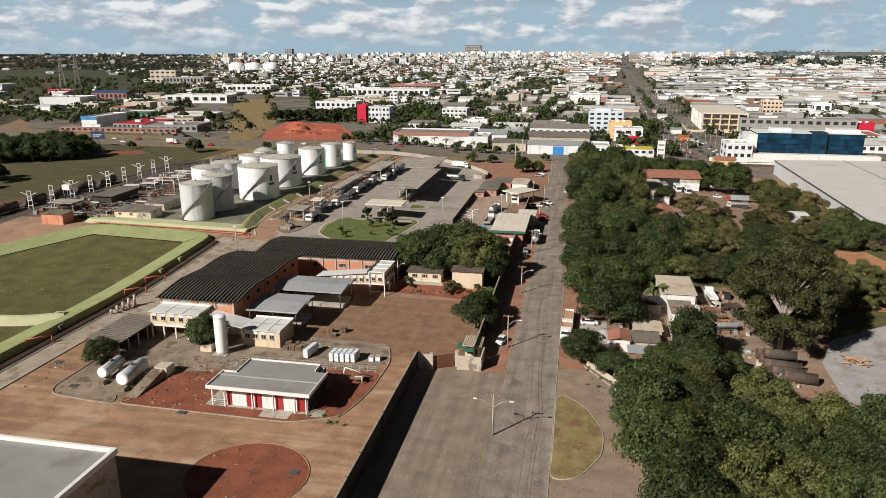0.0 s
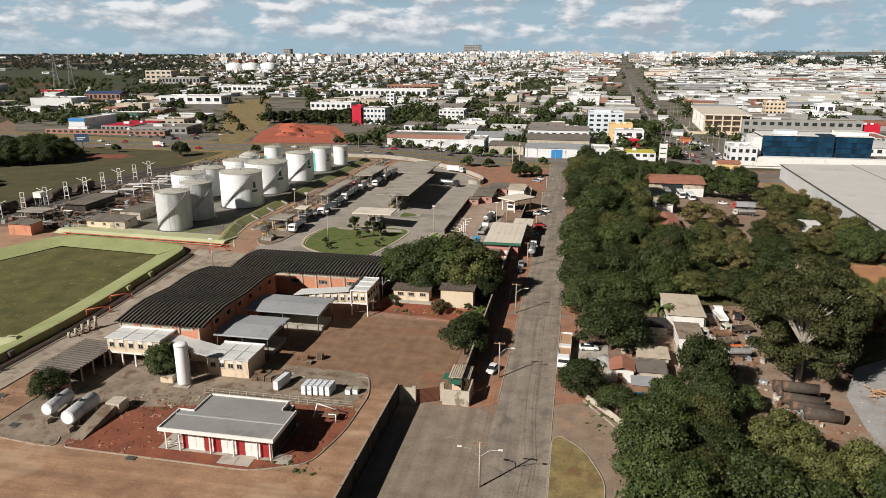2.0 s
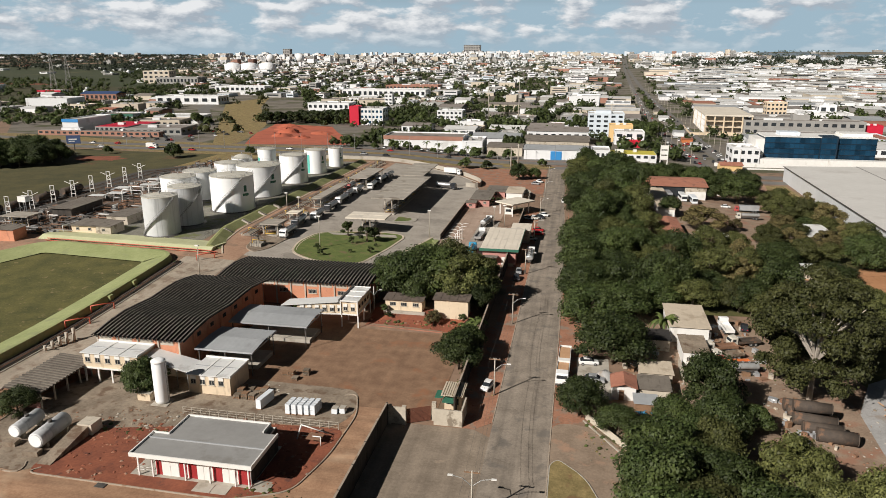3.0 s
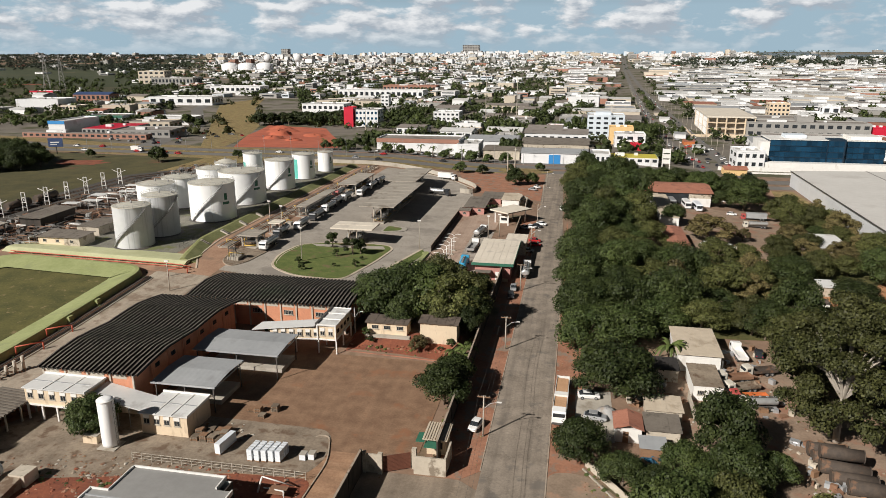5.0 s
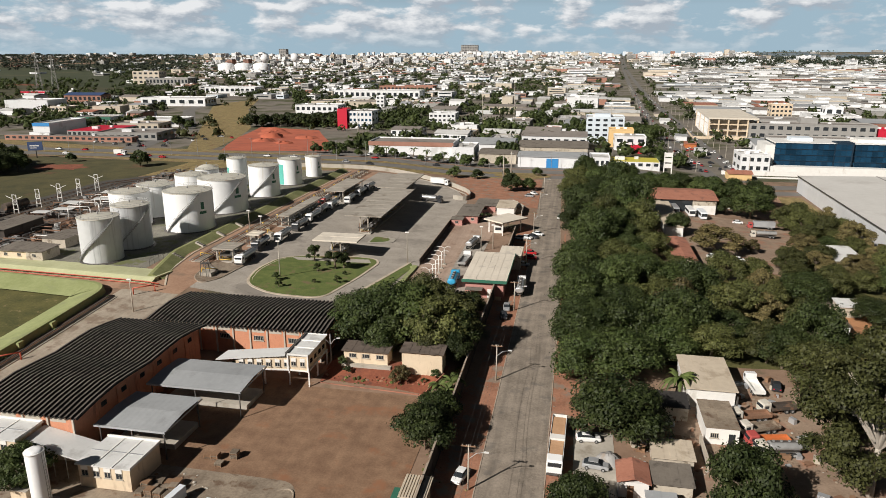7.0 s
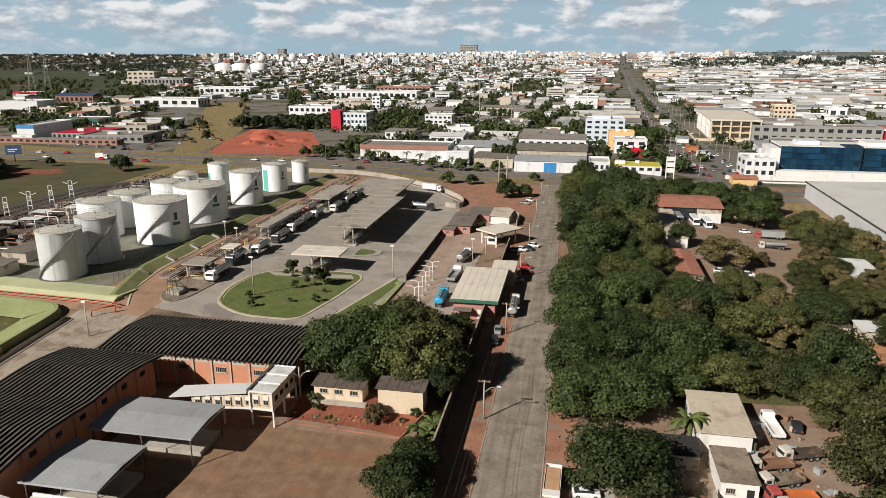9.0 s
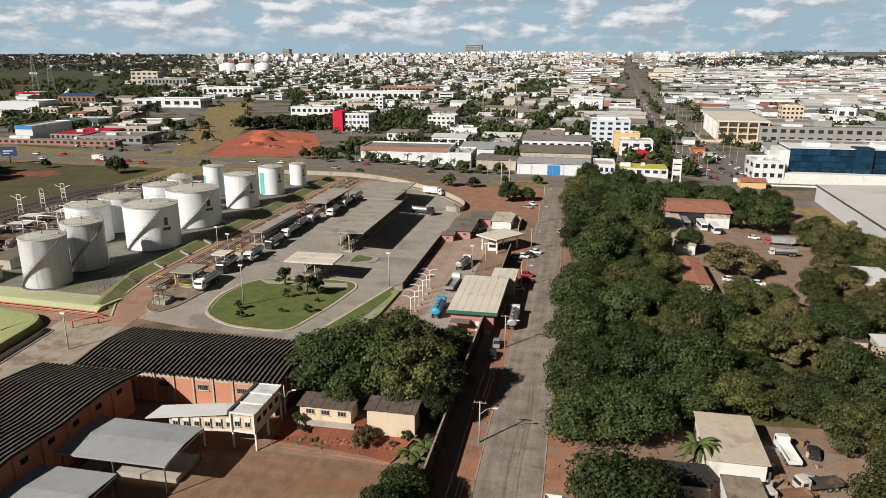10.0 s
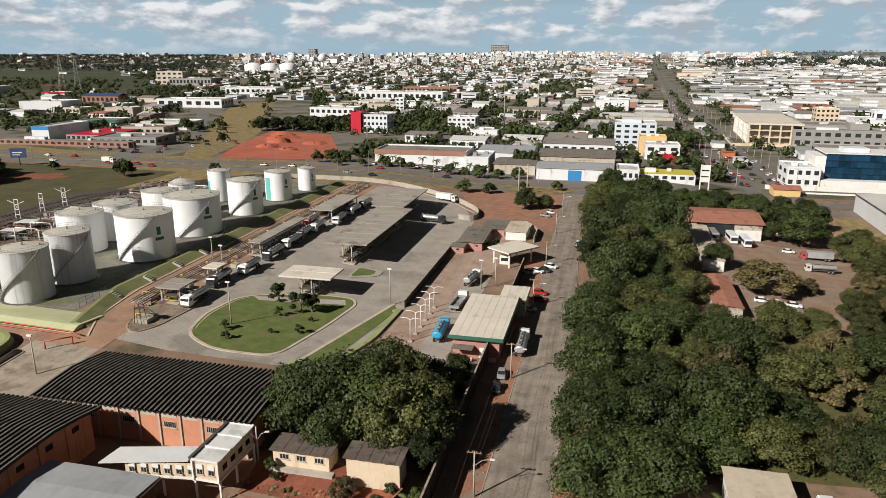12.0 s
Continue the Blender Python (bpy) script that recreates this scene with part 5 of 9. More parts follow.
def storage_tank(x, y, r, height, material, label, stair_from=None, panel=None, bars=False, domed=0.5, dark_base=True):
    z = lie(x, y)
    ob = thing("storage_tank", label, "tank", pose(x, y, z), group="fuel storage tanks")
    bm = bmesh.new()
    rings = [(r, -0.3)]
    courses = max(4, int(height / 1.9))
    for k in range(courses):
        rings += [(r, height * k / courses + 0.02), (r, height * (k + 1) / courses - 0.02)]
    lathe(bm, rings, 56)
    part("shell", bm, material, ob)
    bm = bmesh.new()
    rr = lathe(bm, [(r + 0.13, height - 0.02), (r + 0.13, height + 0.1), (r - 0.05, height + 0.12), (r * 0.6, height + 0.12 + domed * 0.65), (r * 0.2, height + 0.12 + domed), (0.05, height + 0.13 + domed)], 56)
    bm.faces.new(rr[-1])
    part("top", bm, "tank_top", ob, "weathered domed tank top")
    for h in (0.55, 1.05):
        bm = bmesh.new()
        lathe(bm, [(r + 0.03, height + h - 0.03), (r + 0.03, height + h + 0.03), (r - 0.03, height + h + 0.03), (r - 0.03, height + h - 0.03), (r + 0.03, height + h - 0.03)], 40)
        part("guard_rail", bm, "steel", ob)
    if "rail_post" not in UPRIGHT:
        bm = rods(((0, 0, 0), (0, 0, 1.05), 0.035), n=4)
        UPRIGHT["rail_post"] = bpy.data.meshes.new("rail_post")
        bm.to_mesh(UPRIGHT["rail_post"])
        bm.free()
        UPRIGHT["rail_post"].materials.append(MATS["steel"])
    for k in range(14):
        post = new("rail_post", UPRIGHT["rail_post"])
        post.parent = ob
        post.matrix_basis = pose(r * math.cos(k * math.tau / 14), r * math.sin(k * math.tau / 14), height)
    part("vent", rods(((0, 0, height + domed), (0, 0, height + domed + 0.9), 0.22), ((r * 0.6, r * 0.3, height), (r * 0.6, r * 0.3, height + 0.8), 0.3)), "steel", ob)
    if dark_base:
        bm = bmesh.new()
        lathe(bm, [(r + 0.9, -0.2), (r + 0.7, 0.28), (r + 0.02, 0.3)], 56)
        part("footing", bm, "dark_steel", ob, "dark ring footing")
    if stair_from is not None:
        part("stair", stair(r, height, stair_from, stair_from + 10.5 / r * 1.15), "steel", ob, "spiral stair up the tank wall")
        for lift in (0.5, 1.0):
            part("handrail", stair_rail(r, height, stair_from, stair_from + 10.5 / r * 1.15, lift), "steel", ob)
    if panel is not None:
        bm = bmesh.new()
        a0, a1, z0, z1, col = panel
        m = 8
        lo = [bm.verts.new(((r + 0.03) * math.cos(a0 + (a1 - a0) * k / m), (r + 0.03) * math.sin(a0 + (a1 - a0) * k / m), z0)) for k in range(m + 1)]
        hi = [bm.verts.new((v.co.x, v.co.y, z1)) for v in lo]
        for k in range(m):
            bm.faces.new((lo[k], lo[k + 1], hi[k + 1], hi[k]))
        part("painted_panel", bm, col, ob, "turquoise painted band")
    if bars:
        bm = bmesh.new()
        for z0, z1, a0, a1 in ((height * 0.58, height * 0.76, -0.55, -0.40), (height * 0.46, height * 0.53, -0.62, -0.30)):
            m = 3
            lo = [bm.verts.new(((r + 0.03) * math.cos(a0 + (a1 - a0) * k / m), (r + 0.03) * math.sin(a0 + (a1 - a0) * k / m), z0)) for k in range(m + 1)]
            hi = [bm.verts.new((v.co.x, v.co.y, z1)) for v in lo]
            for k in range(m):
                bm.faces.new((lo[k], lo[k + 1], hi[k + 1], hi[k]))
        part("sign", bm, "green_trim", ob, "dark green emblem and lettering bars")
    return ob


storage_tank(-133.0, 221.4, 5.6, 12.8, "tank_grey", "silver-grey fuel tank with a spiral stair", -2.35)
storage_tank(-132.6, 235.7, 5.5, 13.2, "tank_grey", "silver-grey fuel tank beside its twin", -2.0)
storage_tank(-127.6, 260.0, 8.0, 13.2, "tank_white", "large white fuel tank with a diagonal stair", -2.1, bars=True)
storage_tank(-130.4, 288.8, 9.0, 12.6, "tank_white", "broad white fuel tank with a diagonal stair", -1.55, bars=True)
storage_tank(-127.4, 318.5, 6.3, 12.7, "tank_white", "tall white fuel tank with a diagonal stair", -2.1, bars=True)
storage_tank(-127.0, 344.8, 5.3, 11.6, "tank_white", "white fuel tank with a turquoise band", None, (-2.3, -1.75, 0.4, 9.5, "turquoise_paint"), True)
storage_tank(-123.9, 366.0, 3.8, 9.7, "tank_white", "slim white fuel tank", None, None, True)
storage_tank(-150.5, 261.0, 6.6, 11.8, "tank_white", "white fuel tank with a stained top", None)
storage_tank(-150.3, 276.6, 6.6, 11.5, "tank_white", "white fuel tank with a stained shell", None)
storage_tank(-148.0, 297.0, 6.2, 11.8, "tank_white", "white fuel tank with a railed top", None)
storage_tank(-149.5, 312.0, 4.6, 11.6, "tank_white", "white fuel tank with a domed stained top", None, domed=1.6)
storage_tank(-149.0, 337.0, 4.4, 12.4, "tank_white", "white fuel tank at the back of the yard", None, (-2.5, -2.0, 5.0, 8.5, "turquoise_paint"))

# the bund round the tanks
sheet("bund_floor", [(-165, 214), (-116, 214), (-116, 382), (-165, 382)], "bund_gravel", 0.05, "stained grey floor of the tank bund", "pavement")
bm = profile_run([(-170, 211.5), (-107.5, 208.2)], ((7.6, 0.0), (6.8, 0.55), (0.6, 1.0), (-0.6, 1.0), (-2.8, 0.0)))
tagged(mesh_object("bund_bank_south", bm, "pale_bank"), "pale green painted bank before the tanks", "bank", kind="structure")
bm = profile_run([(-109.5, 208.5), (-115.0, 230), (-115.5, 383)], ((2.2, 0.0), (0.4, 1.4), (-0.5, 1.4), (-3.6, 0.0)))
tagged(mesh_object("bund_bank_east", bm, "grass_bank"), "grassy green bank along the tanks", "bank", kind="structure")
kerb("kerb_tank_road", [(-103.5, 205.5), (-108, 214), (-110.5, 232), (-111, 384)], 0.5, 0.2, "pale_roof", "pale kerb along the bund")
for k in range(4):
    ob = thing("bund_steps", "small concrete steps over the bund bank", "steps", pose(-114 + 0.0 * k, 226 + 13 * k, lie(-114, 226 + 13 * k)), group="bund steps")
    for i in range(5):
        part("step", boxes((0.4 + 0.62 * i, 1.02 + 0.62 * i, -0.6, 0.6, 0.0, 1.45 - 0.29 * i)), "dark_steel" if i == 4 else "concrete", ob)
ob = thing("bund_fence", "dark railing on the bund wall", "fence", kind="structure")
for k in range(70):
    y = 218 + 2.3 * k
    part("post", rods(((-116.0, y, lie(-116, y)), (-116.0, y, lie(-116, y) + 2.1), 0.05), n=5), "dark_steel", ob)
    part("rail", rods(((-116.0, y, lie(-116, y) + 2.05), (-116.0, y + 2.3, lie(-116, y + 2.3) + 2.05), 0.035), ((-116.0, y, lie(-116, y) + 1.3), (-116.0, y + 2.3, lie(-116, y + 2.3) + 1.3), 0.035), n=4), "dark_steel", ob)

# the grass basin
BASIN = round_outline([(-115.6, 60), (-115.6, 200.5), (-162, 204), (-196, 150), (-196, 60)], 7, 6)
sheet("basin_floor", [(-118, 58), (-118, 197), (-162, 201), (-193, 150), (-193, 58)], "basin_grass", 0.06, "rough brownish grass of the retention basin", "grass")
bm = profile_run(BASIN, ((7.4, 0.0), (0.5, 1.6), (-0.4, 1.6), (-1.0, 0.0)), True, 3.0)
tagged(mesh_object("basin_bank", bm, "green_bank"), "pale green concrete bank round the basin", "bank", kind="structure")
bm = profile_run(round_outline([(-117.5, 135.5), (-127, 131.0), (-150, 128), (-195, 124)], 4), ((3.2, 0.0), (0.5, 1.5), (-0.5, 1.5), (-3.2, 0.0)))
tagged(mesh_object("basin_cross_bank", bm, "pale_bank"), "pale green bank that divides the basin", "bank", kind="structure")

# ---- the fuel terminal ----
def beam_roof(ob, x0, x1, y0, y1, z, material, label, thick=0.35, tilt=0.0):
    bm = bmesh.new()
    v = box(bm, x0, x1, y0, y1, z, z + thick)
    for p in v:
        p.co.z += tilt * (p.co.x - x0)
    part("roof", bm, material, ob, label)
    n = max(2, int((y1 - y0) / 6))
    for k in range(1, n):
        y = y0 + (y1 - y0) * k / n
        bm = bmesh.new()
        v = box(bm, x0, x1, y - 0.08, y + 0.08, z + thick, z + thick + 0.07)
        for p in v:
            p.co.z += tilt * (p.co.x - x0)
        part("roof_seam", bm, material, ob)


def filling_gear(ob, x0, x1, y0, y1, z, seed, top=3.4):
    """Pipes, valves and arms of a filling platform."""
    rng = random.Random(seed)
    part("deck", boxes((x0, x1, y0, y1, z + 1.9, z + 2.02)), "dark_steel", ob)
    for k in range(max(3, int((y1 - y0) / 1.6))):
        y = y0 + 0.5 + 1.6 * k
        if y > y1:
            break
        for x in (x0, x1):
            part("leg", rods(((x, y, z), (x, y, z + 3.0), 0.07), n=6), "steel", ob)
        part("pipe", rods(((x0 + 0.4, y, z + 0.6), (x1 - 0.3, y, z + 0.6), 0.12), ((x0 + 0.5, y, z + 0.6), (x0 + 0.5, y, z + top), 0.10), n=7), rng.choice(("steel", "pipe_rust", "yellow_paint")), ob)
        part("loading_arm", rods(((x1 - 0.4, y + 0.3, z + 2.0), (x1 - 0.4, y + 0.3, z + top), 0.08), ((x1 - 0.4, y + 0.3, z + top), (x1 + rng.uniform(0.5, 1.4), y + 0.3, z + top - rng.uniform(0.2, 1.2)), 0.06), n=6), "steel", ob)
    part("railing", rods(((x0, y0, z + 3.0), (x0, y1, z + 3.0), 0.04), ((x1, y0, z + 3.0), (x1, y1, z + 3.0), 0.04), ((x1, y0, z + 2.5), (x1, y1, z + 2.5), 0.04), n=5), "steel", ob)


def canopy(x0, x1, y0, y1, height, material, label, gear, posts=2, thick=0.35):
    z = lie((x0 + x1) / 2, (y0 + y1) / 2)
    ob = thing("canopy", label, "canopy")
    beam_roof(ob, x0, x1, y0, y1, z + height, material, "", thick)
    n = max(1, int((y1 - y0) / 9))
    for k in range(n + 1):
        y = y0 + 1.2 + (y1 - y0 - 2.4) * k / n
        for x in ([(x0 + x1) / 2 - 1.4, (x0 + x1) / 2 + 1.4] if posts == 2 else [x0 + 0.8, x1 - 0.8]):
            part("post", boxes((x - 0.15, x + 0.15, y - 0.15, y + 0.15, z - 0.1, z + height)), "concrete_post", ob)
    if gear:
        filling_gear(ob, (x0 + x1) / 2 - 2.2, (x0 + x1) / 2 + 2.2, y0 + 0.6, y1 - 1, z, int(abs(x0 * 7 + y0)))
        part("island", boxes(((x0 + x1) / 2 - 2.6, (x0 + x1) / 2 + 2.6, y0, y1, z - 0.1, z + 0.22)), "concrete", ob)
    return ob


canopy(-77.0, -63.8, 273.5, 324.0, 6.0, "canopy_roof", "long brown-grey canopy over the filling bays", True)
canopy(-80.0, -67.5, 324.6, 360.0, 6.0, "canopy_roof", "far half of the brown-grey filling canopy", True)
canopy(-77.5, -63.2, 244.0, 253.5, 4.9, "light_roof", "pale flat canopy over a small filling bay", True, thick=0.45)
canopy(-101.0, -94.4, 226.0, 233.5, 3.8, "canopy_roof", "small grey loading canopy", True, posts=1)
canopy(-99.6, -95.4, 268.5, 302.0, 3.9, "canopy_roof", "grey loading canopy along the truck lane", True, posts=1)
canopy(-99.4, -91.2, 314.5, 343.0, 4.0, "canopy_roof", "long grey loading canopy with a dark underside", True, posts=1)
canopy(-98.8, -94.5, 243.0, 248.0, 3.8, "light_roof", "small pale loading canopy", True, posts=1)

# the pipe rack between the service road and the loading bays
ob = thing("pipe_rack", "pipe rack of steel and rusty pipes along the bays", "pipes")
for k in range(6):
    x = -106.0 + 0.9 * k
    part("pipe", profile_run([(x, 222), (x, 384)], tuple((0.16 * math.cos(a * math.tau / 8), 1.1 + 0.16 * math.sin(a * math.tau / 8)) for a in range(9))), ("steel", "pipe_rust", "steel", "concrete_post", "dark_steel", "pipe_rust")[k], ob, smooth=True)
for k in range(28):
    y = 224 + 5.8 * k
    part("support", boxes((-106.6, -101.0, y - 0.1, y + 0.1, lie(-104, y) - 0.1, lie(-104, y) + 0.92)), "concrete_post", ob)
for k in range(12):
    y = 240 + 12 * k
    part("valve", rods(((-103.0, y, lie(-103, y) + 1.0), (-103.0, y, lie(-103, y) + 2.3), 0.09), ((-103.3, y, lie(-103, y) + 2.3), (-102.7, y, lie(-103, y) + 2.3), 0.25)), "yellow_paint", ob, "yellow valve wheel")
for x0, x1, y0, y1 in ((-105.5, -102.5, 226, 229), (-98.5, -95.0, 214, 218), (-101, -98.5, 236, 238), (-98.5, -96.5, 256, 258.5)):
    z = lie(x0, y0)
    ob = thing("valve_block", "small concrete block with pipes and valves", "pipes", group="valve blocks")
    part("block", boxes((x0, x1, y0, y1, z - 0.1, z + 1.0)), "concrete", ob)
    part("pipe", rods(((x0 + 0.5, y0 + 0.5, z + 1), (x0 + 0.5, y0 + 0.5, z + 2.2), 0.14), ((x0 + 0.5, y0 + 0.5, z + 2.2), (x1, y1, z + 1.0), 0.12)), "yellow_paint", ob)

# the rounded concrete tip of the loading bays
TIP = round_outline([(-101.0, 222), (-99.5, 212.5), (-95.5, 209.0), (-92.5, 214), (-91.0, 226), (-91.5, 236), (-99.0, 236)], 2.5)
sheet("pavement_bay_tip", TIP, "old_concrete", 0.2, "stained concrete tip of the loading bays")
kerb("kerb_bay_tip", TIP, 0.3, 0.26, "dusty_kerb", "pale kerb round the loading bays", True)
ob = thing("bay_ladder", "steel ladder frame with a platform at the bay tip", "ladder", pose(-97.0, 214.5, lie(-97, 214.5) + 0.2))
for x in (-0.9, 0.9):
    for y in (-1.0, 1.0):
        part("leg", rods(((x, y, 0), (x * 0.7, y * 0.7, 4.2), 0.09), n=6), "dark_steel", ob)
part("deck", boxes((-0.9, 0.9, -0.9, 0.9, 3.4, 3.5)), "dark_steel", ob)
part("stair", rods(((0.8, 1.0, 3.4), (1.2, 4.6, 0.0), 0.08), ((-0.4, 1.0, 3.4), (0.0, 4.6, 0.0), 0.08), *[((-0.4 + 0.06 * k, 1.0 + 0.55 * k, 3.4 - 0.52 * k), (0.8 + 0.06 * k, 1.0 + 0.55 * k, 3.4 - 0.52 * k), 0.05) for k in range(7)], n=5), "steel", ob)

# the lawn island
LAWN = [(-62.5, 210.3), (-76.0, 209.0), (-84.5, 213.5), (-86.5, 224), (-84.8, 236), (-80, 240.5), (-66, 246.6), (-58.5, 247), (-56.8, 243.5), (-58.5, 229)]
sheet("lawn_island", round_outline(LAWN, 4), "lawn", 0.2, "mown green lawn island with a bare patch", "grass")
kerb("kerb_lawn", round_outline(LAWN, 4), 1.5, 0.16, "pale_roof", "pale concrete path round the lawn", True)
sheet("path_lawn", [(-82, 238.5), (-79.5, 236.6), (-58.5, 242.5), (-60, 245.5)], "concrete", 0.24, "pale concrete path across the lawn")
sheet("lawn_strip", [(-56.5, 209), (-50.5, 211), (-45.5, 243), (-47.2, 247)], "lawn", 0.14, "narrow green lawn beside the drive", "grass")
kerb("kerb_drive", [(-56.7, 208.8), (-47.5, 247.5)], 0.9, 0.18, "pale_roof", "pale kerb along the drive")
kerb("kerb_drive_outer", round_outline([(-58, 206.5), (-50.0, 206.8), (-45.6, 225), (-44.8, 245)], 3), 1.4, 0.5, "green_bank", "pale green low wall along the entry lane")
sheet("path_canopy_tip", round_outline([(-66, 262), (-58, 266.5), (-58, 272), (-64, 272.5), (-66, 270)], 2.0), "concrete", 0.2, "pale concrete tip of the filling island")
sheet("lawn_canopy_tip", round_outline([(-65.4, 263.4), (-60, 267.2), (-60, 271), (-65.4, 271.6)], 1.5), "lawn", 0.23, "tuft of lawn on the filling island", "grass")

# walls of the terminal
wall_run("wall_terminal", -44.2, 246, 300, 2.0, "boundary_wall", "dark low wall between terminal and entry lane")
CURVE = round_outline([(-44, 340), (-44.6, 356), (-58, 374), (-78, 386.5), (-98, 391.5), (-150, 392)], 9)
bm = profile_run(CURVE, ((0.12, -0.2), (0.12, 2.0), (-0.12, 2.0), (-0.12, -0.2)))
tagged(mesh_object("wall_curved", bm, "concrete"), "pale curving boundary wall of the terminal", "wall", kind="structure")
bm = profile_run([(-44.2, 300), (-40, 322), (-36, 336), (-24, 338), (-19, 328), (-19, 316)], ((0.12, -0.2), (0.12, 2.2), (-0.12, 2.2), (-0.12, -0.2)))
tagged(mesh_object("wall_gatehouse", bm, "concrete"), "pale wall behind the gatehouse", "wall", kind="structure")
kerb("kerb_terminal", [(-45.6, 340), (-47, 355), (-59.5, 371.5), (-79, 383.5)], 0.3, 0.25, "concrete", "concrete kerb at the edge of the terminal")


# ---- terminal buildings ----
def flat_house(name, x0, x1, y0, y1, h, wall, roof, label, tilt=0.05, over=0.5, windows=2, category="building"):
    z = lie((x0 + x1) / 2, (y0 + y1) / 2)
    ob = thing(name, label, category)
    part("wall", boxes((x0, x1, y0, y1, z - 0.4, z + h)), wall, ob)
    bm = bmesh.new()
    n = max(4, int((x1 - x0 + 2 * over) / 0.9))
    for k in range(n):
        a, b = x0 - over + (x1 - x0 + 2 * over) * k / n, x0 - over + (x1 - x0 + 2 * over) * (k + 1) / n
        v = box(bm, a + 0.004, b - 0.004, y0 - over, y1 + over, z + h + 0.02, z + h + 0.13 + (0.035 if k % 2 else 0.0))
        for p in v:
            p.co.z += tilt * (p.co.y - y0)
    bmesh.ops.remove_doubles(bm, verts=bm.verts[:], dist=0.01)
    part("roof", bm, roof, ob)
    for k in range(windows):
        x = x0 + (x1 - x0) * (k + 0.5) / windows
        window(ob, x - 0.6, x + 0.6, y0 - 0.012, z + h * 0.42, z + h * 0.76, 3)
    return ob


ob = flat_house("office", -26.2, -16.2, 221.0, 246.0, 4.6, "pink_wall", "light_roof", "office with a broad pale ribbed roof and green fascia", 0.012, 0.9, 0, "office")
part("fascia", boxes((-27.1, -15.3, 220.0, 220.1, 4.35, 5.15), (-15.3, -15.2, 220.1, 246.6, 4.35, 5.2)), "green_trim", ob, "dark green fascia")
part("door", boxes((-20.4, -18.6, 220.9, 221.0, 0.05, 2.4)), "white_paint", ob)
part("awning", boxes((-26.0, -21.5, 218.4, 220.9, 2.7, 2.85)), "fibre_roof_grey", ob, "grey awning roof")
part("porch_wall", boxes((-25.8, -21.6, 218.6, 218.8, -0.1, 1.1), (-18.2, -16.6, 219.4, 219.6, -0.1, 1.0)), "cream_wall", ob)
flat_house("office_annex", -20.0, -13.9, 246.8, 256.0, 4.4, "stained_wall", "light_roof", "pale-roofed annex behind the office", 0.01, 0.3, 0)
flat_house("gatehouse", -42.0, -34.4, 301.8, 320.0, 2.9, "pink_wall", "fibre_roof_grey", "pink gatehouse with a brown-grey roof", 0.02, 0.6, 2, "house")
flat_house("gatehouse_porch", -43.6, -39.6, 297.5, 301.2, 2.3, "pink_wall", "fibre_roof_grey", "small pink porch with a brown roof", 0.03, 0.4, 1, "house")
flat_house("guard_room", -38.0, -30.0, 322.0, 334.0, 2.6, "pink_wall", "fibre_roof_grey", "pink-walled guard room with a grey roof", 0.02, 0.5, 1, "house")
flat_house("white_store", -29.0, -22.0, 318.0, 331.0, 3.0, "white_paint", "pale_roof", "white store with a pale roof", 0.0, 0.4, 0, "house")
ob = thing("gate_canopy", "pale tilted canopy over the entrance lane", "canopy")
bm = bmesh.new()
prism(bm, [(-30.5, 289.5), (-23.0, 283.5), (-15.0, 293.5), (-22.5, 299.5)], 4.7, 5.15)
part("roof", bm, "light_roof", ob)
for x, y in ((-28.5, 289.8), (-23.2, 285.5), (-17.5, 293.5), (-22.5, 297.5)):
    part("post", boxes((x - 0.2, x + 0.2, y - 0.2, y + 0.2, -0.1, 4.7)), "white_paint", ob)
part("booth", boxes((-26.6, -23.6, 289.0, 293.0, -0.1, 2.7)), "white_paint", ob, "white ticket booth")
part("booth_window", boxes((-26.2, -24.0, 288.93, 289.0, 1.1, 2.1)), "glass_dark", ob)

# sheds and plant to the west of the tanks
for args in (("red_shed", -184.0, -175.5, 205.0, 210.5, 3.6, "brick_wall", "fibre_roof_grey", "small red brick shed with a grey roof", 0.03, 0.4, 0),
             ("pump_house", -163.5, -154.5, 216.5, 224.0, 2.6, "cream_wall", "fibre_roof_grey", "low pump house with a brown roof", 0.05, 0.6, 2),
             ("pump_annex", -154.0, -148.6, 216.0, 223.0, 2.8, "stained_wall", "fibre_roof_grey", "pump house annex with a brown roof", 0.05, 0.4, 1),
             ("store_block", -159.5, -151.5, 229.0, 240.0, 2.9, "stained_wall", "fibre_roof_grey", "grimy flat store with chimneys", 0.0, 0.3, 0),
             ("pipe_shed", -184.5, -176.5, 233.0, 250.0, 3.8, "boundary_wall", "fibre_roof_grey", "open pipe shed with a grey roof", 0.02, 0.8, 0)):
    flat_house(*args)
canopy(-193.5, -183.0, 219.5, 226.5, 3.4, "canopy_roof", "small grey canopy on thin posts", True, posts=1)
ob = thing("water_tower", "small white box tank on steel legs", "tank", pose(-192.0, 229.5, lie(-192, 229.5)))
part("box", boxes((-1.6, 1.6, -1.3, 1.3, 6.6, 8.6)), "white_paint", ob)
for x in (-1.3, 1.3):
    for y in (-1.0, 1.0):
        part("leg", rods(((x, y, -0.2), (x, y, 6.6), 0.12), n=6), "steel", ob)
part("brace", rods(((-1.3, -1.0, 1), (1.3, -1.0, 5.5), 0.06), ((1.3, -1.0, 1), (-1.3, -1.0, 5.5), 0.06), n=5), "steel", ob)
ob = thing("plant_pipes", "tangle of rusty pipes, valves and pumps", "pipes", kind="stuff")
rng = random.Random(4)
bm = bmesh.new()
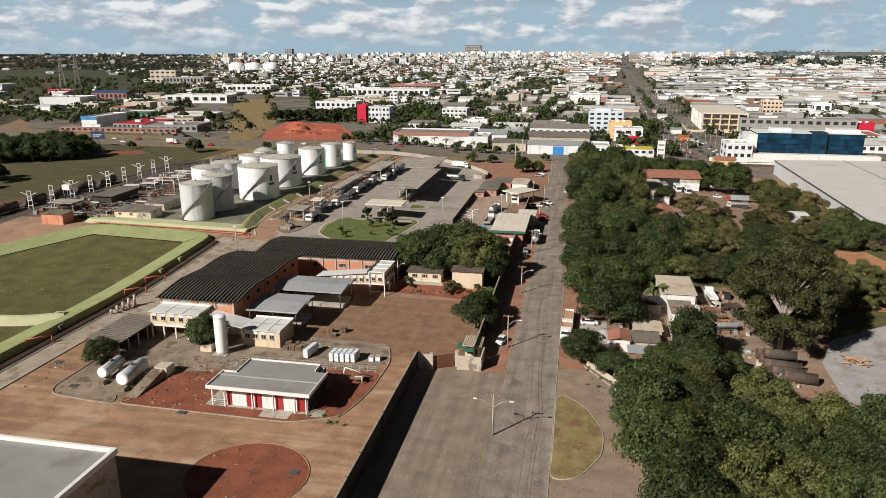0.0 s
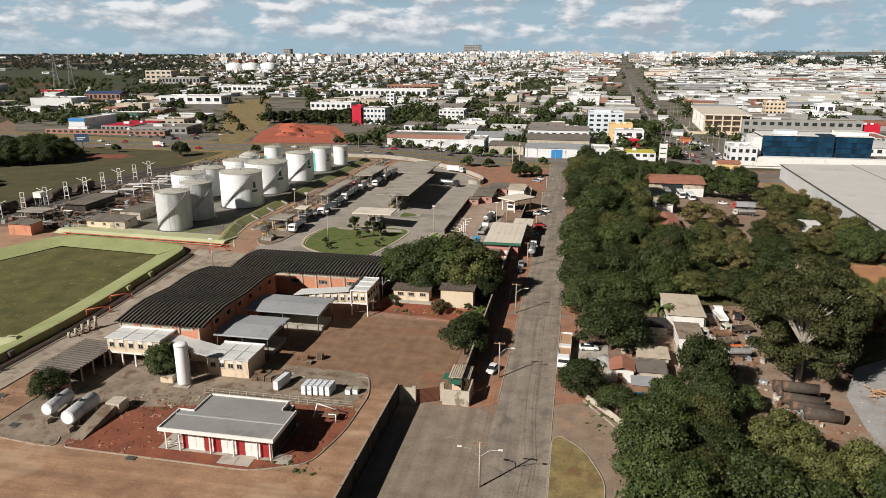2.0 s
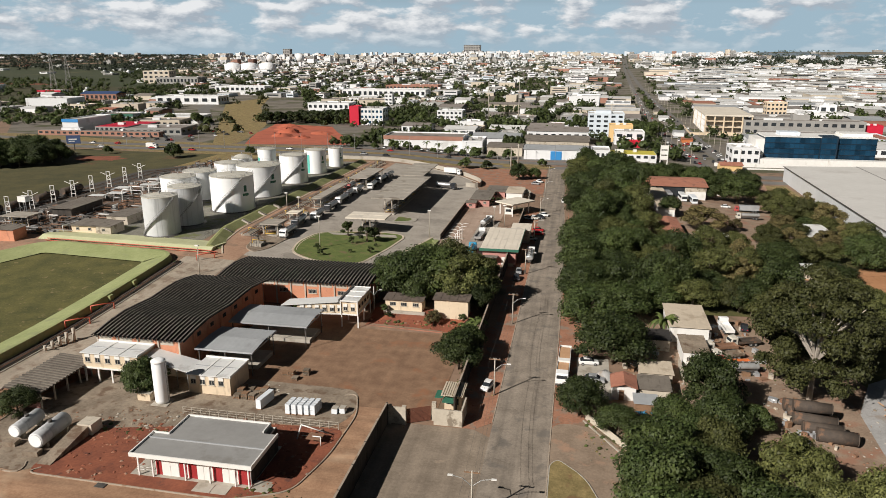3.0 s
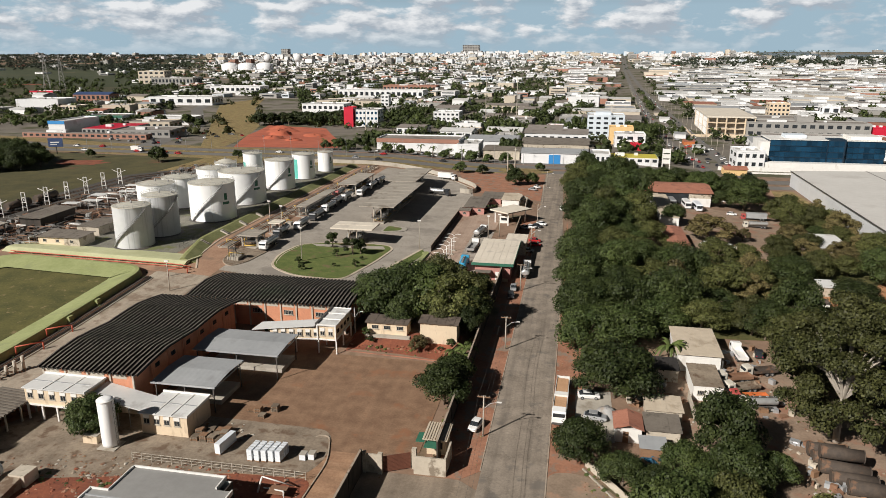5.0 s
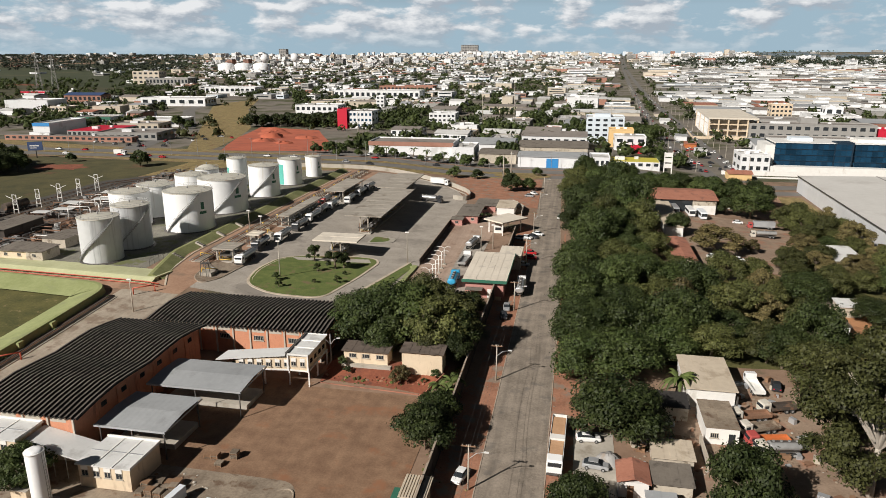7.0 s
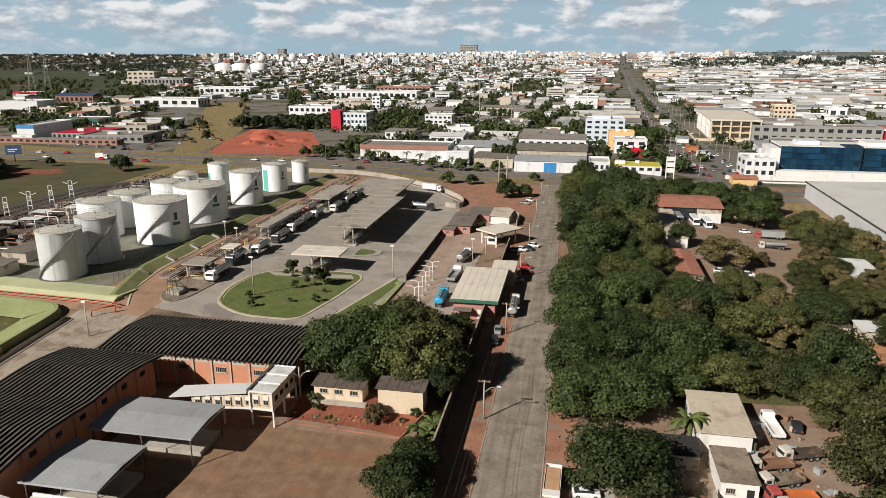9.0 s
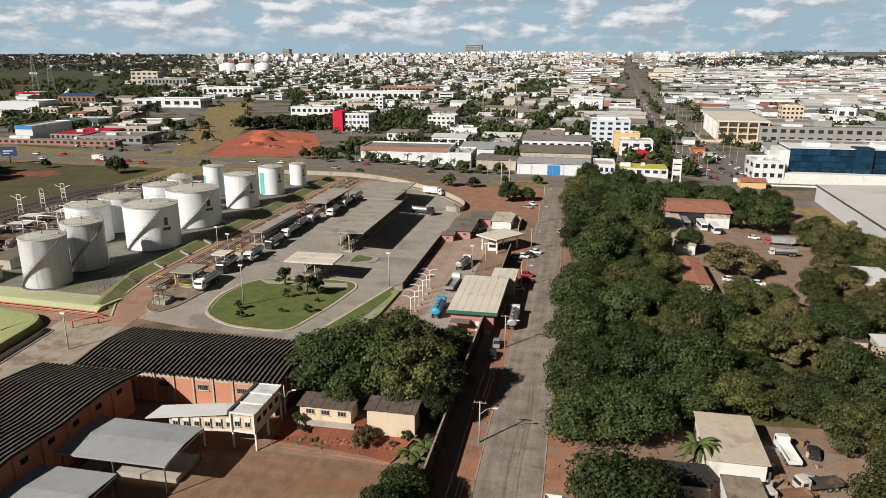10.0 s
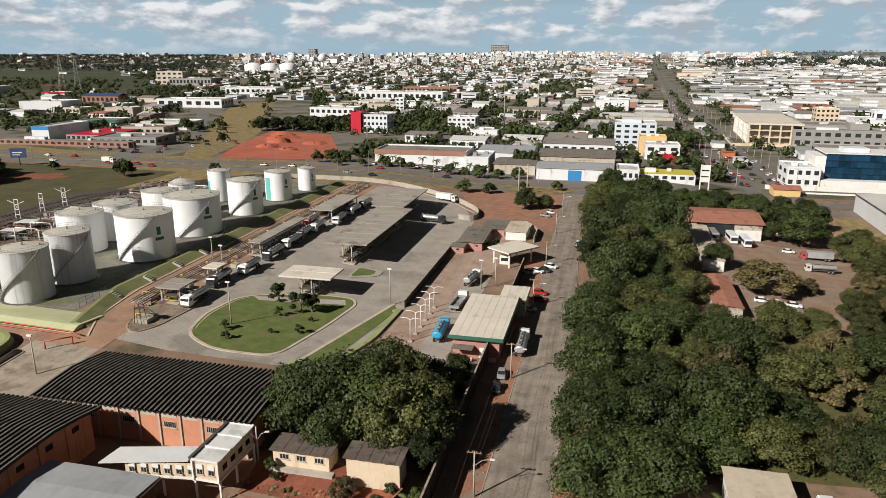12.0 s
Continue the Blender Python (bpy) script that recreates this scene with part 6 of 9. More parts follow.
for k in range(430):
    x, y = rng.uniform(-197, -164), 214 + 150 * rng.random() ** 1.2
    z = lie(x, y)
    a, l, h = rng.choice((0, 1)), rng.uniform(2, 8), rng.uniform(0.5, 2.4)
    e = (x + (l if a else 0), y + (0 if a else l), z + h)
    tone = rng.choice((0, 0, 1, 3, 3, 3, 2))
    rod(bm, (x, y, z + h), e, rng.uniform(0.09, 0.22), n=6, mi=tone)
    rod(bm, (x, y, z), (x, y, z + h), 0.12, n=6, mi=tone)
    if k % 3 == 0:
        box(bm, x - 0.8, x + 0.8, y - 0.6, y + 0.6, z, z + rng.uniform(0.8, 1.8), rng.choice((0, 1, 3, 3)))
part("pipes", bm, ("pipe_rust", "steel", "white_paint", "dark_steel"), ob)

# the rail siding with gantries
sheet("plant_floor", [(-199, 213), (-165.2, 213), (-165.2, 384), (-176, 384), (-199, 345)], "oily_ground", 0.06, "oil-stained brown ground of the pipe yard", "ground")
sheet("rail_bed", [(-216, 180), (-199, 180), (-199, 330), (-150, 398), (-166, 398), (-216, 335)], "ballast", 0.08, "dark ballast of a rail siding", "track")
for x in (-211.5, -209.9, -206.0, -204.4):
    bm = profile_run([(x, 180), (x, 330), (x + 46, 396)], ((0.06, 0.0), (0.06, 0.22), (-0.06, 0.22), (-0.06, 0.0)))
    tagged(mesh_object("rail", bm, "pipe_rust"), "rusty rail of the siding", "rail", kind="structure")
for k in range(9):
    y = 222 + 11.4 * k
    z = lie(-203, y)
    ob = thing("gantry", "white steel loading gantry beside the rails", "gantry", pose(-203.0, y, z), group="rail gantries")
    for x in (-1.0, 1.0):
        part("leg", rods(((x, 0, -0.2), (x * 0.8, 0, 7.2), 0.16), n=6), "white_paint", ob)
    for h in (1.6, 3.4, 5.2, 7.1):
        part("rung", rods(((-1.0 + 0.03 * h, 0, h), (1.0 - 0.03 * h, 0, h), 0.11), n=6), "white_paint", ob)
    part("brace", rods(((-0.9, 0, 3.4), (0.8, 0, 5.2), 0.07), ((0.9, 0, 3.4), (-0.8, 0, 5.2), 0.07), n=5), "white_paint", ob)
    if k % 2 == 0:
        part("arm", rods(((-0.8, 0, 5.6), (-3.6, 0, 6.6), 0.1), ((0.8, 0, 5.6), (3.4, 0, 6.6), 0.1), n=6), "white_paint", ob)
for k in range(7):
    y = 186 + 14.5 * k
    ob = thing("tank_wagon", "dark rusty rail tank wagon", "wagon", pose(-208.0, y, lie(-208, y)), group="rail tank wagons")
    bm = bmesh.new()
    rod(bm, (0, -5.6, 2.3), (0, 5.6, 2.3), 1.35, n=18)
    part("barrel", bm, "rust_tank", ob)
    part("frame", boxes((-1.2, 1.2, -6.3, 6.3, 0.75, 1.0)), "dark_steel", ob)
    part("dome", rods(((0, 0, 3.5), (0, 0, 4.1), 0.5)), "rust_tank", ob)
    for a in (-4.6, -3.0, 3.0, 4.6):
        part("wheelset", rods(((-0.85, a, 0.5), (0.85, a, 0.5), 0.45), n=12), "dark_steel", ob)

for x, y, h, w in ((-172, 262, 5.2, 9), (-174, 270, 5.0, 8), (-171, 279, 5.4, 10), (-170, 288, 5.2, 9), (-168, 296, 5.0, 8)):
    ob = thing("pipe_bridge", "bent white pipe bridge on dark posts", "pipes", pose(x, y, lie(x, y)), group="pipe bridges")
    part("pipe", rods(((-w / 2, 0, 0), (-w / 2, 0, h - 0.5), 0.17), ((-w / 2, 0, h - 0.5), (-w / 2 + 0.6, 0, h), 0.17), ((-w / 2 + 0.6, 0, h), (w / 2 - 0.6, 0, h), 0.17), ((w / 2 - 0.6, 0, h), (w / 2, 0, h - 0.5), 0.17), ((w / 2, 0, h - 0.5), (w / 2, 0, 0), 0.17)), "white_paint", ob)
    part("post", rods(((0, 0.3, 0), (0, 0.3, h + 1.6), 0.14), n=6), "dark_steel", ob)
for x, y, w, d in ((-187.5, 262, 6, 4), (-183, 268, 7, 4), (-188, 279, 6, 5), (-181, 287, 7, 4), (-186, 300, 8, 4)):
    z = lie(x, y)
    ob = thing("pump_shelter", "small pale sheet roof over pumps", "shelter", pose(x, y, z, 0, 0, 8), group="pump shelters")
    part("roof", boxes((-w / 2, w / 2, -d / 2, d / 2, 2.6, 2.72)), "white_roof", ob)
    for a in (-1, 1):
        for b in (-1, 1):
            part("post", rods(((a * w * 0.45, b * d * 0.45, 0), (a * w * 0.45, b * d * 0.45, 2.6), 0.08), n=5), "dark_steel", ob)
    part("pump", rods(((-w * 0.3, 0, 0.6), (w * 0.3, 0, 0.6), 0.45)), "steel", ob)
sheet("field_bare_patch", [(-265 + 15 * math.cos(a * math.tau / 18) + 3 * math.sin(a * 2.1), 367 + 9 * math.sin(a * math.tau / 18) + 2 * math.cos(a * 1.7)) for a in range(18)], "red_soil", 0.07, "patch of bare red soil in the field", "soil")
# pipes and drain lane beside the basin
for k, (x, col) in enumerate(((-112.6, "dark_steel"), (-112.1, "pipe_rust"), (-111.6, "dark_steel"))):
    bm = profile_run([(x, 70), (x, 196)], tuple((0.17 * math.cos(a * math.tau / 8), 0.45 + 0.17 * math.sin(a * math.tau / 8)) for a in range(9)))
    tagged(mesh_object("ground_pipe", bm, col, smooth=True), "long rusty ground pipe beside the basin", "pipe", group="ground pipes")
sheet("drain_channel", [(-114.4, 56), (-113.5, 56), (-113.5, 197), (-114.4, 197)], "rust_tank", 0.07, "dark open drain beside the basin", "drain")
kerb("kerb_lane", [(-111.0, 56), (-111.0, 196)], 0.3, 0.22, "concrete", "concrete edge of the pipe lane")
kerb("kerb_lane_east", [(-105.2, 56), (-105.2, 136)], 0.3, 0.25, "concrete", "concrete edge of the service lane")
bm = profile_run([(-166, 208.0), (-108, 205.2), (-104.5, 204.4)], tuple((0.15 * math.cos(a * math.tau / 8), 0.75 + 0.15 * math.sin(a * math.tau / 8)) for a in range(9)))
tagged(mesh_object("fire_pipe", bm, "red_pipe", smooth=True), "long red fire main before the bund", "pipe")
bm = profile_run([(-166, 207.2), (-108, 204.4), (-104.5, 203.7)], tuple((0.12 * math.cos(a * math.tau / 8), 0.35 + 0.12 * math.sin(a * math.tau / 8)) for a in range(9)))
tagged(mesh_object("fire_pipe", bm, "red_pipe", smooth=True), "second red fire main before the bund", "pipe")
for x, y in ((-112.5, 151), (-112.5, 160), (-113.5, 118.0), (-106, 198)):
    z = lie(x, y)
    ob = thing("foam_pipe", "red bent foam pipe beside the bank", "pipe", pose(x, y, z), group="red foam pipes")
    part("pipe", rods(((-1.6, 0, 0.2), (-1.6, 0, 1.9), 0.15), ((-1.6, 0, 1.9), (2.2, 3.4, 1.9), 0.15), ((2.2, 3.4, 1.9), (2.2, 3.4, 0.1), 0.15)), "red_pipe", ob)
ob = thing("pump_set", "pump set of grey pipes and valves", "pump", pose(-108.6, 142.8, lie(-108.6, 142.8)))
for k in range(5):
    part("pump", rods(((-1.2 + 0.6 * k, -3.4 + 1.5 * k, 0), (-1.2 + 0.6 * k, -3.4 + 1.5 * k, 1.3 + 0.45 * k), 0.32), ((-1.2 + 0.6 * k, -3.4 + 1.5 * k, 1.0), (0.6, -2.6 + 1.5 * k, 0.5), 0.18)), "concrete_post", ob)
for k in range(4):
    ob = thing("bank_steps", "dark steps over the basin bank", "steps", pose(-113.6, (96, 128, 168, 178)[k], lie(-113.6, (96, 128, 168, 178)[k])), group="basin bank steps")
    for i in range(6):
        part("step", boxes((-4.2 + 0.62 * i, -3.6 + 0.62 * i, -0.7, 0.7, 0.0, 0.25 + 0.25 * min(i, 5))), "dark_steel" if k < 2 else "green_bank", ob)

# ---- vehicles ----
def wheel(parent, x, y, r, w=0.28):
    t = part("wheel", rods(((x - w / 2, y, r), (x + w / 2, y, r), r), n=14), "rubber", parent)
    part("rim", rods(((x - w / 2 - 0.01, y, r), (x + w / 2 + 0.01, y, r), r * 0.55), n=10), "steel", t)


def shaped(bm, sections):
    """A body from cross-sections: (y, half-width, z0, z1) with slightly rounded corners."""
    rows = []
    for y, w, z0, z1 in sections:
        c = min(0.12, (z1 - z0) * 0.2)
        rows.append([bm.verts.new(p) for p in ((-w + c * 0.5, y, z0), (-w, y, z0 + c), (-w, y, z1 - c), (-w + c, y, z1), (w - c, y, z1), (w, y, z1 - c), (w, y, z0 + c), (w - c * 0.5, y, z0))])
    for a, b in zip(rows, rows[1:]):
        for k in range(8):
            bm.faces.new((a[k], b[k], b[(k + 1) % 8], a[(k + 1) % 8]))
    bm.faces.new(rows[0])
    bm.faces.new(rows[-1][::-1])
    bmesh.ops.recalc_face_normals(bm, faces=bm.faces[:])


def make_car(paint, label, m, far=False):
    ob = thing("car", label, "car", m, group="parked cars")
    bm = bmesh.new()
    shaped(bm, ((-2.05, 0.72, 0.38, 0.68), (-1.9, 0.80, 0.28, 0.80), (-0.9, 0.84, 0.25, 0.92), (0.9, 0.84, 0.25, 0.95), (1.85, 0.80, 0.28, 0.92), (2.0, 0.74, 0.40, 0.80)))
    part("body", bm, paint, ob)
    bm = bmesh.new()
    shaped(bm, ((-1.05, 0.70, 0.88, 0.98), (-0.45, 0.66, 0.90, 1.40), (1.05, 0.66, 0.90, 1.42), (1.75, 0.70, 0.88, 1.0)))
    part("glasshouse", bm, "glass_dark", ob, "dark car windows")
    bm = bmesh.new()
    shaped(bm, ((-0.42, 0.63, 1.36, 1.45), (0.3, 0.65, 1.38, 1.49), (1.08, 0.63, 1.36, 1.46)))
    part("roof", bm, paint, ob)
    for x in (-0.78, 0.78):
        for y in (-1.25, 1.25):
            if far:
                part("wheel", rods(((x - 0.1, y, 0.31), (x + 0.1, y, 0.31), 0.31), n=8), "rubber", ob)
            else:
                wheel(ob, x, y, 0.31, 0.2)
    if far:
        return ob
    for x in (-0.55, 0.55):
        part("headlight", boxes((x - 0.16, x + 0.16, -2.05, -1.98, 0.58, 0.72)), "steel", ob)
        part("tail_light", boxes((x - 0.12, x + 0.12, 1.95, 2.01, 0.66, 0.82)), "signal_red", ob)
    return ob


def make_truck(cab, load, load_mat, label, m, group="tanker trucks", length=7.5):
    ob = thing("truck", label, "truck", m, group)
    bm = bmesh.new()
    shaped(bm, ((-4.6, 1.12, 0.55, 1.5), (-4.5, 1.2, 0.5, 2.2), (-4.2, 1.2, 0.5, 2.75), (-2.7, 1.2, 0.5, 2.9), (-2.6, 1.15, 0.6, 2.8)))
    part("cab", bm, cab, ob)
    part("windscreen", boxes((-1.02, 1.02, -4.56, -4.36, 1.65, 2.4)), "glass_dark", ob)
    part("side_window", boxes((-1.23, -1.19, -4.1, -3.2, 1.7, 2.35)), "glass_dark", ob)
    part("side_window", boxes((1.19, 1.23, -4.1, -3.2, 1.7, 2.35)), "glass_dark", ob)
    part("bumper", boxes((-1.15, 1.15, -4.75, -4.6, 0.45, 0.8)), "dark_steel", ob)
    part("chassis", boxes((-0.5, 0.5, -2.6, length - 2.5, 0.7, 1.0)), "dark_steel", ob)
    if load == "tank":
        bm = bmesh.new()
        n, y0, y1 = 18, -2.2, length - 2.3
        rings = []
        for y, s in ((y0, 0.55), (y0 + 0.12, 0.95), (y0 + 0.3, 1.0), (y1 - 0.3, 1.0), (y1 - 0.12, 0.95), (y1, 0.55)):
            rings.append([bm.verts.new((1.2 * s * math.cos(k * math.tau / n), y, 2.05 + 0.85 * s * math.sin(k * math.tau / n))) for k in range(n)])
        for a, b in zip(rings, rings[1:]):
            for k in range(n):
                bm.faces.new((a[k], a[(k + 1) % n], b[(k + 1) % n], b[k])).smooth = True
        bm.faces.new(rings[0][::-1])
        bm.faces.new(rings[-1])
        part("tank", bm, load_mat, ob)
        part("catwalk", boxes((-0.35, 0.35, y0 + 0.4, y1 - 0.4, 2.88, 2.95)), "dark_steel", ob)
        for k in range(4):
            y = y0 + 0.9 + k * (y1 - y0 - 1.6) / 3
            part("hatch", rods(((0, y, 2.9), (0, y, 3.12), 0.28), n=10), "steel", ob)
    elif load == "box":
        part("cargo_box", boxes((-1.25, 1.25, -2.3, length - 2.3, 1.0, 3.4)), load_mat, ob)
    else:
        part("bed", boxes((-1.2, 1.2, -2.3, length - 2.3, 1.0, 1.15)), load_mat, ob)
        part("side_board", boxes((-1.22, -1.14, -2.3, length - 2.3, 1.15, 1.75), (1.14, 1.22, -2.3, length - 2.3, 1.15, 1.75)), load_mat, ob)
        part("tail_board", boxes((-1.14, 1.14, length - 2.38, length - 2.3, 1.15, 1.75)), load_mat, ob)
        part("head_board", boxes((-1.14, 1.14, -2.3, -2.22, 1.15, 1.95)), load_mat, ob)
    for y in (-3.6, length - 5.0, length - 3.7):
        for x in (-1.02, 1.02):
            wheel(ob, x, y, 0.5)
    return ob


def at(x, y, turn=0.0, lift=0.05):
    return pose(x, y, lie(x, y) + lift, 0, 0, turn)


# the queue of tankers at the bays (they face south)
q = make_truck("car_white", "tank", "tank_aluminium", "tanker truck with a white cab and grey tank", at(-92.6, 229.5))
for k, y in enumerate((255.5, 283, 303.5, 316, 331)):
    copy_thing(q, at((-92.2, -92.4, -92.2, -89.3, -89.4)[k], y, (1, -2, 0, 3, -2)[k]))
q2 = make_truck("car_dark", "tank", "tank_aluminium", "tanker truck with a dark cab and grey tank", at(-94.4, 243.5, 2))
for k, y in enumerate((269.5, 293.5, 343.5)):
    copy_thing(q2, at((-92.0, -92.8, -89.0)[k], y, (0, 3, -2)[k]))
make_truck("truck_red", "tank", "tank_aluminium", "tanker truck with a faded red cab", at(-97.2, 309.0, 0))
make_truck("car_dark", "tank", "tank_aluminium", "dark tanker leaving the filling bay", at(-58.5, 334, 80))
make_truck("car_white", "box", "white_paint", "white box lorry parked by the wall", at(-62, 372, 70))
make_truck("truck_blue", "tank", "truck_blue", "bright blue tanker truck in the lane", at(-31.0, 231.0, 182))
make_truck("car_white", "bed", "steel", "white flatbed lorry in the lane", at(-31.0, 251.0, 176))
make_truck("car_white", "tank", "tank_aluminium", "tanker with a grey barrel in the lane", at(-31.2, 270.0, 170))
make_truck("car_white", "tank", "tank_aluminium", "white tanker parked along the street", at(-12.2, 229.0, 181), length=9.0)
for x, y, r in ((-70, 196.6, 96), (-58.5, 197.0, 94)):
    make_truck("car_white", "tank", "tank_aluminium", "tanker truck waiting behind the warehouse", at(x, y, r))
# the lorry with the tan load on the east side of the street
ob = make_truck("car_white", "bed", "white_paint", "long white lorry with two tan loads", at(-0.2, 148.0, -1.5), "lorries", 14.0)
for y0, y1 in ((-2.0, 3.4), (5.0, 11.0)):
    part("load", boxes((-1.05, 1.05, y0, y1, 1.15, 1.6)), "cargo_tan", ob, "tan load in the bed")
part("divider", boxes((-1.25, 1.25, 3.5, 4.9, 0.9, 1.9)), "white_paint", ob)
for paint, text, x, y, r in (("car_white", "white hatchback parked on the verge", -14.2, 140.5, -14), ("car_white", "white saloon parked by the trees", 4.9, 155.0, 96), ("car_silver", "pale blue-grey saloon parked by the hut", 5.9, 147.2, 84),
                             ("car_red", "red hatchback parked by the street", -11.9, 264.0, 80), ("car_red", "red saloon parked by the street", -11.6, 258.5, 84), ("car_silver", "silver car parked by the street", -13.4, 251.0, 88),
                             ("car_white", "white car in front of the gatehouse", -16.6, 281.5, 60), ("car_white", "white pickup-like car by the gatehouse", -14.4, 283.0, 60), ("car_dark", "dark car by the gatehouse", -12.4, 284.5, 60), ("car_white", "white car by the pole", -10.9, 288.5, 65),
                             ("car_dark", "dark car in the wall's shade", -14.6, 207.5, 8), ("car_silver", "silver car in the wall's shade", -14.5, 213.5, 4), ("car_white", "white car under the tree", -17.0, 362.0, 40), ("car_silver", "grey car under the tree", -18.6, 356.0, 75),
                             ("car_white", "white car on the street", -4.2, 316.0, 0)):
    make_car(paint, text, at(x, y, r))
R2 = random.Random(23)
for k in range(16):
    near = k % 2
    make_car(R2.choice(("car_white", "car_silver", "car_dark", "car_white", "car_red")), "car on the wide avenue", at(R2.uniform(-320, -45), 409.5 + R2.choice((-2.5, 1.5)) if near else 425.5 + R2.choice((-2.5, 2.0)), 90 if near else -90, 0.08), True)
for k in range(13):
    make_car(R2.choice(("car_white", "car_silver", "car_dark", "car_white")), "car parked before the shops", at(-118 + 4.6 * k + R2.uniform(-0.8, 0.8), 442.0, R2.uniform(-6, 6), 0.05), True)
for k in range(95):
    u = R2.random() ** 1.6
    y = 470 + 900 * u
    s = R2.choice((0, 1))
    x = along((AVENUE_L, AVENUE_R)[s], y) + R2.choice((-2.6, 0.0, 2.6))
    make_car(R2.choice(("car_white", "car_silver", "car_dark", "car_white", "car_red")), "car on the long straight avenue", at(x, y, -3 + 180 * s, 0.1), True)
for k in range(34):
    y = R2.uniform(470, 900)
    x = R2.uniform(along(AVENUE_L, y) + 7, along(AVENUE_R, y) - 7)
    make_car(R2.choice(("car_white", "car_silver", "car_dark", "car_white", "car_red")), "car parked on the broad median", at(x, y, R2.choice((-3, 87)), 0.1), True)
for k in range(26):
    x, y = R2.uniform(-330, -255), R2.uniform(452, 560)
    make_car(R2.choice(("car_white", "car_silver", "car_dark", "car_red")), "car parked by the workshops", at(x, y, R2.choice((0, 90, 45)), 0.06), True)
make_truck("car_white", "box", "white_paint", "white van on the avenue", at(-262, 412, 90, 0.08), "vans", 5.0)

# ---- street furniture ----
def street_lamp(x, y, h, label, arms=1, cross=True, material="concrete_post", turn=0.0, reach=2.6):
    ob = thing("street_lamp", label, "street lamp", pose(x, y, lie(x, y), 0, 0, turn), group="lamps along the street")
    part("pole", rods(((0, 0, -0.2), (0, 0, h), 0.17, 0.10)), material, ob)
    if cross:
        part("crossarm", boxes((-1.1, 1.1, -0.07, 0.07, h - 0.35, h - 0.2)), "wood", ob)
        for k in (-0.9, -0.3, 0.3, 0.9):
            part("insulator", rods(((k, 0, h - 0.2), (k, 0, h + 0.02), 0.05), n=6), "concrete_post", ob)
    for s in (1, -1)[:arms]:
        a = part("arm", rods(((0, 0, h - 2.4), (s * reach * 0.45, 0, h - 1.3), 0.06), ((s * reach * 0.45, 0, h - 1.3), (s * reach, 0, h - 1.0), 0.05), n=6), "steel", ob)
        part("lamp_head", boxes((s * reach - 0.35, s * reach + 0.35, -0.15, 0.15, h - 1.08, h - 0.94)), "white_paint", a)
    return ob


street_lamp(-11.4, 101.9, 7.6, "concrete street lamp with two arms and a crossarm", 2, True, reach=3.0)
for y in (138.0, 174.0, 213.0, 254.0, 291.0, 330.0, 366.0):
    street_lamp(-12.6, y, 7.6, "concrete street pole with a crossarm and lamp", 1, True)
street_lamp(-46.2, 173.0, 6.2, "steel lamp with two curved arms behind the court", 2, False, "steel", 20, 1.6)
for x, y, h in ((-48.2, 246.8, 9.6), (-78.2, 221.0, 10.2), (-96.5, 249.0, 8.5), (-101.8, 189.2, 8.0), (-105, 258, 7.5), (-28, 265, 8), (-24.5, 268, 8)):
    ob = thing("light_mast", "tall light mast with a small floodlight head", "light mast", pose(x, y, lie(x, y)), group="light masts of the terminal")
    part("pole", rods(((0, 0, -0.2), (0, 0, h), 0.16, 0.09)), "concrete_post", ob)
    part("head", boxes((-0.55, 0.55, -0.3, 0.1, h, h + 0.35)), "white_paint", ob)
for k in range(6):
    y = 226 + 4.4 * k
    ob = thing("arm_light", "white goose-neck light of the entry lane", "lamp", pose(-37.0, y, lie(-37, y)), group="goose-neck lights")
    part("pole", rods(((0, 0, -0.1), (0, 0, 5.2), 0.12, 0.09)), "white_paint", ob)
    for s in (-1, 1):
        part("arm", rods(((0, 0, 5.2), (s * 0.9, 0, 5.7), 0.08), ((s * 0.9, 0, 5.7), (s * 2.2, 0, 5.6), 0.07), n=6), "white_paint", ob)
    part("base", boxes((-0.5, 0.5, -0.5, 0.5, -0.1, 0.35)), "concrete", ob)
R3 = random.Random(31)
for k in range(20):
    x = -318 + 17 * k
    ob = thing("avenue_lamp", "tall steel lamp of the avenue", "street lamp", pose(x, 419.5 if x < -60 else 433.0, lie(x, 420) + 0.05), group="lamps of the avenue")
    part("pole", rods(((0, 0, -0.1), (0, 0, 10.5), 0.14, 0.08), n=6), "steel", ob)
    part("arm", rods(((0, -1.8, 10.6), (0, 1.8, 10.6), 0.07), n=5), "steel", ob)
for k in range(26):
    y = 470 + 26 * k + 0.6 * k * k
    for line, off in ((AVENUE_L, -6), (AVENUE_R, 6)):
        x = along(line, y) + off
        ob = thing("avenue_lamp", "tall steel lamp of the avenue", "street lamp", pose(x, y, lie(x, y) + 0.05), group="lamps of the avenue")
        part("pole", rods(((0, 0, -0.1), (0, 0, 10.5), 0.16, 0.1), n=5), "concrete_post", ob)
        part("arm", rods(((0, 0, 10.4), (-off * 0.35, 0, 10.7), 0.08), n=4), "steel", ob)
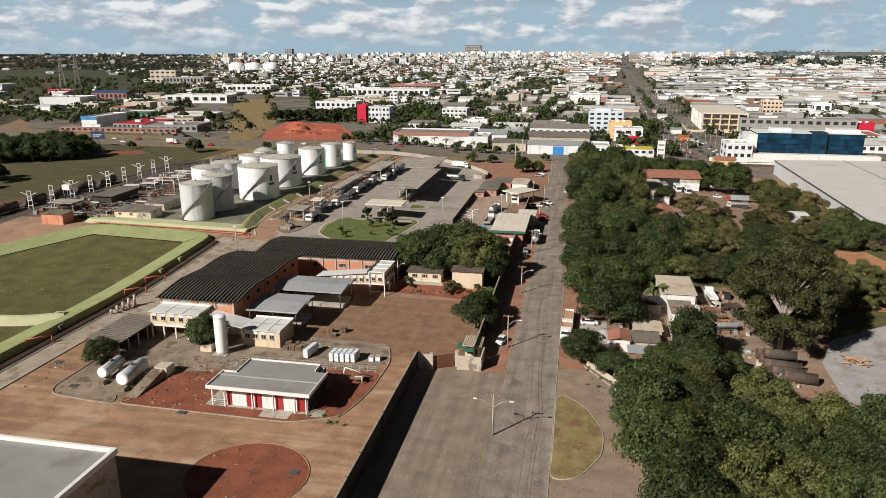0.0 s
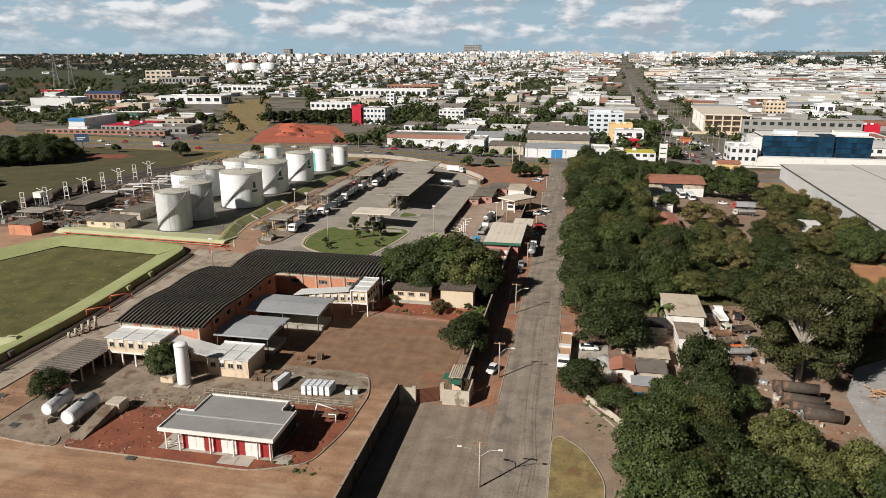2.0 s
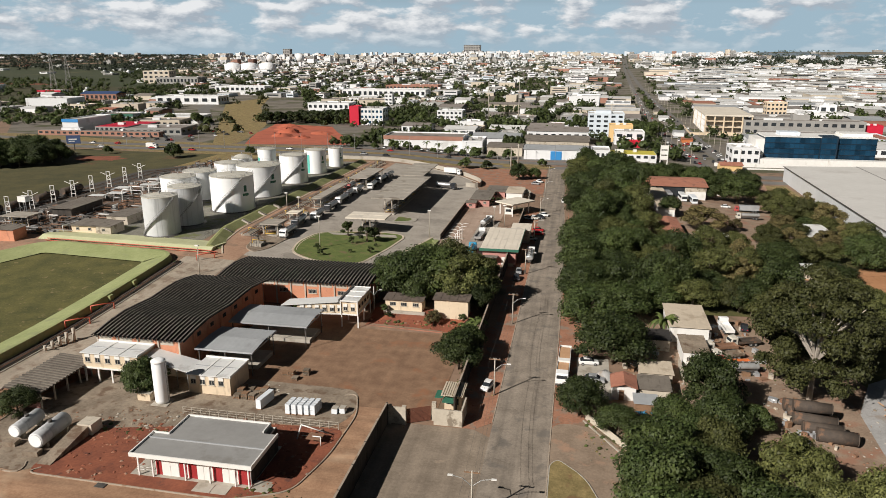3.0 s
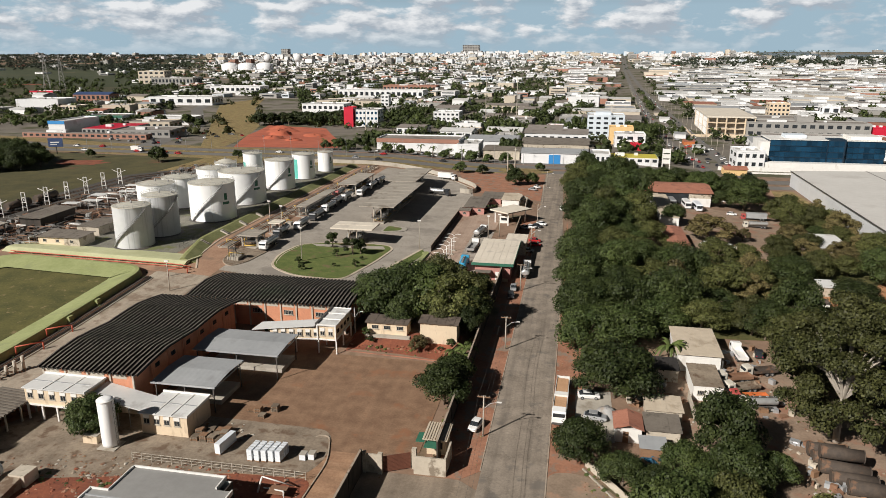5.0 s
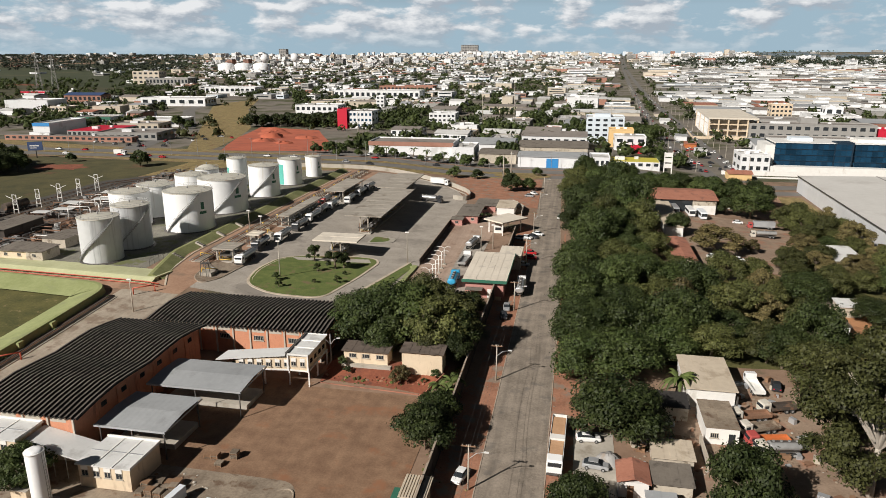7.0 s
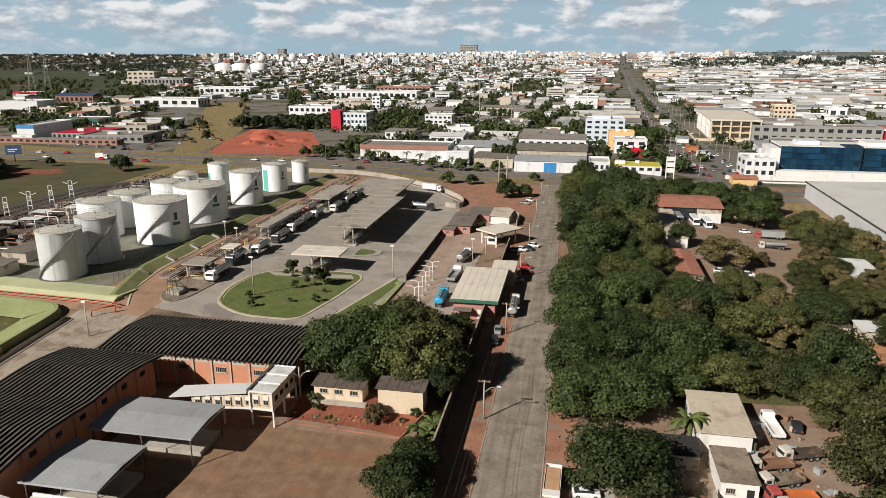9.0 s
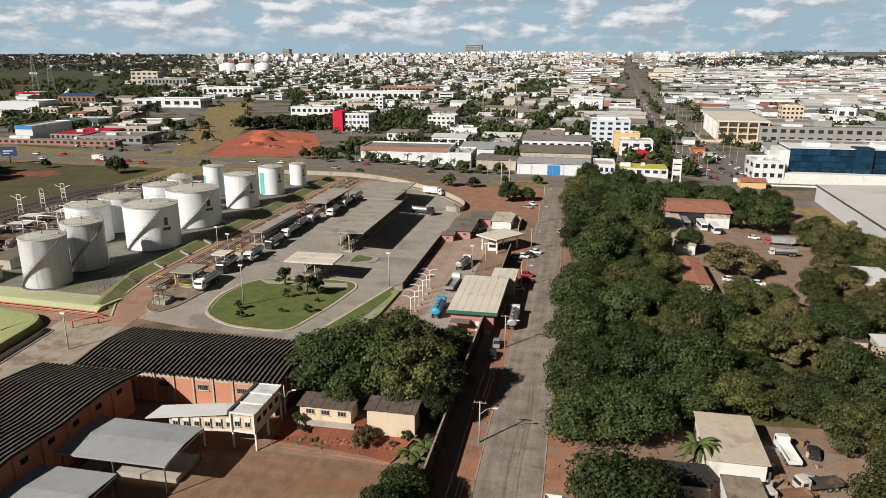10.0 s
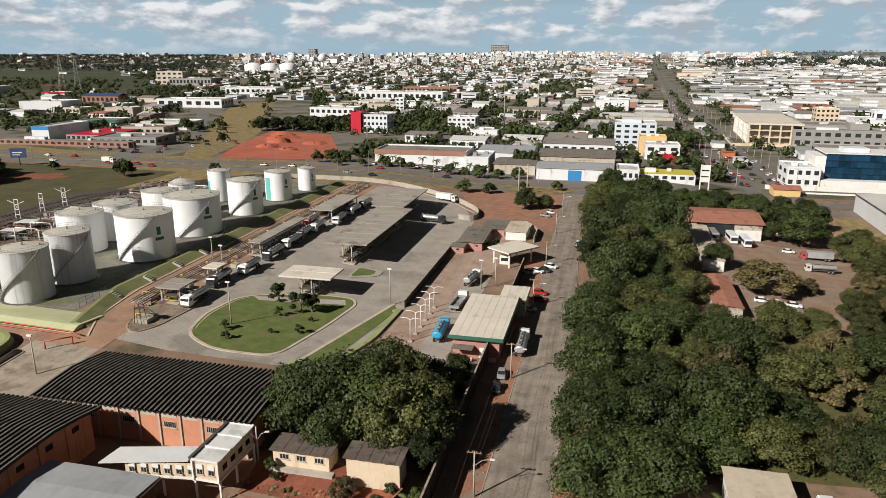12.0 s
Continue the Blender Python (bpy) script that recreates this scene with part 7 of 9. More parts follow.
for x, y, h, t in ((-31, 400, 14, 1), (-35, 401, 12, 1), (-86, 700, 48, 2), (-57, 705, 44, 2), (28, 640, 26, 1), (-150, 520, 22, 1)):
    ob = thing("radio_mast", "tall thin steel mast", "mast", pose(x, y, lie(x, y)), group="tall masts")
    part("pole", rods(((0, 0, -0.2), (0, 0, h), 0.45, 0.2), n=8), "concrete_post", ob)
    part("crown", rods(((-0.9, 0, h - 1.0), (0.9, 0, h - 1.0), 0.12), ((0, -0.9, h - 2.2), (0, 0.9, h - 2.2), 0.12), n=5), "steel", ob)
# overhead wires along the street
for dx, h in ((-0.9, 7.4), (0.9, 7.4), (0.3, 7.4)):
    ys = (60, 102, 138, 174, 213, 254, 291, 330, 366)
    bm = bmesh.new()
    for a, b in zip(ys, ys[1:]):
        for k in range(6):
            u, v = k / 6, (k + 1) / 6
            ya, yb = a + (b - a) * u, a + (b - a) * v
            xa = -12.6 + dx + (1.2 if a <= 102 else 0) * (1 - (u if a == 102 else 0))
            xb = -12.6 + dx + (1.2 if a <= 102 else 0) * (1 - (v if a == 102 else 0))
            rod(bm, (xa, ya, h - 2.4 * u * (1 - u)), (xb, yb, h - 2.4 * v * (1 - v)), 0.016, n=4, caps=False)
    tagged(mesh_object("overhead_wire", bm, "dark_steel"), "dark overhead wire between the street poles", "wire", group="overhead wires")

# ---- loose things of the factory yard ----
ob = thing("silo", "tall white upright gas cylinder on legs", "silo", pose(-71.9, 123.6, 0.0))
bm = bmesh.new()
rr = lathe(bm, [(1.0, 0.22), (1.25, 0.5), (1.27, 0.9), (1.27, 8.3), (1.2, 8.55), (0.9, 8.75), (0.45, 8.8)], 28)
bm.faces.new(rr[-1])
bm.faces.new(rr[0][::-1])
part("vessel", bm, "tank_white", ob)
part("top_rim", rods(((0, 0, 8.3), (0, 0, 8.5), 1.33), n=28), "white_paint", ob)
for k in range(3):
    a = k * math.tau / 3
    part("leg", rods(((1.0 * math.cos(a), 1.0 * math.sin(a), 0), (1.0 * math.cos(a), 1.0 * math.sin(a), 1.2), 0.13)), "white_paint", ob)
part("base", boxes((-1.6, 1.6, -1.5, 1.5, -0.05, 0.2)), "concrete", ob)
part("ladder", rods(((1.35, -0.2, 0.3), (1.35, -0.2, 8.4), 0.035), ((1.35, 0.2, 0.3), (1.35, 0.2, 8.4), 0.035), *[((1.35, -0.2, 0.6 + 0.5 * k), (1.35, 0.2, 0.6 + 0.5 * k), 0.025) for k in range(14)], n=5), "steel", ob)
ob = thing("control_box", "pale concrete control box beside the silo", "box", pose(-75.6, 124.4, 0))
part("body", boxes((-1.4, 1.2, -0.9, 0.9, -0.05, 1.5)), "cream_wall", ob)
part("lid", boxes((-1.5, 1.3, -1.0, 1.0, 1.5, 1.62)), "concrete", ob)
for x, y, r, l, t in ((-88.4, 110.2, 1.15, 6.4, 3), (-82.9, 109.0, 1.35, 7.6, 3)):
    ob = thing("gas_tank", "white horizontal tank on concrete saddles", "tank", pose(x, y, 0.05, 0, 0, t), group="horizontal white tanks")
    bm = bmesh.new()
    rings = []
    for yy, s in ((-l / 2, 0.8), (-l / 2 + 0.08, 0.95), (-l / 2 + 0.2, 1.0), (l / 2 - 0.45, 1.0), (l / 2 - 0.15, 0.75), (l / 2, 0.35)):
        rings.append([bm.verts.new((r * s * math.cos(k * math.tau / 22), yy, 1.75 + r * s * math.sin(k * math.tau / 22))) for k in range(22)])
    for a, b in zip(rings, rings[1:]):
        for k in range(22):
            bm.faces.new((a[k], a[(k + 1) % 22], b[(k + 1) % 22], b[k])).smooth = True
    bm.faces.new(rings[0][::-1])
    bm.faces.new(rings[-1])
    bmesh.ops.recalc_face_normals(bm, faces=bm.faces[:])
    part("barrel", bm, "tank_grey", ob, "weathered silver barrel")
    for yy in (-l * 0.32, l * 0.32):
        part("saddle", boxes((-r * 0.8, r * 0.8, yy - 0.25, yy + 0.25, -0.05, 1.1)), "concrete", ob)
    part("end_plate", rods(((0, -l / 2 - 0.05, 1.75), (0, -l / 2 - 0.01, 1.75), r * 0.78), n=22), "tank_white", ob, "white flat end")
    part("manhole", rods(((0, 0, 1.7 + r), (0, 0, 2.1 + r), 0.35)), "dark_steel", ob)
    part("front_sump", boxes((-r, r, -l / 2 - 1.6, -l / 2 - 0.3, -0.05, 0.8)), "old_concrete", ob)
ob = thing("loading_ramp", "grimy concrete ramp beside the tanks", "ramp", pose(-78.8, 106.5, 0))
bm = bmesh.new()
v = box(bm, -1.2, 1.2, -4.5, 4.5, -0.05, 1.5)
for p in v[4:]:
    p.co.z = 0.15 if p.co.y < 0 else 1.7
part("slab", bm, "old_concrete", ob)
part("hut", boxes((-0.9, 1.8, 4.5, 7.2, -0.05, 2.0)), "stained_wall", ob)
ob = thing("open_shed", "open shed with a brown fibre-cement roof", "shed")
n = 34
for k in range(n):
    a, b = 116.9 + 14.8 * k / n, 116.9 + 14.8 * (k + 1) / n
    bm = bmesh.new()
    v = box(bm, -99.2, -91.4, a, b - 0.02, 3.3, 3.4 + (0.2 if k % 2 else 0.0))
    for p in v:
        p.co.z += 0.06 * (-91.6 - p.co.x)
    part("roof_sheet", bm, "fibre_roof_grey" if k % 2 else "fibre_roof_brown", ob)
part("wall", boxes((-98.8, -98.6, 117.5, 131.2, -0.1, 3.6), (-98.6, -92.3, 117.4, 117.6, -0.1, 1.2), (-98.6, -92.3, 131.0, 131.2, -0.1, 3.3)), "pink_wall", ob)
for k in range(5):
    part("post", boxes((-92.2, -91.95, 117.4 + 3.35 * k, 117.65 + 3.35 * k, -0.1, 3.3)), "concrete_post", ob)
for k in range(5):
    x = -47.6 + 1.14 * k
    ob = thing("tank_crate", "tall white plastic crate on the concrete", "crate", pose(x, 125.2 + 0.1 * k, 0.08, 0, 0, -4), group="row of white crates")
    part("pallet", boxes((-0.46, 0.46, -1.5, 1.5, 0.0, 0.15)), "wood", ob)
    for j in range(2):
        a = -1.46 + 1.5 * j
        box_part = part("body", boxes((-0.42, 0.42, a, a + 1.42, 0.15, 1.0), (-0.42, 0.42, a, a + 1.42, 1.06, 1.95)), "plastic_white", ob)
        part("strap", boxes((-0.44, 0.44, a + 0.3, a + 0.36, 0.16, 1.97)), "steel", box_part)
        part("strap", boxes((-0.44, 0.44, a + 1.0, a + 1.06, 0.16, 1.97)), "steel", box_part)
ob = thing("tank_crate", "white plastic crate beside the pallets", "crate", pose(-53.2, 126.6, 0.08, 0, 0, -8), group="row of white crates")
part("body", boxes((-0.5, 0.5, -2.2, 2.2, 0.15, 1.9)), "plastic_white", ob)
part("pallet", boxes((-0.55, 0.55, -2.25, 2.25, 0.0, 0.15)), "wood", ob)
for k in range(2):
    ob = thing("small_crate", "small white crate on the concrete", "crate", pose(-39.6 + 1.3 * k, 126.0 + 0.4 * k, 0.08), group="small crates")
    part("body", boxes((-0.5, 0.5, -0.6, 0.6, 0.05, 1.0)), "plastic_white", ob)
    part("lid", boxes((-0.54, 0.54, -0.64, 0.64, 1.0, 1.08)), "concrete", ob)
rng = random.Random(77)
for k in range(16):
    x, y = (-59.5 + 1.5 * (k % 4) + rng.uniform(-0.2, 0.2), 128.0 + 1.5 * (k // 4)) if k < 12 else (-54.5 + 1.4 * (k - 12), 137.5 + rng.uniform(-1, 2))
    ob = thing("pallet_stack", "stack of weathered wooden pallets", "pallets", pose(x, y, 0.07, 0, 0, rng.uniform(-6, 6)), group="pallet stacks")
    for j in range(rng.randrange(4, 9)):
        part("pallet", boxes((-0.6, 0.6, -0.6, 0.6, 0.15 * j + 0.11, 0.15 * j + 0.145), (-0.6, -0.45, -0.6, 0.6, 0.15 * j, 0.15 * j + 0.11), (0.45, 0.6, -0.6, 0.6, 0.15 * j, 0.15 * j + 0.11)), rng.choice(("wood", "old_concrete", "bark")), ob)
ob = thing("fence", "pale mesh fence with posts behind the pavilion", "fence")
for k in range(18):
    x = -66 + 1.7 * k
    part("post", rods(((x, 120.6, 0), (x, 120.6, 1.5), 0.06), n=6), "concrete_post", ob)
for h in (0.5, 1.0, 1.45):
    part("rail", rods(((-66, 120.6, h), (-37.0, 120.6, h), 0.03), n=5), "concrete_post", ob)
ob = thing("steel_gantry", "rusty steel frame leaning by the kerb", "frame", pose(-40.5, 116.5, 0.1))
part("frame", rods(((-2.4, 0, 0), (-1.6, 0.2, 2.6), 0.14), ((-1.6, 0.2, 2.6), (2.6, 1.6, 0.6), 0.1), ((-2.0, 1.2, 0), (2.2, -1.2, 1.6), 0.1), ((2.2, -1.2, 0), (2.2, -1.2, 1.6), 0.1)), "white_paint", ob)
part("plate", boxes((-0.4, 2.2, -1.2, 0.8, 0.9, 1.0)), "pipe_rust", ob)
for x, y in ((-66.5, 99.0), (-39.8, 85.5), (-92.5, 104.2), (-103, 113), (-103, 126)):
    tagged(mesh_object("drain_cover", boxes((x - 0.8, x + 0.8, y - 0.6, y + 0.6, 0.0, 0.16)), "dark_steel"), "dark iron drain cover in the paving", "drain cover", group="drain covers")
kerb("kerb_bed", round_outline([(-80.5, 99.7), (-46.5, 99.2), (-38.2, 102.8), (-36.0, 113), (-35.6, 126), (-38, 134)], 2.5), 0.22, 0.22, "dusty_kerb", "pale kerb round the red soil bed")
kerb("kerb_apron", round_outline([(-79.7, 99.0), (-96, 100.7), (-96.3, 122)], 4), 0.22, 0.22, "dusty_kerb", "pale kerb round the concrete apron")
kerb("kerb_circle", [(-46.5 + 9.4 * math.cos(a * math.tau / 28), 83.5 + 8.9 * math.sin(a * math.tau / 28)) for a in range(28)], 0.15, 0.16, "clay_road", "low kerb round the soil circle", True)
# the hall in the foreground
ob = thing("hall", "hall with a flat grey roof and white parapet", "building")
part("wall", boxes((-118, -59.8, 40, 72.6, -0.1, 9.0)), "stained_wall", ob)
part("roof", boxes((-117.8, -60.0, 40.2, 72.4, 9.0, 9.15)), "grey_roof", ob)
part("parapet", boxes((-118.2, -59.4, 72.4, 72.8, 9.0, 9.8), (-60.0, -59.4, 40, 72.4, 9.0, 9.8)), "white_paint", ob)
# kerbs of the street
kerb("kerb_street_east", [(-1.6, 60), (-1.6, 128), (-1.5, 240), (-3.4, 300)], 0.2, 0.12, "dusty_kerb", "pale concrete kerb of the street")
kerb("kerb_street_west", [(-11.7, 128), (-11.7, 240), (-13.2, 300)], 0.2, 0.12, "dusty_kerb", "dusty concrete kerb of the street")


# ---- rubble, clods and weeds of the yard ----
def litter(name, label, places, materials, low, high, seed, flat=0.5):
    """Loose lumps strewn on the ground, joined as one loose heap."""
    rng = random.Random(seed)
    ico = bmesh.new()
    bmesh.ops.create_icosphere(ico, subdivisions=1, radius=1)
    base_v, base_f = [v.co.copy() for v in ico.verts], [tuple(v.index for v in f.verts) for f in ico.faces]
    ico.free()
    verts, faces, mats = [], [], []
    for x0, x1, y0, y1, count in places:
        for _ in range(count):
            x, y, r = rng.uniform(x0, x1), rng.uniform(y0, y1), low + (high - low) * rng.random() ** 3
            z, b, m = lie(x, y) + 0.05, len(verts), rng.randrange(len(materials))
            for v in base_v:
                j = rng.uniform(0.6, 1.2) * r
                verts.append((x + v.x * j, y + v.y * j, z + v.z * j * flat))
            for f in base_f:
                faces.append(tuple(b + i for i in f))
                mats.append(m)
    data = bpy.data.meshes.new(name)
    data.from_pydata(verts, [], faces)
    for m in materials:
        data.materials.append(MATS[m])
    data.polygons.foreach_set("material_index", mats)
    return tagged(new(name, data), label, "rubble", kind="stuff")


litter("soil_clods", "loose clods of red soil", ((-80, -63, 100, 113, 260), (-47, -37, 103, 120, 320), (-58, -46, 116, 121, 160), (-80, -60, 111, 117, 150), (-46, -23, 166.5, 169, 160), (-54, -40, 76, 91, 60)), ("red_soil", "dirt_verge"), 0.08, 0.5, 41)
litter("rubble", "grey rubble and broken concrete", ((-78, -56, 114, 121, 260), (-92, -80, 108, 118, 70), (-62, -50, 127, 134, 90), (-104, -98, 100, 118, 60), (12, 23, 146, 166, 120), (36, 48, 126, 146, 160), (30, 42, 150, 186, 130), (46, 60, 120, 146, 120)), ("old_concrete", "concrete", "pipe_rust", "wood"), 0.08, 0.42, 42)
litter("verge_litter", "stones and dry tufts along the street", ((-18.2, -12.2, 128, 300, 420), (-1.2, 3, 131, 240, 320), (4, 16, 118, 131, 200), (-29, -26, 60, 124, 60)), ("dirt_verge", "dry_grass", "old_concrete"), 0.05, 0.28, 43)
litter("weeds", "low green weeds on the bed and along the wall", ((-46, -36, 100, 103, 40), (-45, -23, 166.3, 168.6, 70), (-20.5, -18.8, 128, 200, 160), (-79, -62, 112.5, 115, 60), (4, 16, 120, 132, 90), (-118, -112, 140, 200, 60)), ("leaf_olive", "leaf_palm"), 0.12, 0.55, 44, 0.8)

# ---- the east side: huts, lorry yard, workshop and great warehouse ----
def gabled(name, x0, x1, y0, y1, h, rise, wall, roof, label, axis="x", over=0.35, category="house"):
    z = lie((x0 + x1) / 2, (y0 + y1) / 2)
    ob = thing(name, label, category)
    part("wall", boxes((x0, x1, y0, y1, z - 0.4, z + h)), wall, ob)
    for s in (0, 1):
        bm = bmesh.new()
        if axis == "x":
            ym = (y0 + y1) / 2
            a, b = (y0 - over, ym) if s == 0 else (ym, y1 + over)
            v = box(bm, x0 - over, x1 + over, a, b, z + h, z + h + 0.12)
            for p in v:
                p.co.z += rise * (1 - abs(p.co.y - ym) / ((y1 - y0) / 2 + over))
        else:
            xm = (x0 + x1) / 2
            a, b = (x0 - over, xm) if s == 0 else (xm, x1 + over)
            v = box(bm, a, b, y0 - over, y1 + over, z + h, z + h + 0.12)
            for p in v:
                p.co.z += rise * (1 - abs(p.co.x - xm) / ((x1 - x0) / 2 + over))
        part("roof", bm, roof, ob)
    return ob


ob = gabled("tiled_hut", 9.0, 13.2, 140.6, 145.6, 2.5, 0.8, "white_paint", "clay_tiles", "white hut with a red tiled roof", "y")
part("door", boxes((10.2, 11.1, 140.54, 140.6, 0.0, 2.0)), "wood", ob)
flat_house("lean_to", 14.0, 19.4, 141.5, 146.5, 2.2, "stained_wall", "fibre_roof_grey", "lean-to with a corrugated grey roof", 0.06, 0.3, 0, "shed")
flat_house("shack", 14.6, 20.6, 148.5, 153.5, 2.2, "stained_wall", "pale_roof", "patched shack with a pale fibre roof", 0.05, 0.3, 0, "shed")
flat_house("shack_dark", 14.0, 22.0, 164.5, 169.5, 2.6, "stained_wall", "fibre_roof_dark", "dark lean-to under the mango tree", 0.05, 0.3, 0, "shed")
flat_house("small_shed", 12.8, 16.6, 136.5, 139.6, 1.8, "wood", "zinc_roof", "small patched shed of boards", 0.05, 0.3, 0, "shed")
ob = flat_house("white_house", 23.8, 29.0, 157.8, 167.3, 3.0, "white_paint", "old_concrete", "small white house with a stained flat roof", 0.0, 0.15, 0, "house")
window(ob, 24.5, 25.8, 157.788, 1.2, 2.1, 4)
# the doorway's shade is a near-black sheet on the closed wall
part("door", boxes((27.4, 28.4, 157.74, 157.8, 0.0, 2.1)), "glass_dark", ob, "dark panel for the shaded doorway")
ob = flat_house("big_shed", 22.6, 30.8, 170.2, 183.4, 3.7, "white_paint", "pale_roof", "white shed with a broad tan roof", 0.03, 0.4, 0, "shed")
part("post", boxes((30.6, 30.85, 168.2, 168.45, 0, 3.7)), "dark_steel", ob)
tagged(mesh_object("side_wall", boxes((3.0, 3.2, 133.5, 138.0, 0, 1.5), (22.9, 23.1, 150, 158, 0, 1.8)), "stained_wall"), "low stained yard wall", "wall", kind="structure")
kerb("kerb_side_road", [(3.8, 131.5), (9.5, 122.5), (13.4, 117.2)], 0.3, 0.2, "concrete", "pale kerb of the side road")
bm = profile_run([(4.2, 132.5), (10.5, 123.5), (15, 118.5)], ((0.08, -0.1), (0.08, 1.2), (-0.08, 1.2), (-0.08, -0.1)))
tagged(mesh_object("yard_fence", bm, "stained_wall"), "low patchy fence along the side road", "fence", kind="structure")
for cab, load, mat, text, x, y, r in (("car_white", "bed", "white_paint", "white pickup lorry in the yard", 36.2, 179.0, 184), ("faded_white", "bed", "pipe_rust", "old white lorry with a rusty bed", 33.0, 167.0, -72), ("faded_white", "bed", "old_concrete", "old cream lorry with a bare bed", 33.5, 163.0, -66),
                                      ("truck_red", "bed", "orange_paint", "red and orange dump lorry", 34.0, 159.0, -78), ("faded_white", "tank", "steel", "old red and white tanker lorry", 34.8, 156.4, -80), ("faded_white", "bed", "rust_tank", "stripped lorry with a dark bed", 38.5, 171.0, -70)):
    make_truck(cab, load, mat, text, at(x, y, r) @ Matrix.Scale(0.84, 4), "old lorries in the yard", 6.2)
make_truck("car_white", "tank", "tank_white", "white tanker trailer under the trees", at(53.0, 188.5, 70), "old lorries in the yard", 8.0)
make_car("car_dark", "dark car parked in the lorry yard", at(40.5, 180.5, 170))
for k, (x, y, r, l, t) in enumerate(((41.8, 142.4, 1.1, 5.4, 88), (42.2, 139.8, 1.1, 6.4, 84), (42.7, 137.2, 1.1, 6.8, 80), (43.2, 134.7, 1.0, 6.2, 84), (44.6, 132.2, 1.15, 6.0, 82), (42.4, 138.4, 1.0, 6.0, 83))):
    ob = thing("old_tank", "discarded rusty cylindrical tank on the ground", "tank", pose(x, y, (2.0 if k == 5 else 0.0) + 0.02, 0, 0, t), group="discarded rusty tanks")
    bm = bmesh.new()
    rod(bm, (0, -l / 2, r), (0, l / 2, r), r, n=18)
    part("barrel", bm, "rust_tank", ob)
    part("end_ring", rods(((0, -l / 2 - 0.04, r), (0, -l / 2 + 0.1, r), r + 0.05), n=18), "rust_tank", ob)
    part("end_ring", rods(((0, l / 2 - 0.1, r), (0, l / 2 + 0.04, r), r + 0.05), n=18), "rust_tank", ob)
ob = thing("wood_pile", "heap of cut brown timber on gravel", "timber", pose(58.6, 143.6, 0.05), kind="stuff")
rng = random.Random(8)
bm = bmesh.new()
for k in range(40):
    a, b = Vector((rng.gauss(0, 1.1), rng.gauss(0, 1.1), rng.uniform(0.1, 0.9))), rng.uniform(0, math.tau)
    rod(bm, a, a + Vector((math.cos(b), math.sin(b), rng.uniform(-0.1, 0.4))) * rng.uniform(0.7, 1.8), 0.1, n=6)
part("logs", bm, "cargo_tan", ob)
ob = thing("yard_clutter", "scattered scrap, sheets and drums of the yard", "clutter", kind="stuff")
bm = bmesh.new()
for k in range(170):
    x, y = rng.choice(((rng.uniform(12, 23), rng.uniform(146, 166)), (rng.uniform(30, 41), rng.uniform(152, 184)), (rng.uniform(37, 47), rng.uniform(127, 146))))
    s, t = rng.uniform(0.2, 0.8), rng.uniform(0, 3)
    v = box(bm, x - s, x + s, y - s * 0.6, y + s * 0.6, 0.03, 0.03 + rng.uniform(0.15, 1.0), rng.randrange(5))
    m = Matrix.Rotation(t, 4, "Z")
    for p in v:
        q3 = m @ Vector((p.co.x - x, p.co.y - y, 0))
        p.co.x, p.co.y = x + q3.x, y + q3.y
part("scrap", bm, ("stained_wall", "pipe_rust", "zinc_roof", "car_silver", "wood"), ob)
bm = bmesh.new()
rr = lathe(bm, [(2.3, -0.1), (1.7, 0.55), (0.9, 1.15), (0.2, 1.4)], 18, (8.0, 149.6))
bm.faces.new(rr[-1])
heap = random.Random(3)
for v in bm.verts:
    v.co.x += heap.uniform(-0.25, 0.25)
    v.co.y += heap.uniform(-0.25, 0.25)
tagged(mesh_object("gravel_heap", bm, "gravel_lot"), "heap of pale gravel beside the parked cars", "gravel heap")
ob = thing("tarpaulin", "bright blue tarpaulin sagging over scrap", "tarpaulin", pose(14.2, 134.6, 0.0, 0, 0, 18))
bm = bmesh.new()
rows = [[bm.verts.new((-1.6 + 0.4 * i, -1.2 + 0.4 * j, 1.1 + 0.3 * math.sin(i * 1.3 + j) - 0.12 * abs(i - 4) - 0.1 * abs(j - 3))) for i in range(9)] for j in range(7)]
for a, b in zip(rows, rows[1:]):
    for i in range(8):
        bm.faces.new((a[i], a[i + 1], b[i + 1], b[i]))
bmesh.ops.solidify(bm, geom=bm.faces[:], thickness=0.03)
part("sheet", bm, "blue_tarp", ob)
part("load", boxes((-1.3, 1.3, -0.9, 0.9, 0.0, 0.8)), "wood", ob)
# the workshop
ob = gabled("workshop", 26.0, 59.5, 349.0, 374.0, 4.6, 1.6, "stained_wall", "clay_tiles", "long workshop with a red-brown tiled roof", "x", 0.8, "building")
# no opening here: a near-black sheet on the wall paints the bay's inner shade
part("open_bay", boxes((37.0, 50.0, 348.9, 349.0, lie(43, 349) - 0.3, lie(43, 349) + 4.6)), "glass_dark", ob, "dark panel for the shaded workshop bay")
part("white_wall", boxes((50.5, 59.4, 348.88, 348.99, lie(55, 349) - 1, lie(55, 349) + 3.4)), "white_paint", ob)
flat_house("workshop_wing", 33.5, 39.6, 300, 345.5, 3.6, "white_paint", "pale_roof", "long workshop wing with a pale roof", 0.0, 0.3, 0, "building")
gabled("tiled_shed", 31.2, 37.6, 257, 283, 3.4, 0.5, "stained_wall", "clay_tiles", "long shed with a red-brown roof", "y", 0.3, "shed")
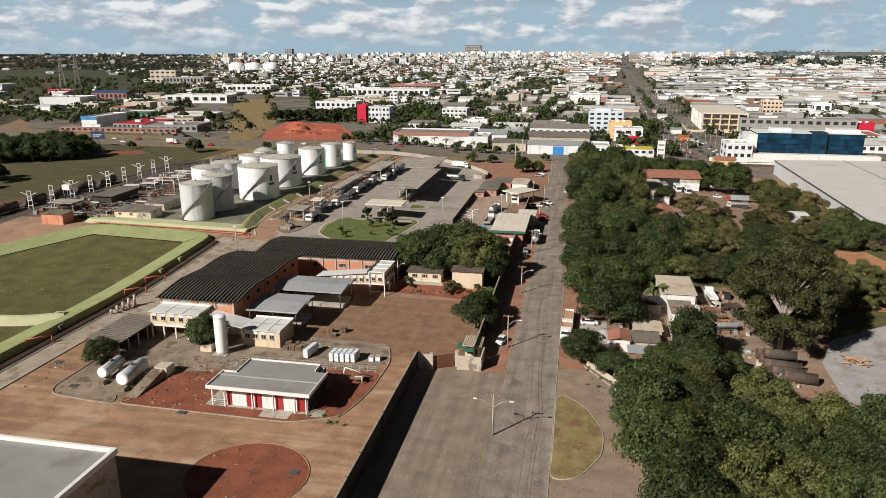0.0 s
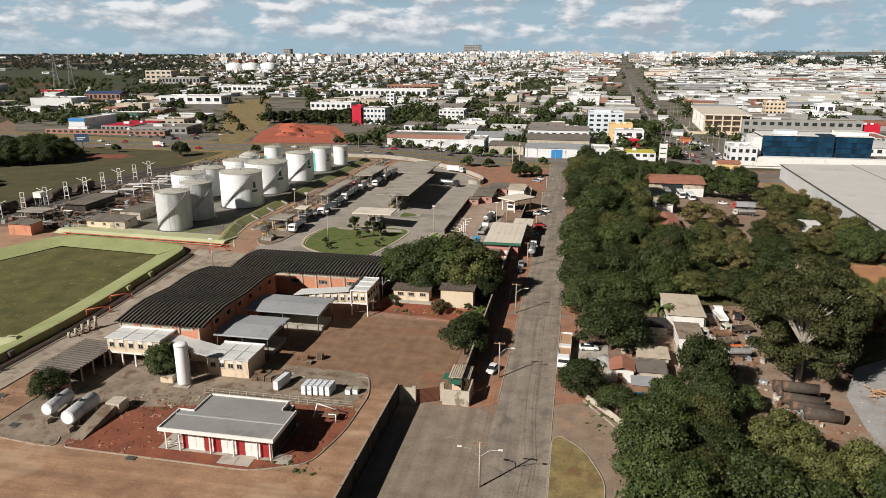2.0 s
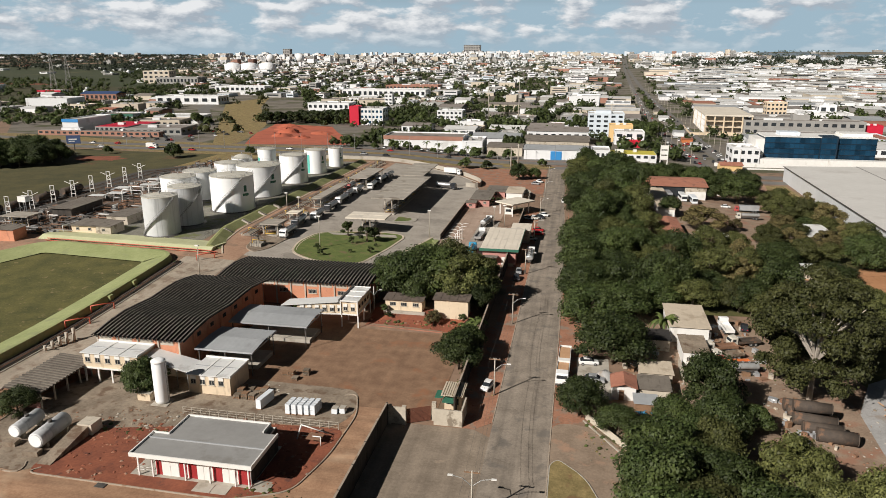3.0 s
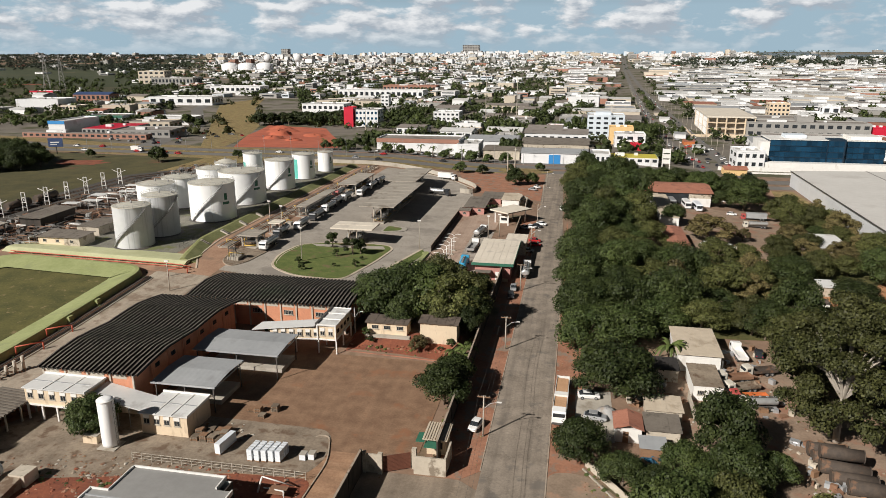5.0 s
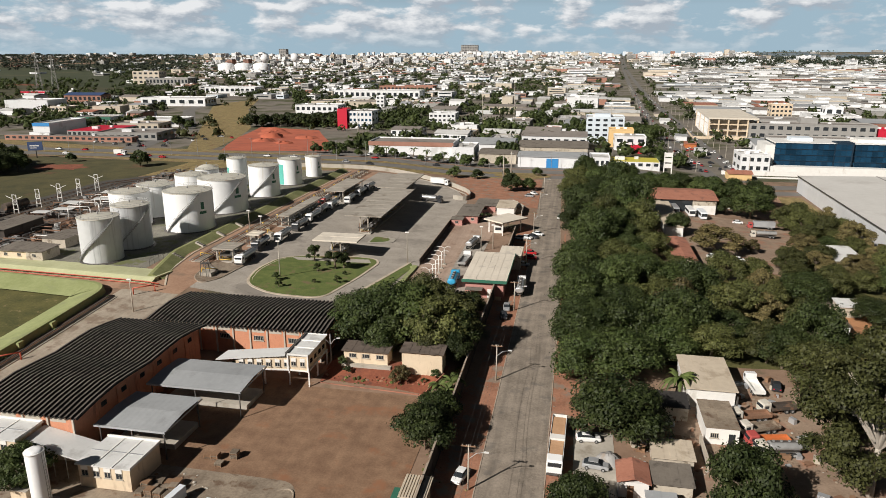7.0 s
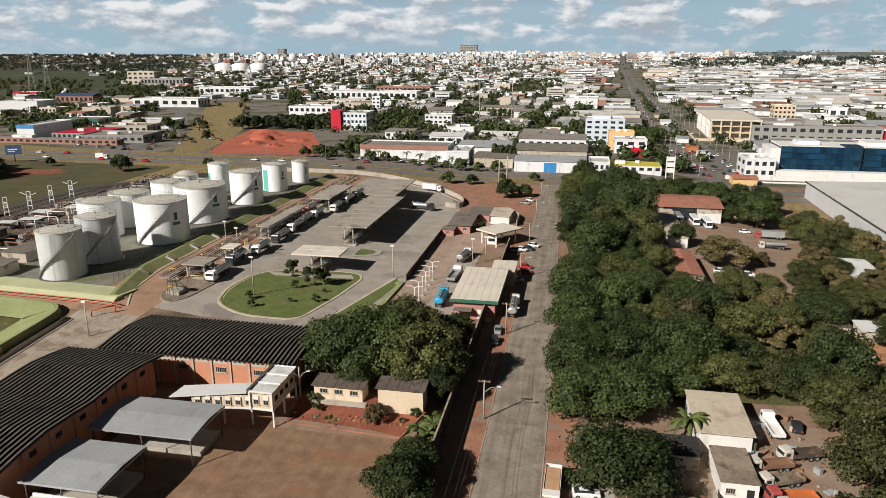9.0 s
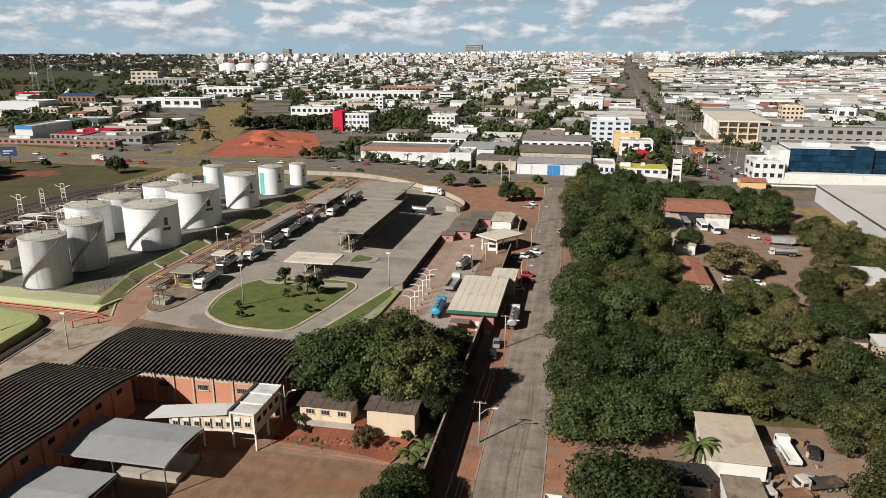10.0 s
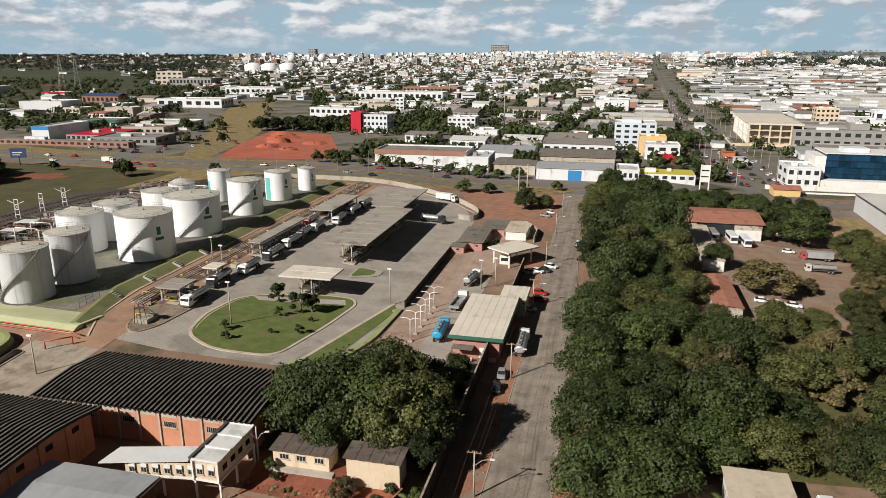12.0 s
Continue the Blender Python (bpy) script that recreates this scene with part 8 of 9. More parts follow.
for x, y, c in ((42.2, 343.5, "car_silver"), (48.4, 343.0, "car_white"), (52.6, 340.5, "plastic_white")):
    ob = thing("bus", "parked bus with dark windows", "bus", at(x, y, 3), group="buses at the workshop")
    bm = bmesh.new()
    shaped(bm, ((-4.6, 1.15, 0.4, 2.6), (-4.4, 1.25, 0.35, 3.0), (4.4, 1.25, 0.35, 3.05), (4.6, 1.2, 0.4, 2.9)))
    part("body", bm, c, ob)
    part("windscreen", boxes((-1.1, 1.1, -4.62, -4.5, 1.3, 2.5)), "glass_dark", ob)
    part("side_windows", boxes((-1.27, -1.24, -3.8, 4.0, 1.5, 2.4), (1.24, 1.27, -3.8, 4.0, 1.5, 2.4)), "glass_dark", ob)
    for xx in (-1.05, 1.05):
        for yy in (-3.0, 2.6):
            wheel(ob, xx, yy, 0.48)
make_truck("truck_red", "box", "zinc_roof", "red lorry with a grey box body", at(72.5, 331.5, -90) @ Matrix.Scale(0.88, 4), "lorries at the workshop", 9.0)
make_truck("faded_white", "tank", "steel", "grey tanker lorry in the workshop yard", at(70.0, 315.5, -90) @ Matrix.Scale(0.88, 4), "lorries at the workshop", 8.0)
for x, y, r in ((45.5, 274.5, 85), (49.5, 273.5, 95), (53.0, 273.5, 80), (66, 337, 80)):
    make_car("car_white", "white car parked under the thin tree", at(x, y, r))
flat_house("white_kiosk", 66.5, 71.5, 366, 371, 2.6, "white_paint", "fibre_roof_grey", "small white kiosk with a dark roof", 0.02, 0.4, 0, "kiosk")
# buildings in the wood
gabled("wood_house", 73, 79, 187, 194, 2.8, 0.9, "white_paint", "clay_tiles", "white house with a red roof among trees", "y")
gabled("wood_house", 66.5, 71.5, 186, 193, 2.8, 0.9, "orange_paint", "clay_tiles", "orange house with a red roof among trees", "x")
flat_house("wood_shed", 66.0, 71.0, 224.0, 229.5, 2.8, "stained_wall", "white_roof", "shed with a white sheet roof among trees", 0.04, 0.4, 0, "shed")
flat_house("wood_store", 81, 90.5, 275, 291, 3.0, "stained_wall", "white_roof", "long store with a pale roof among trees", 0.04, 0.4, 0, "shed")
flat_house("wood_hut", 60.6, 64.6, 226.5, 230.5, 2.4, "stained_wall", "fibre_roof_brown", "small hut with a brown fibre roof in the clearing", 0.04, 0.3, 0, "shed")
flat_house("wood_hut", 60.0, 63.6, 210.5, 213.5, 2.4, "white_paint", "fibre_roof_brown", "small white hut in the clearing", 0.04, 0.3, 0, "shed")
sheet("clearing_soil", round_outline([(57.5, 204), (66, 203), (72.5, 222), (72, 232), (60, 232), (57, 218)], 2.5), "orange_clay", 0.11, "bare orange soil of a clearing in the wood", "soil")
sheet("clay_slope", [(62, 178), (92, 176), (96, 222), (93, 243), (86, 240), (74, 216), (62, 204)], "orange_clay", 0.1, "bare orange soil slope below the warehouse", "soil")
# the great warehouse
ob = thing("great_warehouse", "vast warehouse with a pale grey metal roof", "warehouse", pose(105.7, 262.6, 0, 0, 0, -1.9))
base, eave = -8.0, 2.9
for k in range(26):
    part("wall_panel", boxes((0.0, 0.25, 6.04 * k + 0.02, 6.04 * k + 6.02, -5.4, eave)), "zinc_white", ob)
for k in range(20):
    part("wall_panel", boxes((0.3 + 6.1 * k, 6.36 + 6.1 * k, -0.25, 0.0, -5.4, eave)), "zinc_white", ob)
# near-black strip stands in for the shade of the opening under the panels
part("plinth", boxes((0.9, 1.2, 0.5, 156.6, base, -5.4), (1.2, 121, 0.5, 0.8, base, -5.4)), "glass_dark", ob, "recessed dark strip for the shaded opening")
part("wall", boxes((0.3, 122, 156.7, 157, base, eave), (121.8, 122.1, 0.1, 156.6, base, eave)), "concrete", ob)
for k in range(26):
    for xa, za, xb, zb in ((-0.3, eave, 35.0, eave + 0.9), (35.0, eave + 0.9, 61.0, eave + 1.3), (61.0, eave + 1.3, 122.4, eave)):
        bm = bmesh.new()
        v = box(bm, xa, xb, 6.04 * k + 0.02, 6.04 * k + 6.02, 0.0, 0.12)
        for p in v:
            p.co.z += za if p.co.x < (xa + xb) / 2 else zb
        part("roof_panel", bm, "hall_roof", ob)
part("gutter", boxes((-0.55, -0.3, -0.3, 157.2, eave - 0.25, eave + 0.16)), "dark_steel", ob, "dark roof gutter")
part("gutter", boxes((-0.3, 122.4, -0.5, -0.26, eave - 0.25, eave + 0.16)), "dark_steel", ob, "dark roof gutter")
part("ridge_cap", boxes((34.6, 35.4, 0.1, 157.1, eave + 1.02, eave + 1.14)), "city_grey", ob, "dark seam of the roof")

# ---- palms, banana plants and shrubs ----
def frond_plant(name, x, y, label, category, fronds, length, trunk_h, width, seed, lean=0.6):
    rng = random.Random(seed)
    z = lie(x, y)
    ob = thing(name, label, category, pose(x, y, z))
    bm = bmesh.new()
    for k in range(4):
        rod(bm, (0.06 * k, 0, trunk_h * k / 4 - (0.2 if k == 0 else 0)), (0.06 * (k + 1), 0, trunk_h * (k + 1) / 4), 0.16 + 0.03 * (3 - k), 0.15 + 0.03 * (3 - k) * 0.8, n=8)
    part("trunk", bm, "bark", ob)
    for k in range(fronds):
        a = k * math.tau / fronds * 2.4 + rng.uniform(-0.2, 0.2)
        up = rng.uniform(0.35, 1.2)
        bm = bmesh.new()
        last = None
        for i in range(8):
            u = i / 7
            r = length * u * (0.6 + 0.4 * lean)
            h = trunk_h + length * (up * u - 1.05 * u * u)
            w = width * math.sin(math.pi * min(1, 0.12 + 0.9 * u)) * (0.75 if i % 2 else 1.0)
            c = Vector((0.24 + r * math.cos(a), r * math.sin(a), h))
            sd = Vector((-math.sin(a), math.cos(a), 0)) * w
            row = [bm.verts.new(c - sd - Vector((0, 0, w * 0.4))), bm.verts.new(c), bm.verts.new(c + sd - Vector((0, 0, w * 0.4)))]
            if last:
                bm.faces.new((last[0], last[1], row[1], row[0]))
                bm.faces.new((last[1], last[2], row[2], row[1]))
            last = row
        part("frond", bm, "leaf_palm", ob)
    return ob


frond_plant("palm", 21.2, 173.8, "fan palm with stiff grey-green fronds", "palm", 20, 5.4, 3.4, 0.55, 3, 0.3)
for k, (x, y) in enumerate(((-20.9, 163.6), (-21.8, 160.6), (-20.4, 167.0), (-22.6, 165.2))):
    frond_plant("banana_plant", x, y, "banana plant with broad torn leaves", "plant", 10, 3.6, 2.4, 0.5, 9 + k)
for k, (x, y) in enumerate(((-84, 440), (-74, 441), (-66, 440), (-58, 441), (-92, 442), (62, 372), (-150, 452), (-142, 453), (-158, 455), (-108, 441), (-115, 443))):
    frond_plant("palm", x, y, "feathery palm beside the avenue", "palm", 12, 3.6, 4.8, 0.5, 20 + k)
for k, (x, y, s) in enumerate(((-41.5, 169.5, 0.55), (-24.0, 170.0, 0.6), (-26.0, 168.8, 0.4), (-19.8, 158.0, 0.9), (-20.2, 170.5, 0.8), (-19.8, 155.5, 0.7), (-78.5, 171.8, 0.6), (-66.0, 171.5, 0.7), (-61, 172.0, 0.6), (-20.6, 203, 0.7), (-23.6, 216, 0.5), (-36, 178, 0.9))):
    crown = KINDS["small"][k % 3][0]
    ob = thing("shrub", "low leafy green shrub", "shrub", pose(x, y, lie(x, y) - 0.7 * s, 0, 0, 40 * k) @ Matrix.Diagonal((s * 1.2, s * 1.2, s, 1)), group="shrubs by the walls")
    new("leaves", crown).parent = ob

# ---- the town beyond the avenue ----
UNIT = {}


def unit_box(material):
    if material not in UNIT:
        bm = bmesh.new()
        box(bm, -0.5, 0.5, -0.5, 0.5, -0.5, 0.5)
        data = bpy.data.meshes.new("pane")
        bm.to_mesh(data)
        bm.free()
        data.materials.append(MATS[material])
        UNIT[material] = data
    return UNIT[material]


def cell(name, parent, material, x0, x1, y0, y1, z0, z1):
    """One plain piece, sharing its mesh with its like."""
    ob = new(name, unit_box(material))
    ob.parent = parent
    ob.matrix_basis = Matrix.Translation(((x0 + x1) / 2, (y0 + y1) / 2, (z0 + z1) / 2)) @ Matrix.Diagonal((x1 - x0, y1 - y0, z1 - z0, 1))
    return ob


def town_block(x0, x1, y, depth, h, wall, roof, label, floors=0, cols=0, turn=-2.0, name="commercial_building", glass="glass_dark", gable=0.0, category="building", band=None, base=None, parapet=True):
    """A building whose south front runs from x0 to x1 at y."""
    z = lie((x0 + x1) / 2, y) if base is None else base
    w = x1 - x0
    ob = thing(name, label, category, pose((x0 + x1) / 2, y, z, 0, 0, turn))
    part("wall", boxes((-w / 2, w / 2, 0, depth, -3.0, h)), wall, ob)
    if gable:
        for s in (-1, 1):
            bm = bmesh.new()
            a, b = (-0.5, depth / 2) if s < 0 else (depth / 2, depth + 0.5)
            v = box(bm, -w / 2 - 0.5, w / 2 + 0.5, a, b, h + 0.01, h + 0.25)
            for p in v:
                p.co.z += gable * (1 - abs(p.co.y - depth / 2) / (depth / 2 + 0.5))
            part("roof", bm, roof, ob)
    else:
        part("roof", boxes((-w / 2 + 0.3, w / 2 - 0.3, 0.3, depth - 0.3, h, h + 0.12)), roof, ob)
        if parapet:
            part("parapet", boxes((-w / 2 - 0.1, w / 2 + 0.1, -0.1, 0.3, h, h + 0.9), (-w / 2 - 0.1, -w / 2 + 0.3, 0.3, depth + 0.1, h, h + 0.9), (w / 2 - 0.3, w / 2 + 0.1, 0.3, depth + 0.1, h, h + 0.9), (-w / 2 + 0.3, w / 2 - 0.3, depth - 0.3, depth + 0.1, h, h + 0.9)), wall, ob)
    if not gable and w > 12 and name == "commercial_building" and band is None:
        u = w * (0.12 + 0.05 * (int(abs(x0) * 3) % 5))
        tone = "city_grey" if int(abs(x0)) % 2 else "city_white"
        part("roof_unit", boxes((-u, -u + w * 0.16, depth * 0.35, depth * 0.35 + 3.5, h + 0.1, h + 1.9)), tone, ob)
        part("roof_unit", boxes((u * 0.5, u * 0.5 + 2.2, depth * 0.6, depth * 0.6 + 2.2, h + 0.1, h + 1.5)), tone, ob)
    if band:
        part("fascia", boxes((-w / 2 - 0.15, w / 2 + 0.15, -0.25, -0.1, h - 1.6, h + 0.95)), band, ob)
    if floors:
        fh = h / floors
        for f in range(floors):
            for c in range(cols):
                a = -w / 2 + w * (c + 0.22) / cols
                b = -w / 2 + w * (c + 0.78) / cols
                cell("window", ob, glass, a, b, -0.06, 0.04, f * fh + fh * 0.35, f * fh + fh * 0.8)
            n = max(2, int(depth / 8))
            for c in range(n):
                a, b = depth * (c + 0.25) / n, depth * (c + 0.75) / n
                cell("window", ob, glass, w / 2 - 0.04, w / 2 + 0.06, a, b, f * fh + fh * 0.35, f * fh + fh * 0.8)
                cell("window", ob, glass, -w / 2 - 0.06, -w / 2 + 0.04, a, b, f * fh + fh * 0.35, f * fh + fh * 0.8)
    return ob


sheet("town_ground", [(-420, 470), (-330, 446.2), (120, 446.2), (420, 460), (1150, 2400), (2300, 4800), (-2200, 4800), (-1150, 1300)], "city_ground", 0.02, "grey-brown ground of the built-up town", "ground")
sheet("scrub_plain", [(-480, 495), (-620, 700), (-760, 1250), (-1500, 1320), (-3000, 1320), (-1500, 620), (-700, 510)], "scrub", 0.04, "dry scrubby fields at the edge of town", "ground")
for x, y, r, h in ((-222, 520, 9, 2.4), (-205, 560, 11, 2.0), (-236, 565, 10, 4.0), (-250, 600, 15, 2.4), (-200, 505, 7, 1.5), (-262, 625, 12, 3.0)):
    bm = bmesh.new()
    hill = random.Random(int(r * 7))
    rings = lathe(bm, [(r, -0.5), (r * 0.72, h * 0.45), (r * 0.4, h * 0.85), (r * 0.12, h)], 20, (x, y))
    bm.faces.new(rings[-1])
    for v in bm.verts:
        v.co.z += lie(x, y) + hill.uniform(-0.5, 0.5)
        v.co.x += hill.uniform(-1.5, 1.5)
    tagged(mesh_object("soil_mound", bm, "red_plot"), "heap of bright red soil on the plot", "soil heap", group="red soil heaps")
sheet("red_strip", [(-1190, 1270), (-1060, 1290), (-1075, 1330), (-1210, 1310)], "red_soil", 0.1, "strip of bare red soil far off", "soil")
sheet("eastern_ridge", [(700, 3300), (900, 4950), (4900, 4950), (4900, 2500), (1300, 2600)], "ridge_haze", 0.08, "wooded ridge on the eastern horizon, bluish haze painted into its colour", "ground")
sheet("wooded_plain", [(-760, 1250), (-1500, 2600), (-2400, 4900), (-5000, 4900), (-3500, 1320), (-1500, 1320)], "wood_floor", 0.05, "dark wooded plain", "ground")

# landmarks, west to east
town_block(-412, -398, 520, 46, 9.0, "city_white", "city_roof_pale", "white workshop with a bright blue fascia", 0, 0, 4, band="bright_blue")
town_block(-445, -412, 610, 26, 9.5, "city_white", "city_roof_brown", "white and green workshop", 1, 5, 10, band="green_trim")
town_block(-537, -505, 756, 20, 9, "city_beige", "city_roof_pale", "pale hall with blank walls", 0, 0, 8)
town_block(-382, -350, 520, 44, 4.6, "city_grey", "signal_red", "low dark shop with a bright red roof", 1, 8, 4, parapet=False)
town_block(-392, -349, 585, 26, 6.5, "city_beige", "city_roof_brown", "workshop with a brown-grey roof", 1, 8, 8)
town_block(-408, -361, 642, 28, 6.5, "city_white", "city_roof_pale", "white showroom with a flat roof", 1, 7, 8)
town_block(-342, -296, 500, 30, 4.5, "city_grey", "city_roof_brown", "row of low shops with dark awnings", 1, 9, 8)
town_block(-398, -300, 478, 8, 3.4, "city_brick", "city_roof_brown", "long low row of brick stalls beside the avenue", 1, 20, 2, parapet=False)
town_block(-566, -477, 891, 34, 10, "city_white", "city_roof_pale", "long white warehouse with loading doors", 1, 7, 4)
town_block(-626, -536, 1162, 40, 10, "city_white", "city_roof_pale", "long white hall with a pale roof", 1, 10, 3)
town_block(-708, -654, 925, 26, 10, "city_brick", "navy_roof", "hall with a navy blue roof", 1, 8, 6, gable=3.0)
town_block(-862, -822, 1020, 20, 7, "city_white", "signal_red", "low hall with a red fascia", 0, 0, 6, band="signal_red")
town_block(-675, -622, 784, 40, 12, "city_white", "city_roof_pale", "large white hall with a flat roof", 0, 0, 8)
town_block(-870, -778, 1364, 40, 14, "city_grey", "city_roof_brown", "long dark grey plant with windows", 1, 12, 3)
town_block(-912, -853, 1383, 30, 26, "city_beige", "city_roof_brown", "tall brown-grey factory block", 3, 5, 3)
town_block(-330, -244, 892, 40, 8, "city_beige", "city_roof_brown", "long hall with a saw-toothed brown roof", 0, 0, 0)
town_block(-238, -228, 869, 10, 17, "city_white", "city_roof_pale", "slim white tower block with windows", 4, 2, 0)
town_block(-291, -244, 747, 26, 14, "city_white", "city_roof_pale", "white building of several storeys", 2, 8, 0)
town_block(-215, -206, 662, 14, 17, "signal_red", "signal_red", "bright red tower block beside a glass hall", 0, 0, 2)
ob = town_block(-205, -183, 665, 22, 15, "city_white", "city_roof_brown", "dark blue glass showroom", 3, 6, 2, glass="glass_blue")
town_block(-365, -231, 1076, 36, 12, "city_white", "city_roof_pale", "very long white hall with pale roof", 1, 16, 0)
town_block(-344, -248, 1256, 36, 10, "city_brick", "clay_tiles", "long salmon hall with a tiled roof", 1, 14, 0)
town_block(-123, -71, 456, 24, 6.6, "city_white", "city_roof_brown", "long white shop with a dark brown fascia", 0, 0, 1, band="city_brick")
town_block(-71, -58, 452, 26, 7.0, "city_white", "city_roof_pale", "white annex of the long shop", 0, 0, 1)
town_block(-136, -111, 695, 20, 12, "city_white", "city_roof_pale", "white three-storey building with windows", 3, 6, 0)
town_block(-106, -57, 857, 30, 8, "city_beige", "city_roof_brown", "low hall with a brown roof", 1, 8, 0, gable=1.5)
ob = town_block(-31, 7, 440, 22, 6.0, "city_white", "zinc_roof", "white shop with a blue door and grey roof", 0, 0, 0, gable=1.2)
part("blue_door", boxes((-3.0, 3.6, -0.2, -0.05, 0.0, 5.2)), "bright_blue", ob, "bright blue roller door")
town_block(9, 20, 446, 20, 5.0, "city_white", "city_roof_pale", "small white fuel shop", 1, 4, 0)
town_block(-55, -33, 452, 24, 5.4, "stained_wall", "fibre_roof_grey", "low stained store with a grey roof", 0, 0, 0, gable=1.0)
town_block(-36, 8, 530, 30, 9, "city_white", "city_roof_brown", "low white hall with a grey roof", 1, 8, 0, gable=2.0)
town_block(-34, 8, 478, 34, 7, "stained_wall", "fibre_roof_grey", "hall with a brown-grey roof", 0, 0, 0, gable=1.8)
town_block(-70, -38, 486, 34, 7, "city_white", "zinc_roof", "white hall with a grey roof", 0, 0, 0, gable=1.8)
ob = town_block(8, 36, 590, 24, 18.5, "city_bluish", "city_roof_pale", "pale blue-white office block of five storeys", 5, 5, 0)
part("penthouse", boxes((-8, 4, 6, 16, 18.5, 21)), "city_bluish", ob)
town_block(27, 48, 542, 18, 9.5, "city_white", "city_roof_pale", "white block with two rows of windows", 2, 3, 0)
town_block(24, 41, 562, 14, 12.5, "ochre_wall", "ochre_wall", "ochre yellow block behind a white one", 0, 0, 0)
town_block(37, 45, 536, 6, 4, "signal_red", "signal_red", "small bright red box building", 0, 0, 0)
town_block(14, 48, 454, 18, 3.6, "city_white", "yellow_fascia", "low shop with a yellow fascia and roof edge", 1, 8, 0, parapet=False)
for k, (x, y, w, d, h) in enumerate(((88, 560, 7, 18, 3.6), (88.5, 612, 8, 16, 3.2), (89, 668, 9, 22, 4.0), (91, 745, 10, 20, 3.4), (93, 820, 10, 24, 3.8), (95, 905, 9, 22, 3.6))):
    town_block(x - w / 2, x + w / 2, y, d, h, ("city_white", "orange_paint", "city_white", "city_grey", "city_white", "city_beige")[k], ("city_roof_pale", "clay_tiles", "zinc_roof", "city_roof_brown", "white_roof", "city_roof_brown")[k], "low %s kiosk on the broad median" % ("white", "orange", "white", "grey", "white", "beige")[k], 0, 0, -3, name="kiosk", category="kiosk", gable=0.6)
# the unfinished frame building
ob = thing("frame_building", "unfinished beige building with open floors", "building", pose(136, 700, -10.0, 0, 0, -3))
for f in range(3):
    part("slab", boxes((-20, 20, 0, 104, 0.2 + 5.4 * f, 1.0 + 5.4 * f)), "cream_wall", ob)
for k in range(6):
    x = -20 + 40 * k / 5
    for y in (0, 34, 68, 103.4):
        part("column", boxes((x - 0.6, x + 0.6, y - 0.1, y + 0.6, -2, 16)), "cream_wall", ob)
for k in range(12):
    part("column", boxes((-20.5, -19.6, 8.6 * k + 3, 8.6 * k + 4, -2, 16)), "city_white", ob)
part("core", boxes((-17.5, 17.5, 5, 98, 0, 16)), "city_grey", ob, "dim inner walls behind the open floors")
part("low_wall", boxes((-34, 19, -14, -13.4, -3, 2.2), (-34, -33.4, -13.4, 60, -3, 1.6)), "cream_wall", ob, "pale garden wall round the building")
part("roof", boxes((-20.7, 20.7, -0.7, 104.7, 16, 17.3)), "light_roof", ob, "broad pale flat roof")
town_block(148, 247, 690, 24, 13, "city_grey", "city_roof_brown", "long brown-grey office block", 2, 14, -3)
town_block(192, 206, 705, 12, 17, "city_grey", "city_roof_brown", "stair tower of the grey block", 0, 0, -3)
# the blue glass building
ob = thing("glass_building", "long dark blue glass office building with a white base", "building", pose(148.5, 487, -6.0, 0, 0, -1))
part("core", boxes((-32, 32, 0.3, 24, -2, 17.0)), "mullion", ob)
part("roof", boxes((-32.5, 32.5, 0.2, 24.3, 17.0, 17.6)), "white_paint", ob)
part("stair_tower", boxes((0.5, 9.5, -2.0, 8, 0, 18.3)), "mullion", ob, "taller blue glass stair tower")
part("base_wall", boxes((-46, 40, -9.0, -2.4, -2.5, 4.6)), "white_paint", ob, "white base wall and ramp")
part("white_end", boxes((-37.5, -32.2, 0, 22, -2, 16.0)), "white_paint", ob)
part("penthouse", boxes((-22, -10, 8, 18, 17.6, 19.6)), "city_bluish", ob)
part("penthouse", boxes((14, 31, 6, 20, 17.6, 19.6)), "white_paint", ob)
for f in range(5):
    for c in range(22):
        x = -31.9 + 63.8 * c / 22
        if 0 < x + 1.5 < 9.8 and f < 5:
            cell("pane", ob, "glass_blue", x + 0.1, x + 2.8, -2.08, -2.0, 3.5 * f + 0.35, 3.5 * f + 3.3)
        else:
            cell("pane", ob, "glass_blue", x + 0.1, x + 2.8, 0.16, 0.32, 3.4 * f + 0.3, 3.4 * f + 3.2)
for f in range(6):
    part("floor_band", boxes((-32.1, 0.4, 0.04, 0.3, 3.4 * f + 0.02, 3.4 * f + 0.26), (9.6, 32.1, 0.06, 0.3, 3.4 * f + 0.02, 3.4 * f + 0.26)), "mullion", ob)
town_block(96, 112, 478, 22, 10, "city_white", "city_roof_pale", "white block beside the glass building", 2, 4, -1)
ob = thing("boundary", "long white boundary wall before the glass building", "wall", kind="structure")
part("panel", boxes((84, 190, 468, 468.4, -9, -3.0), (100, 230, 458, 458.4, -9, -4.4)), "white_paint", ob)
town_block(248, 262, 690, 16, 10, "signal_red", "signal_red", "bright red box beside the grey block", 0, 0, -3)
town_block(208, 229, 865, 20, 18, "cream_wall", "city_roof_pale", "cream apartment block of four storeys", 4, 5, -3)
town_block(282, 301, 927, 20, 12, "city_white", "city_roof_pale", "white block with a large window", 1, 2, -3)
ob = thing("sign_tower", "white sign tower of stacked panels", "sign", pose(50.5, 440, lie(50.5, 440)))
for x in (-2.0, 2.0):
    part("post", boxes((x - 0.25, x + 0.25, -0.3, 0.3, -0.2, 13)), "white_paint", ob)
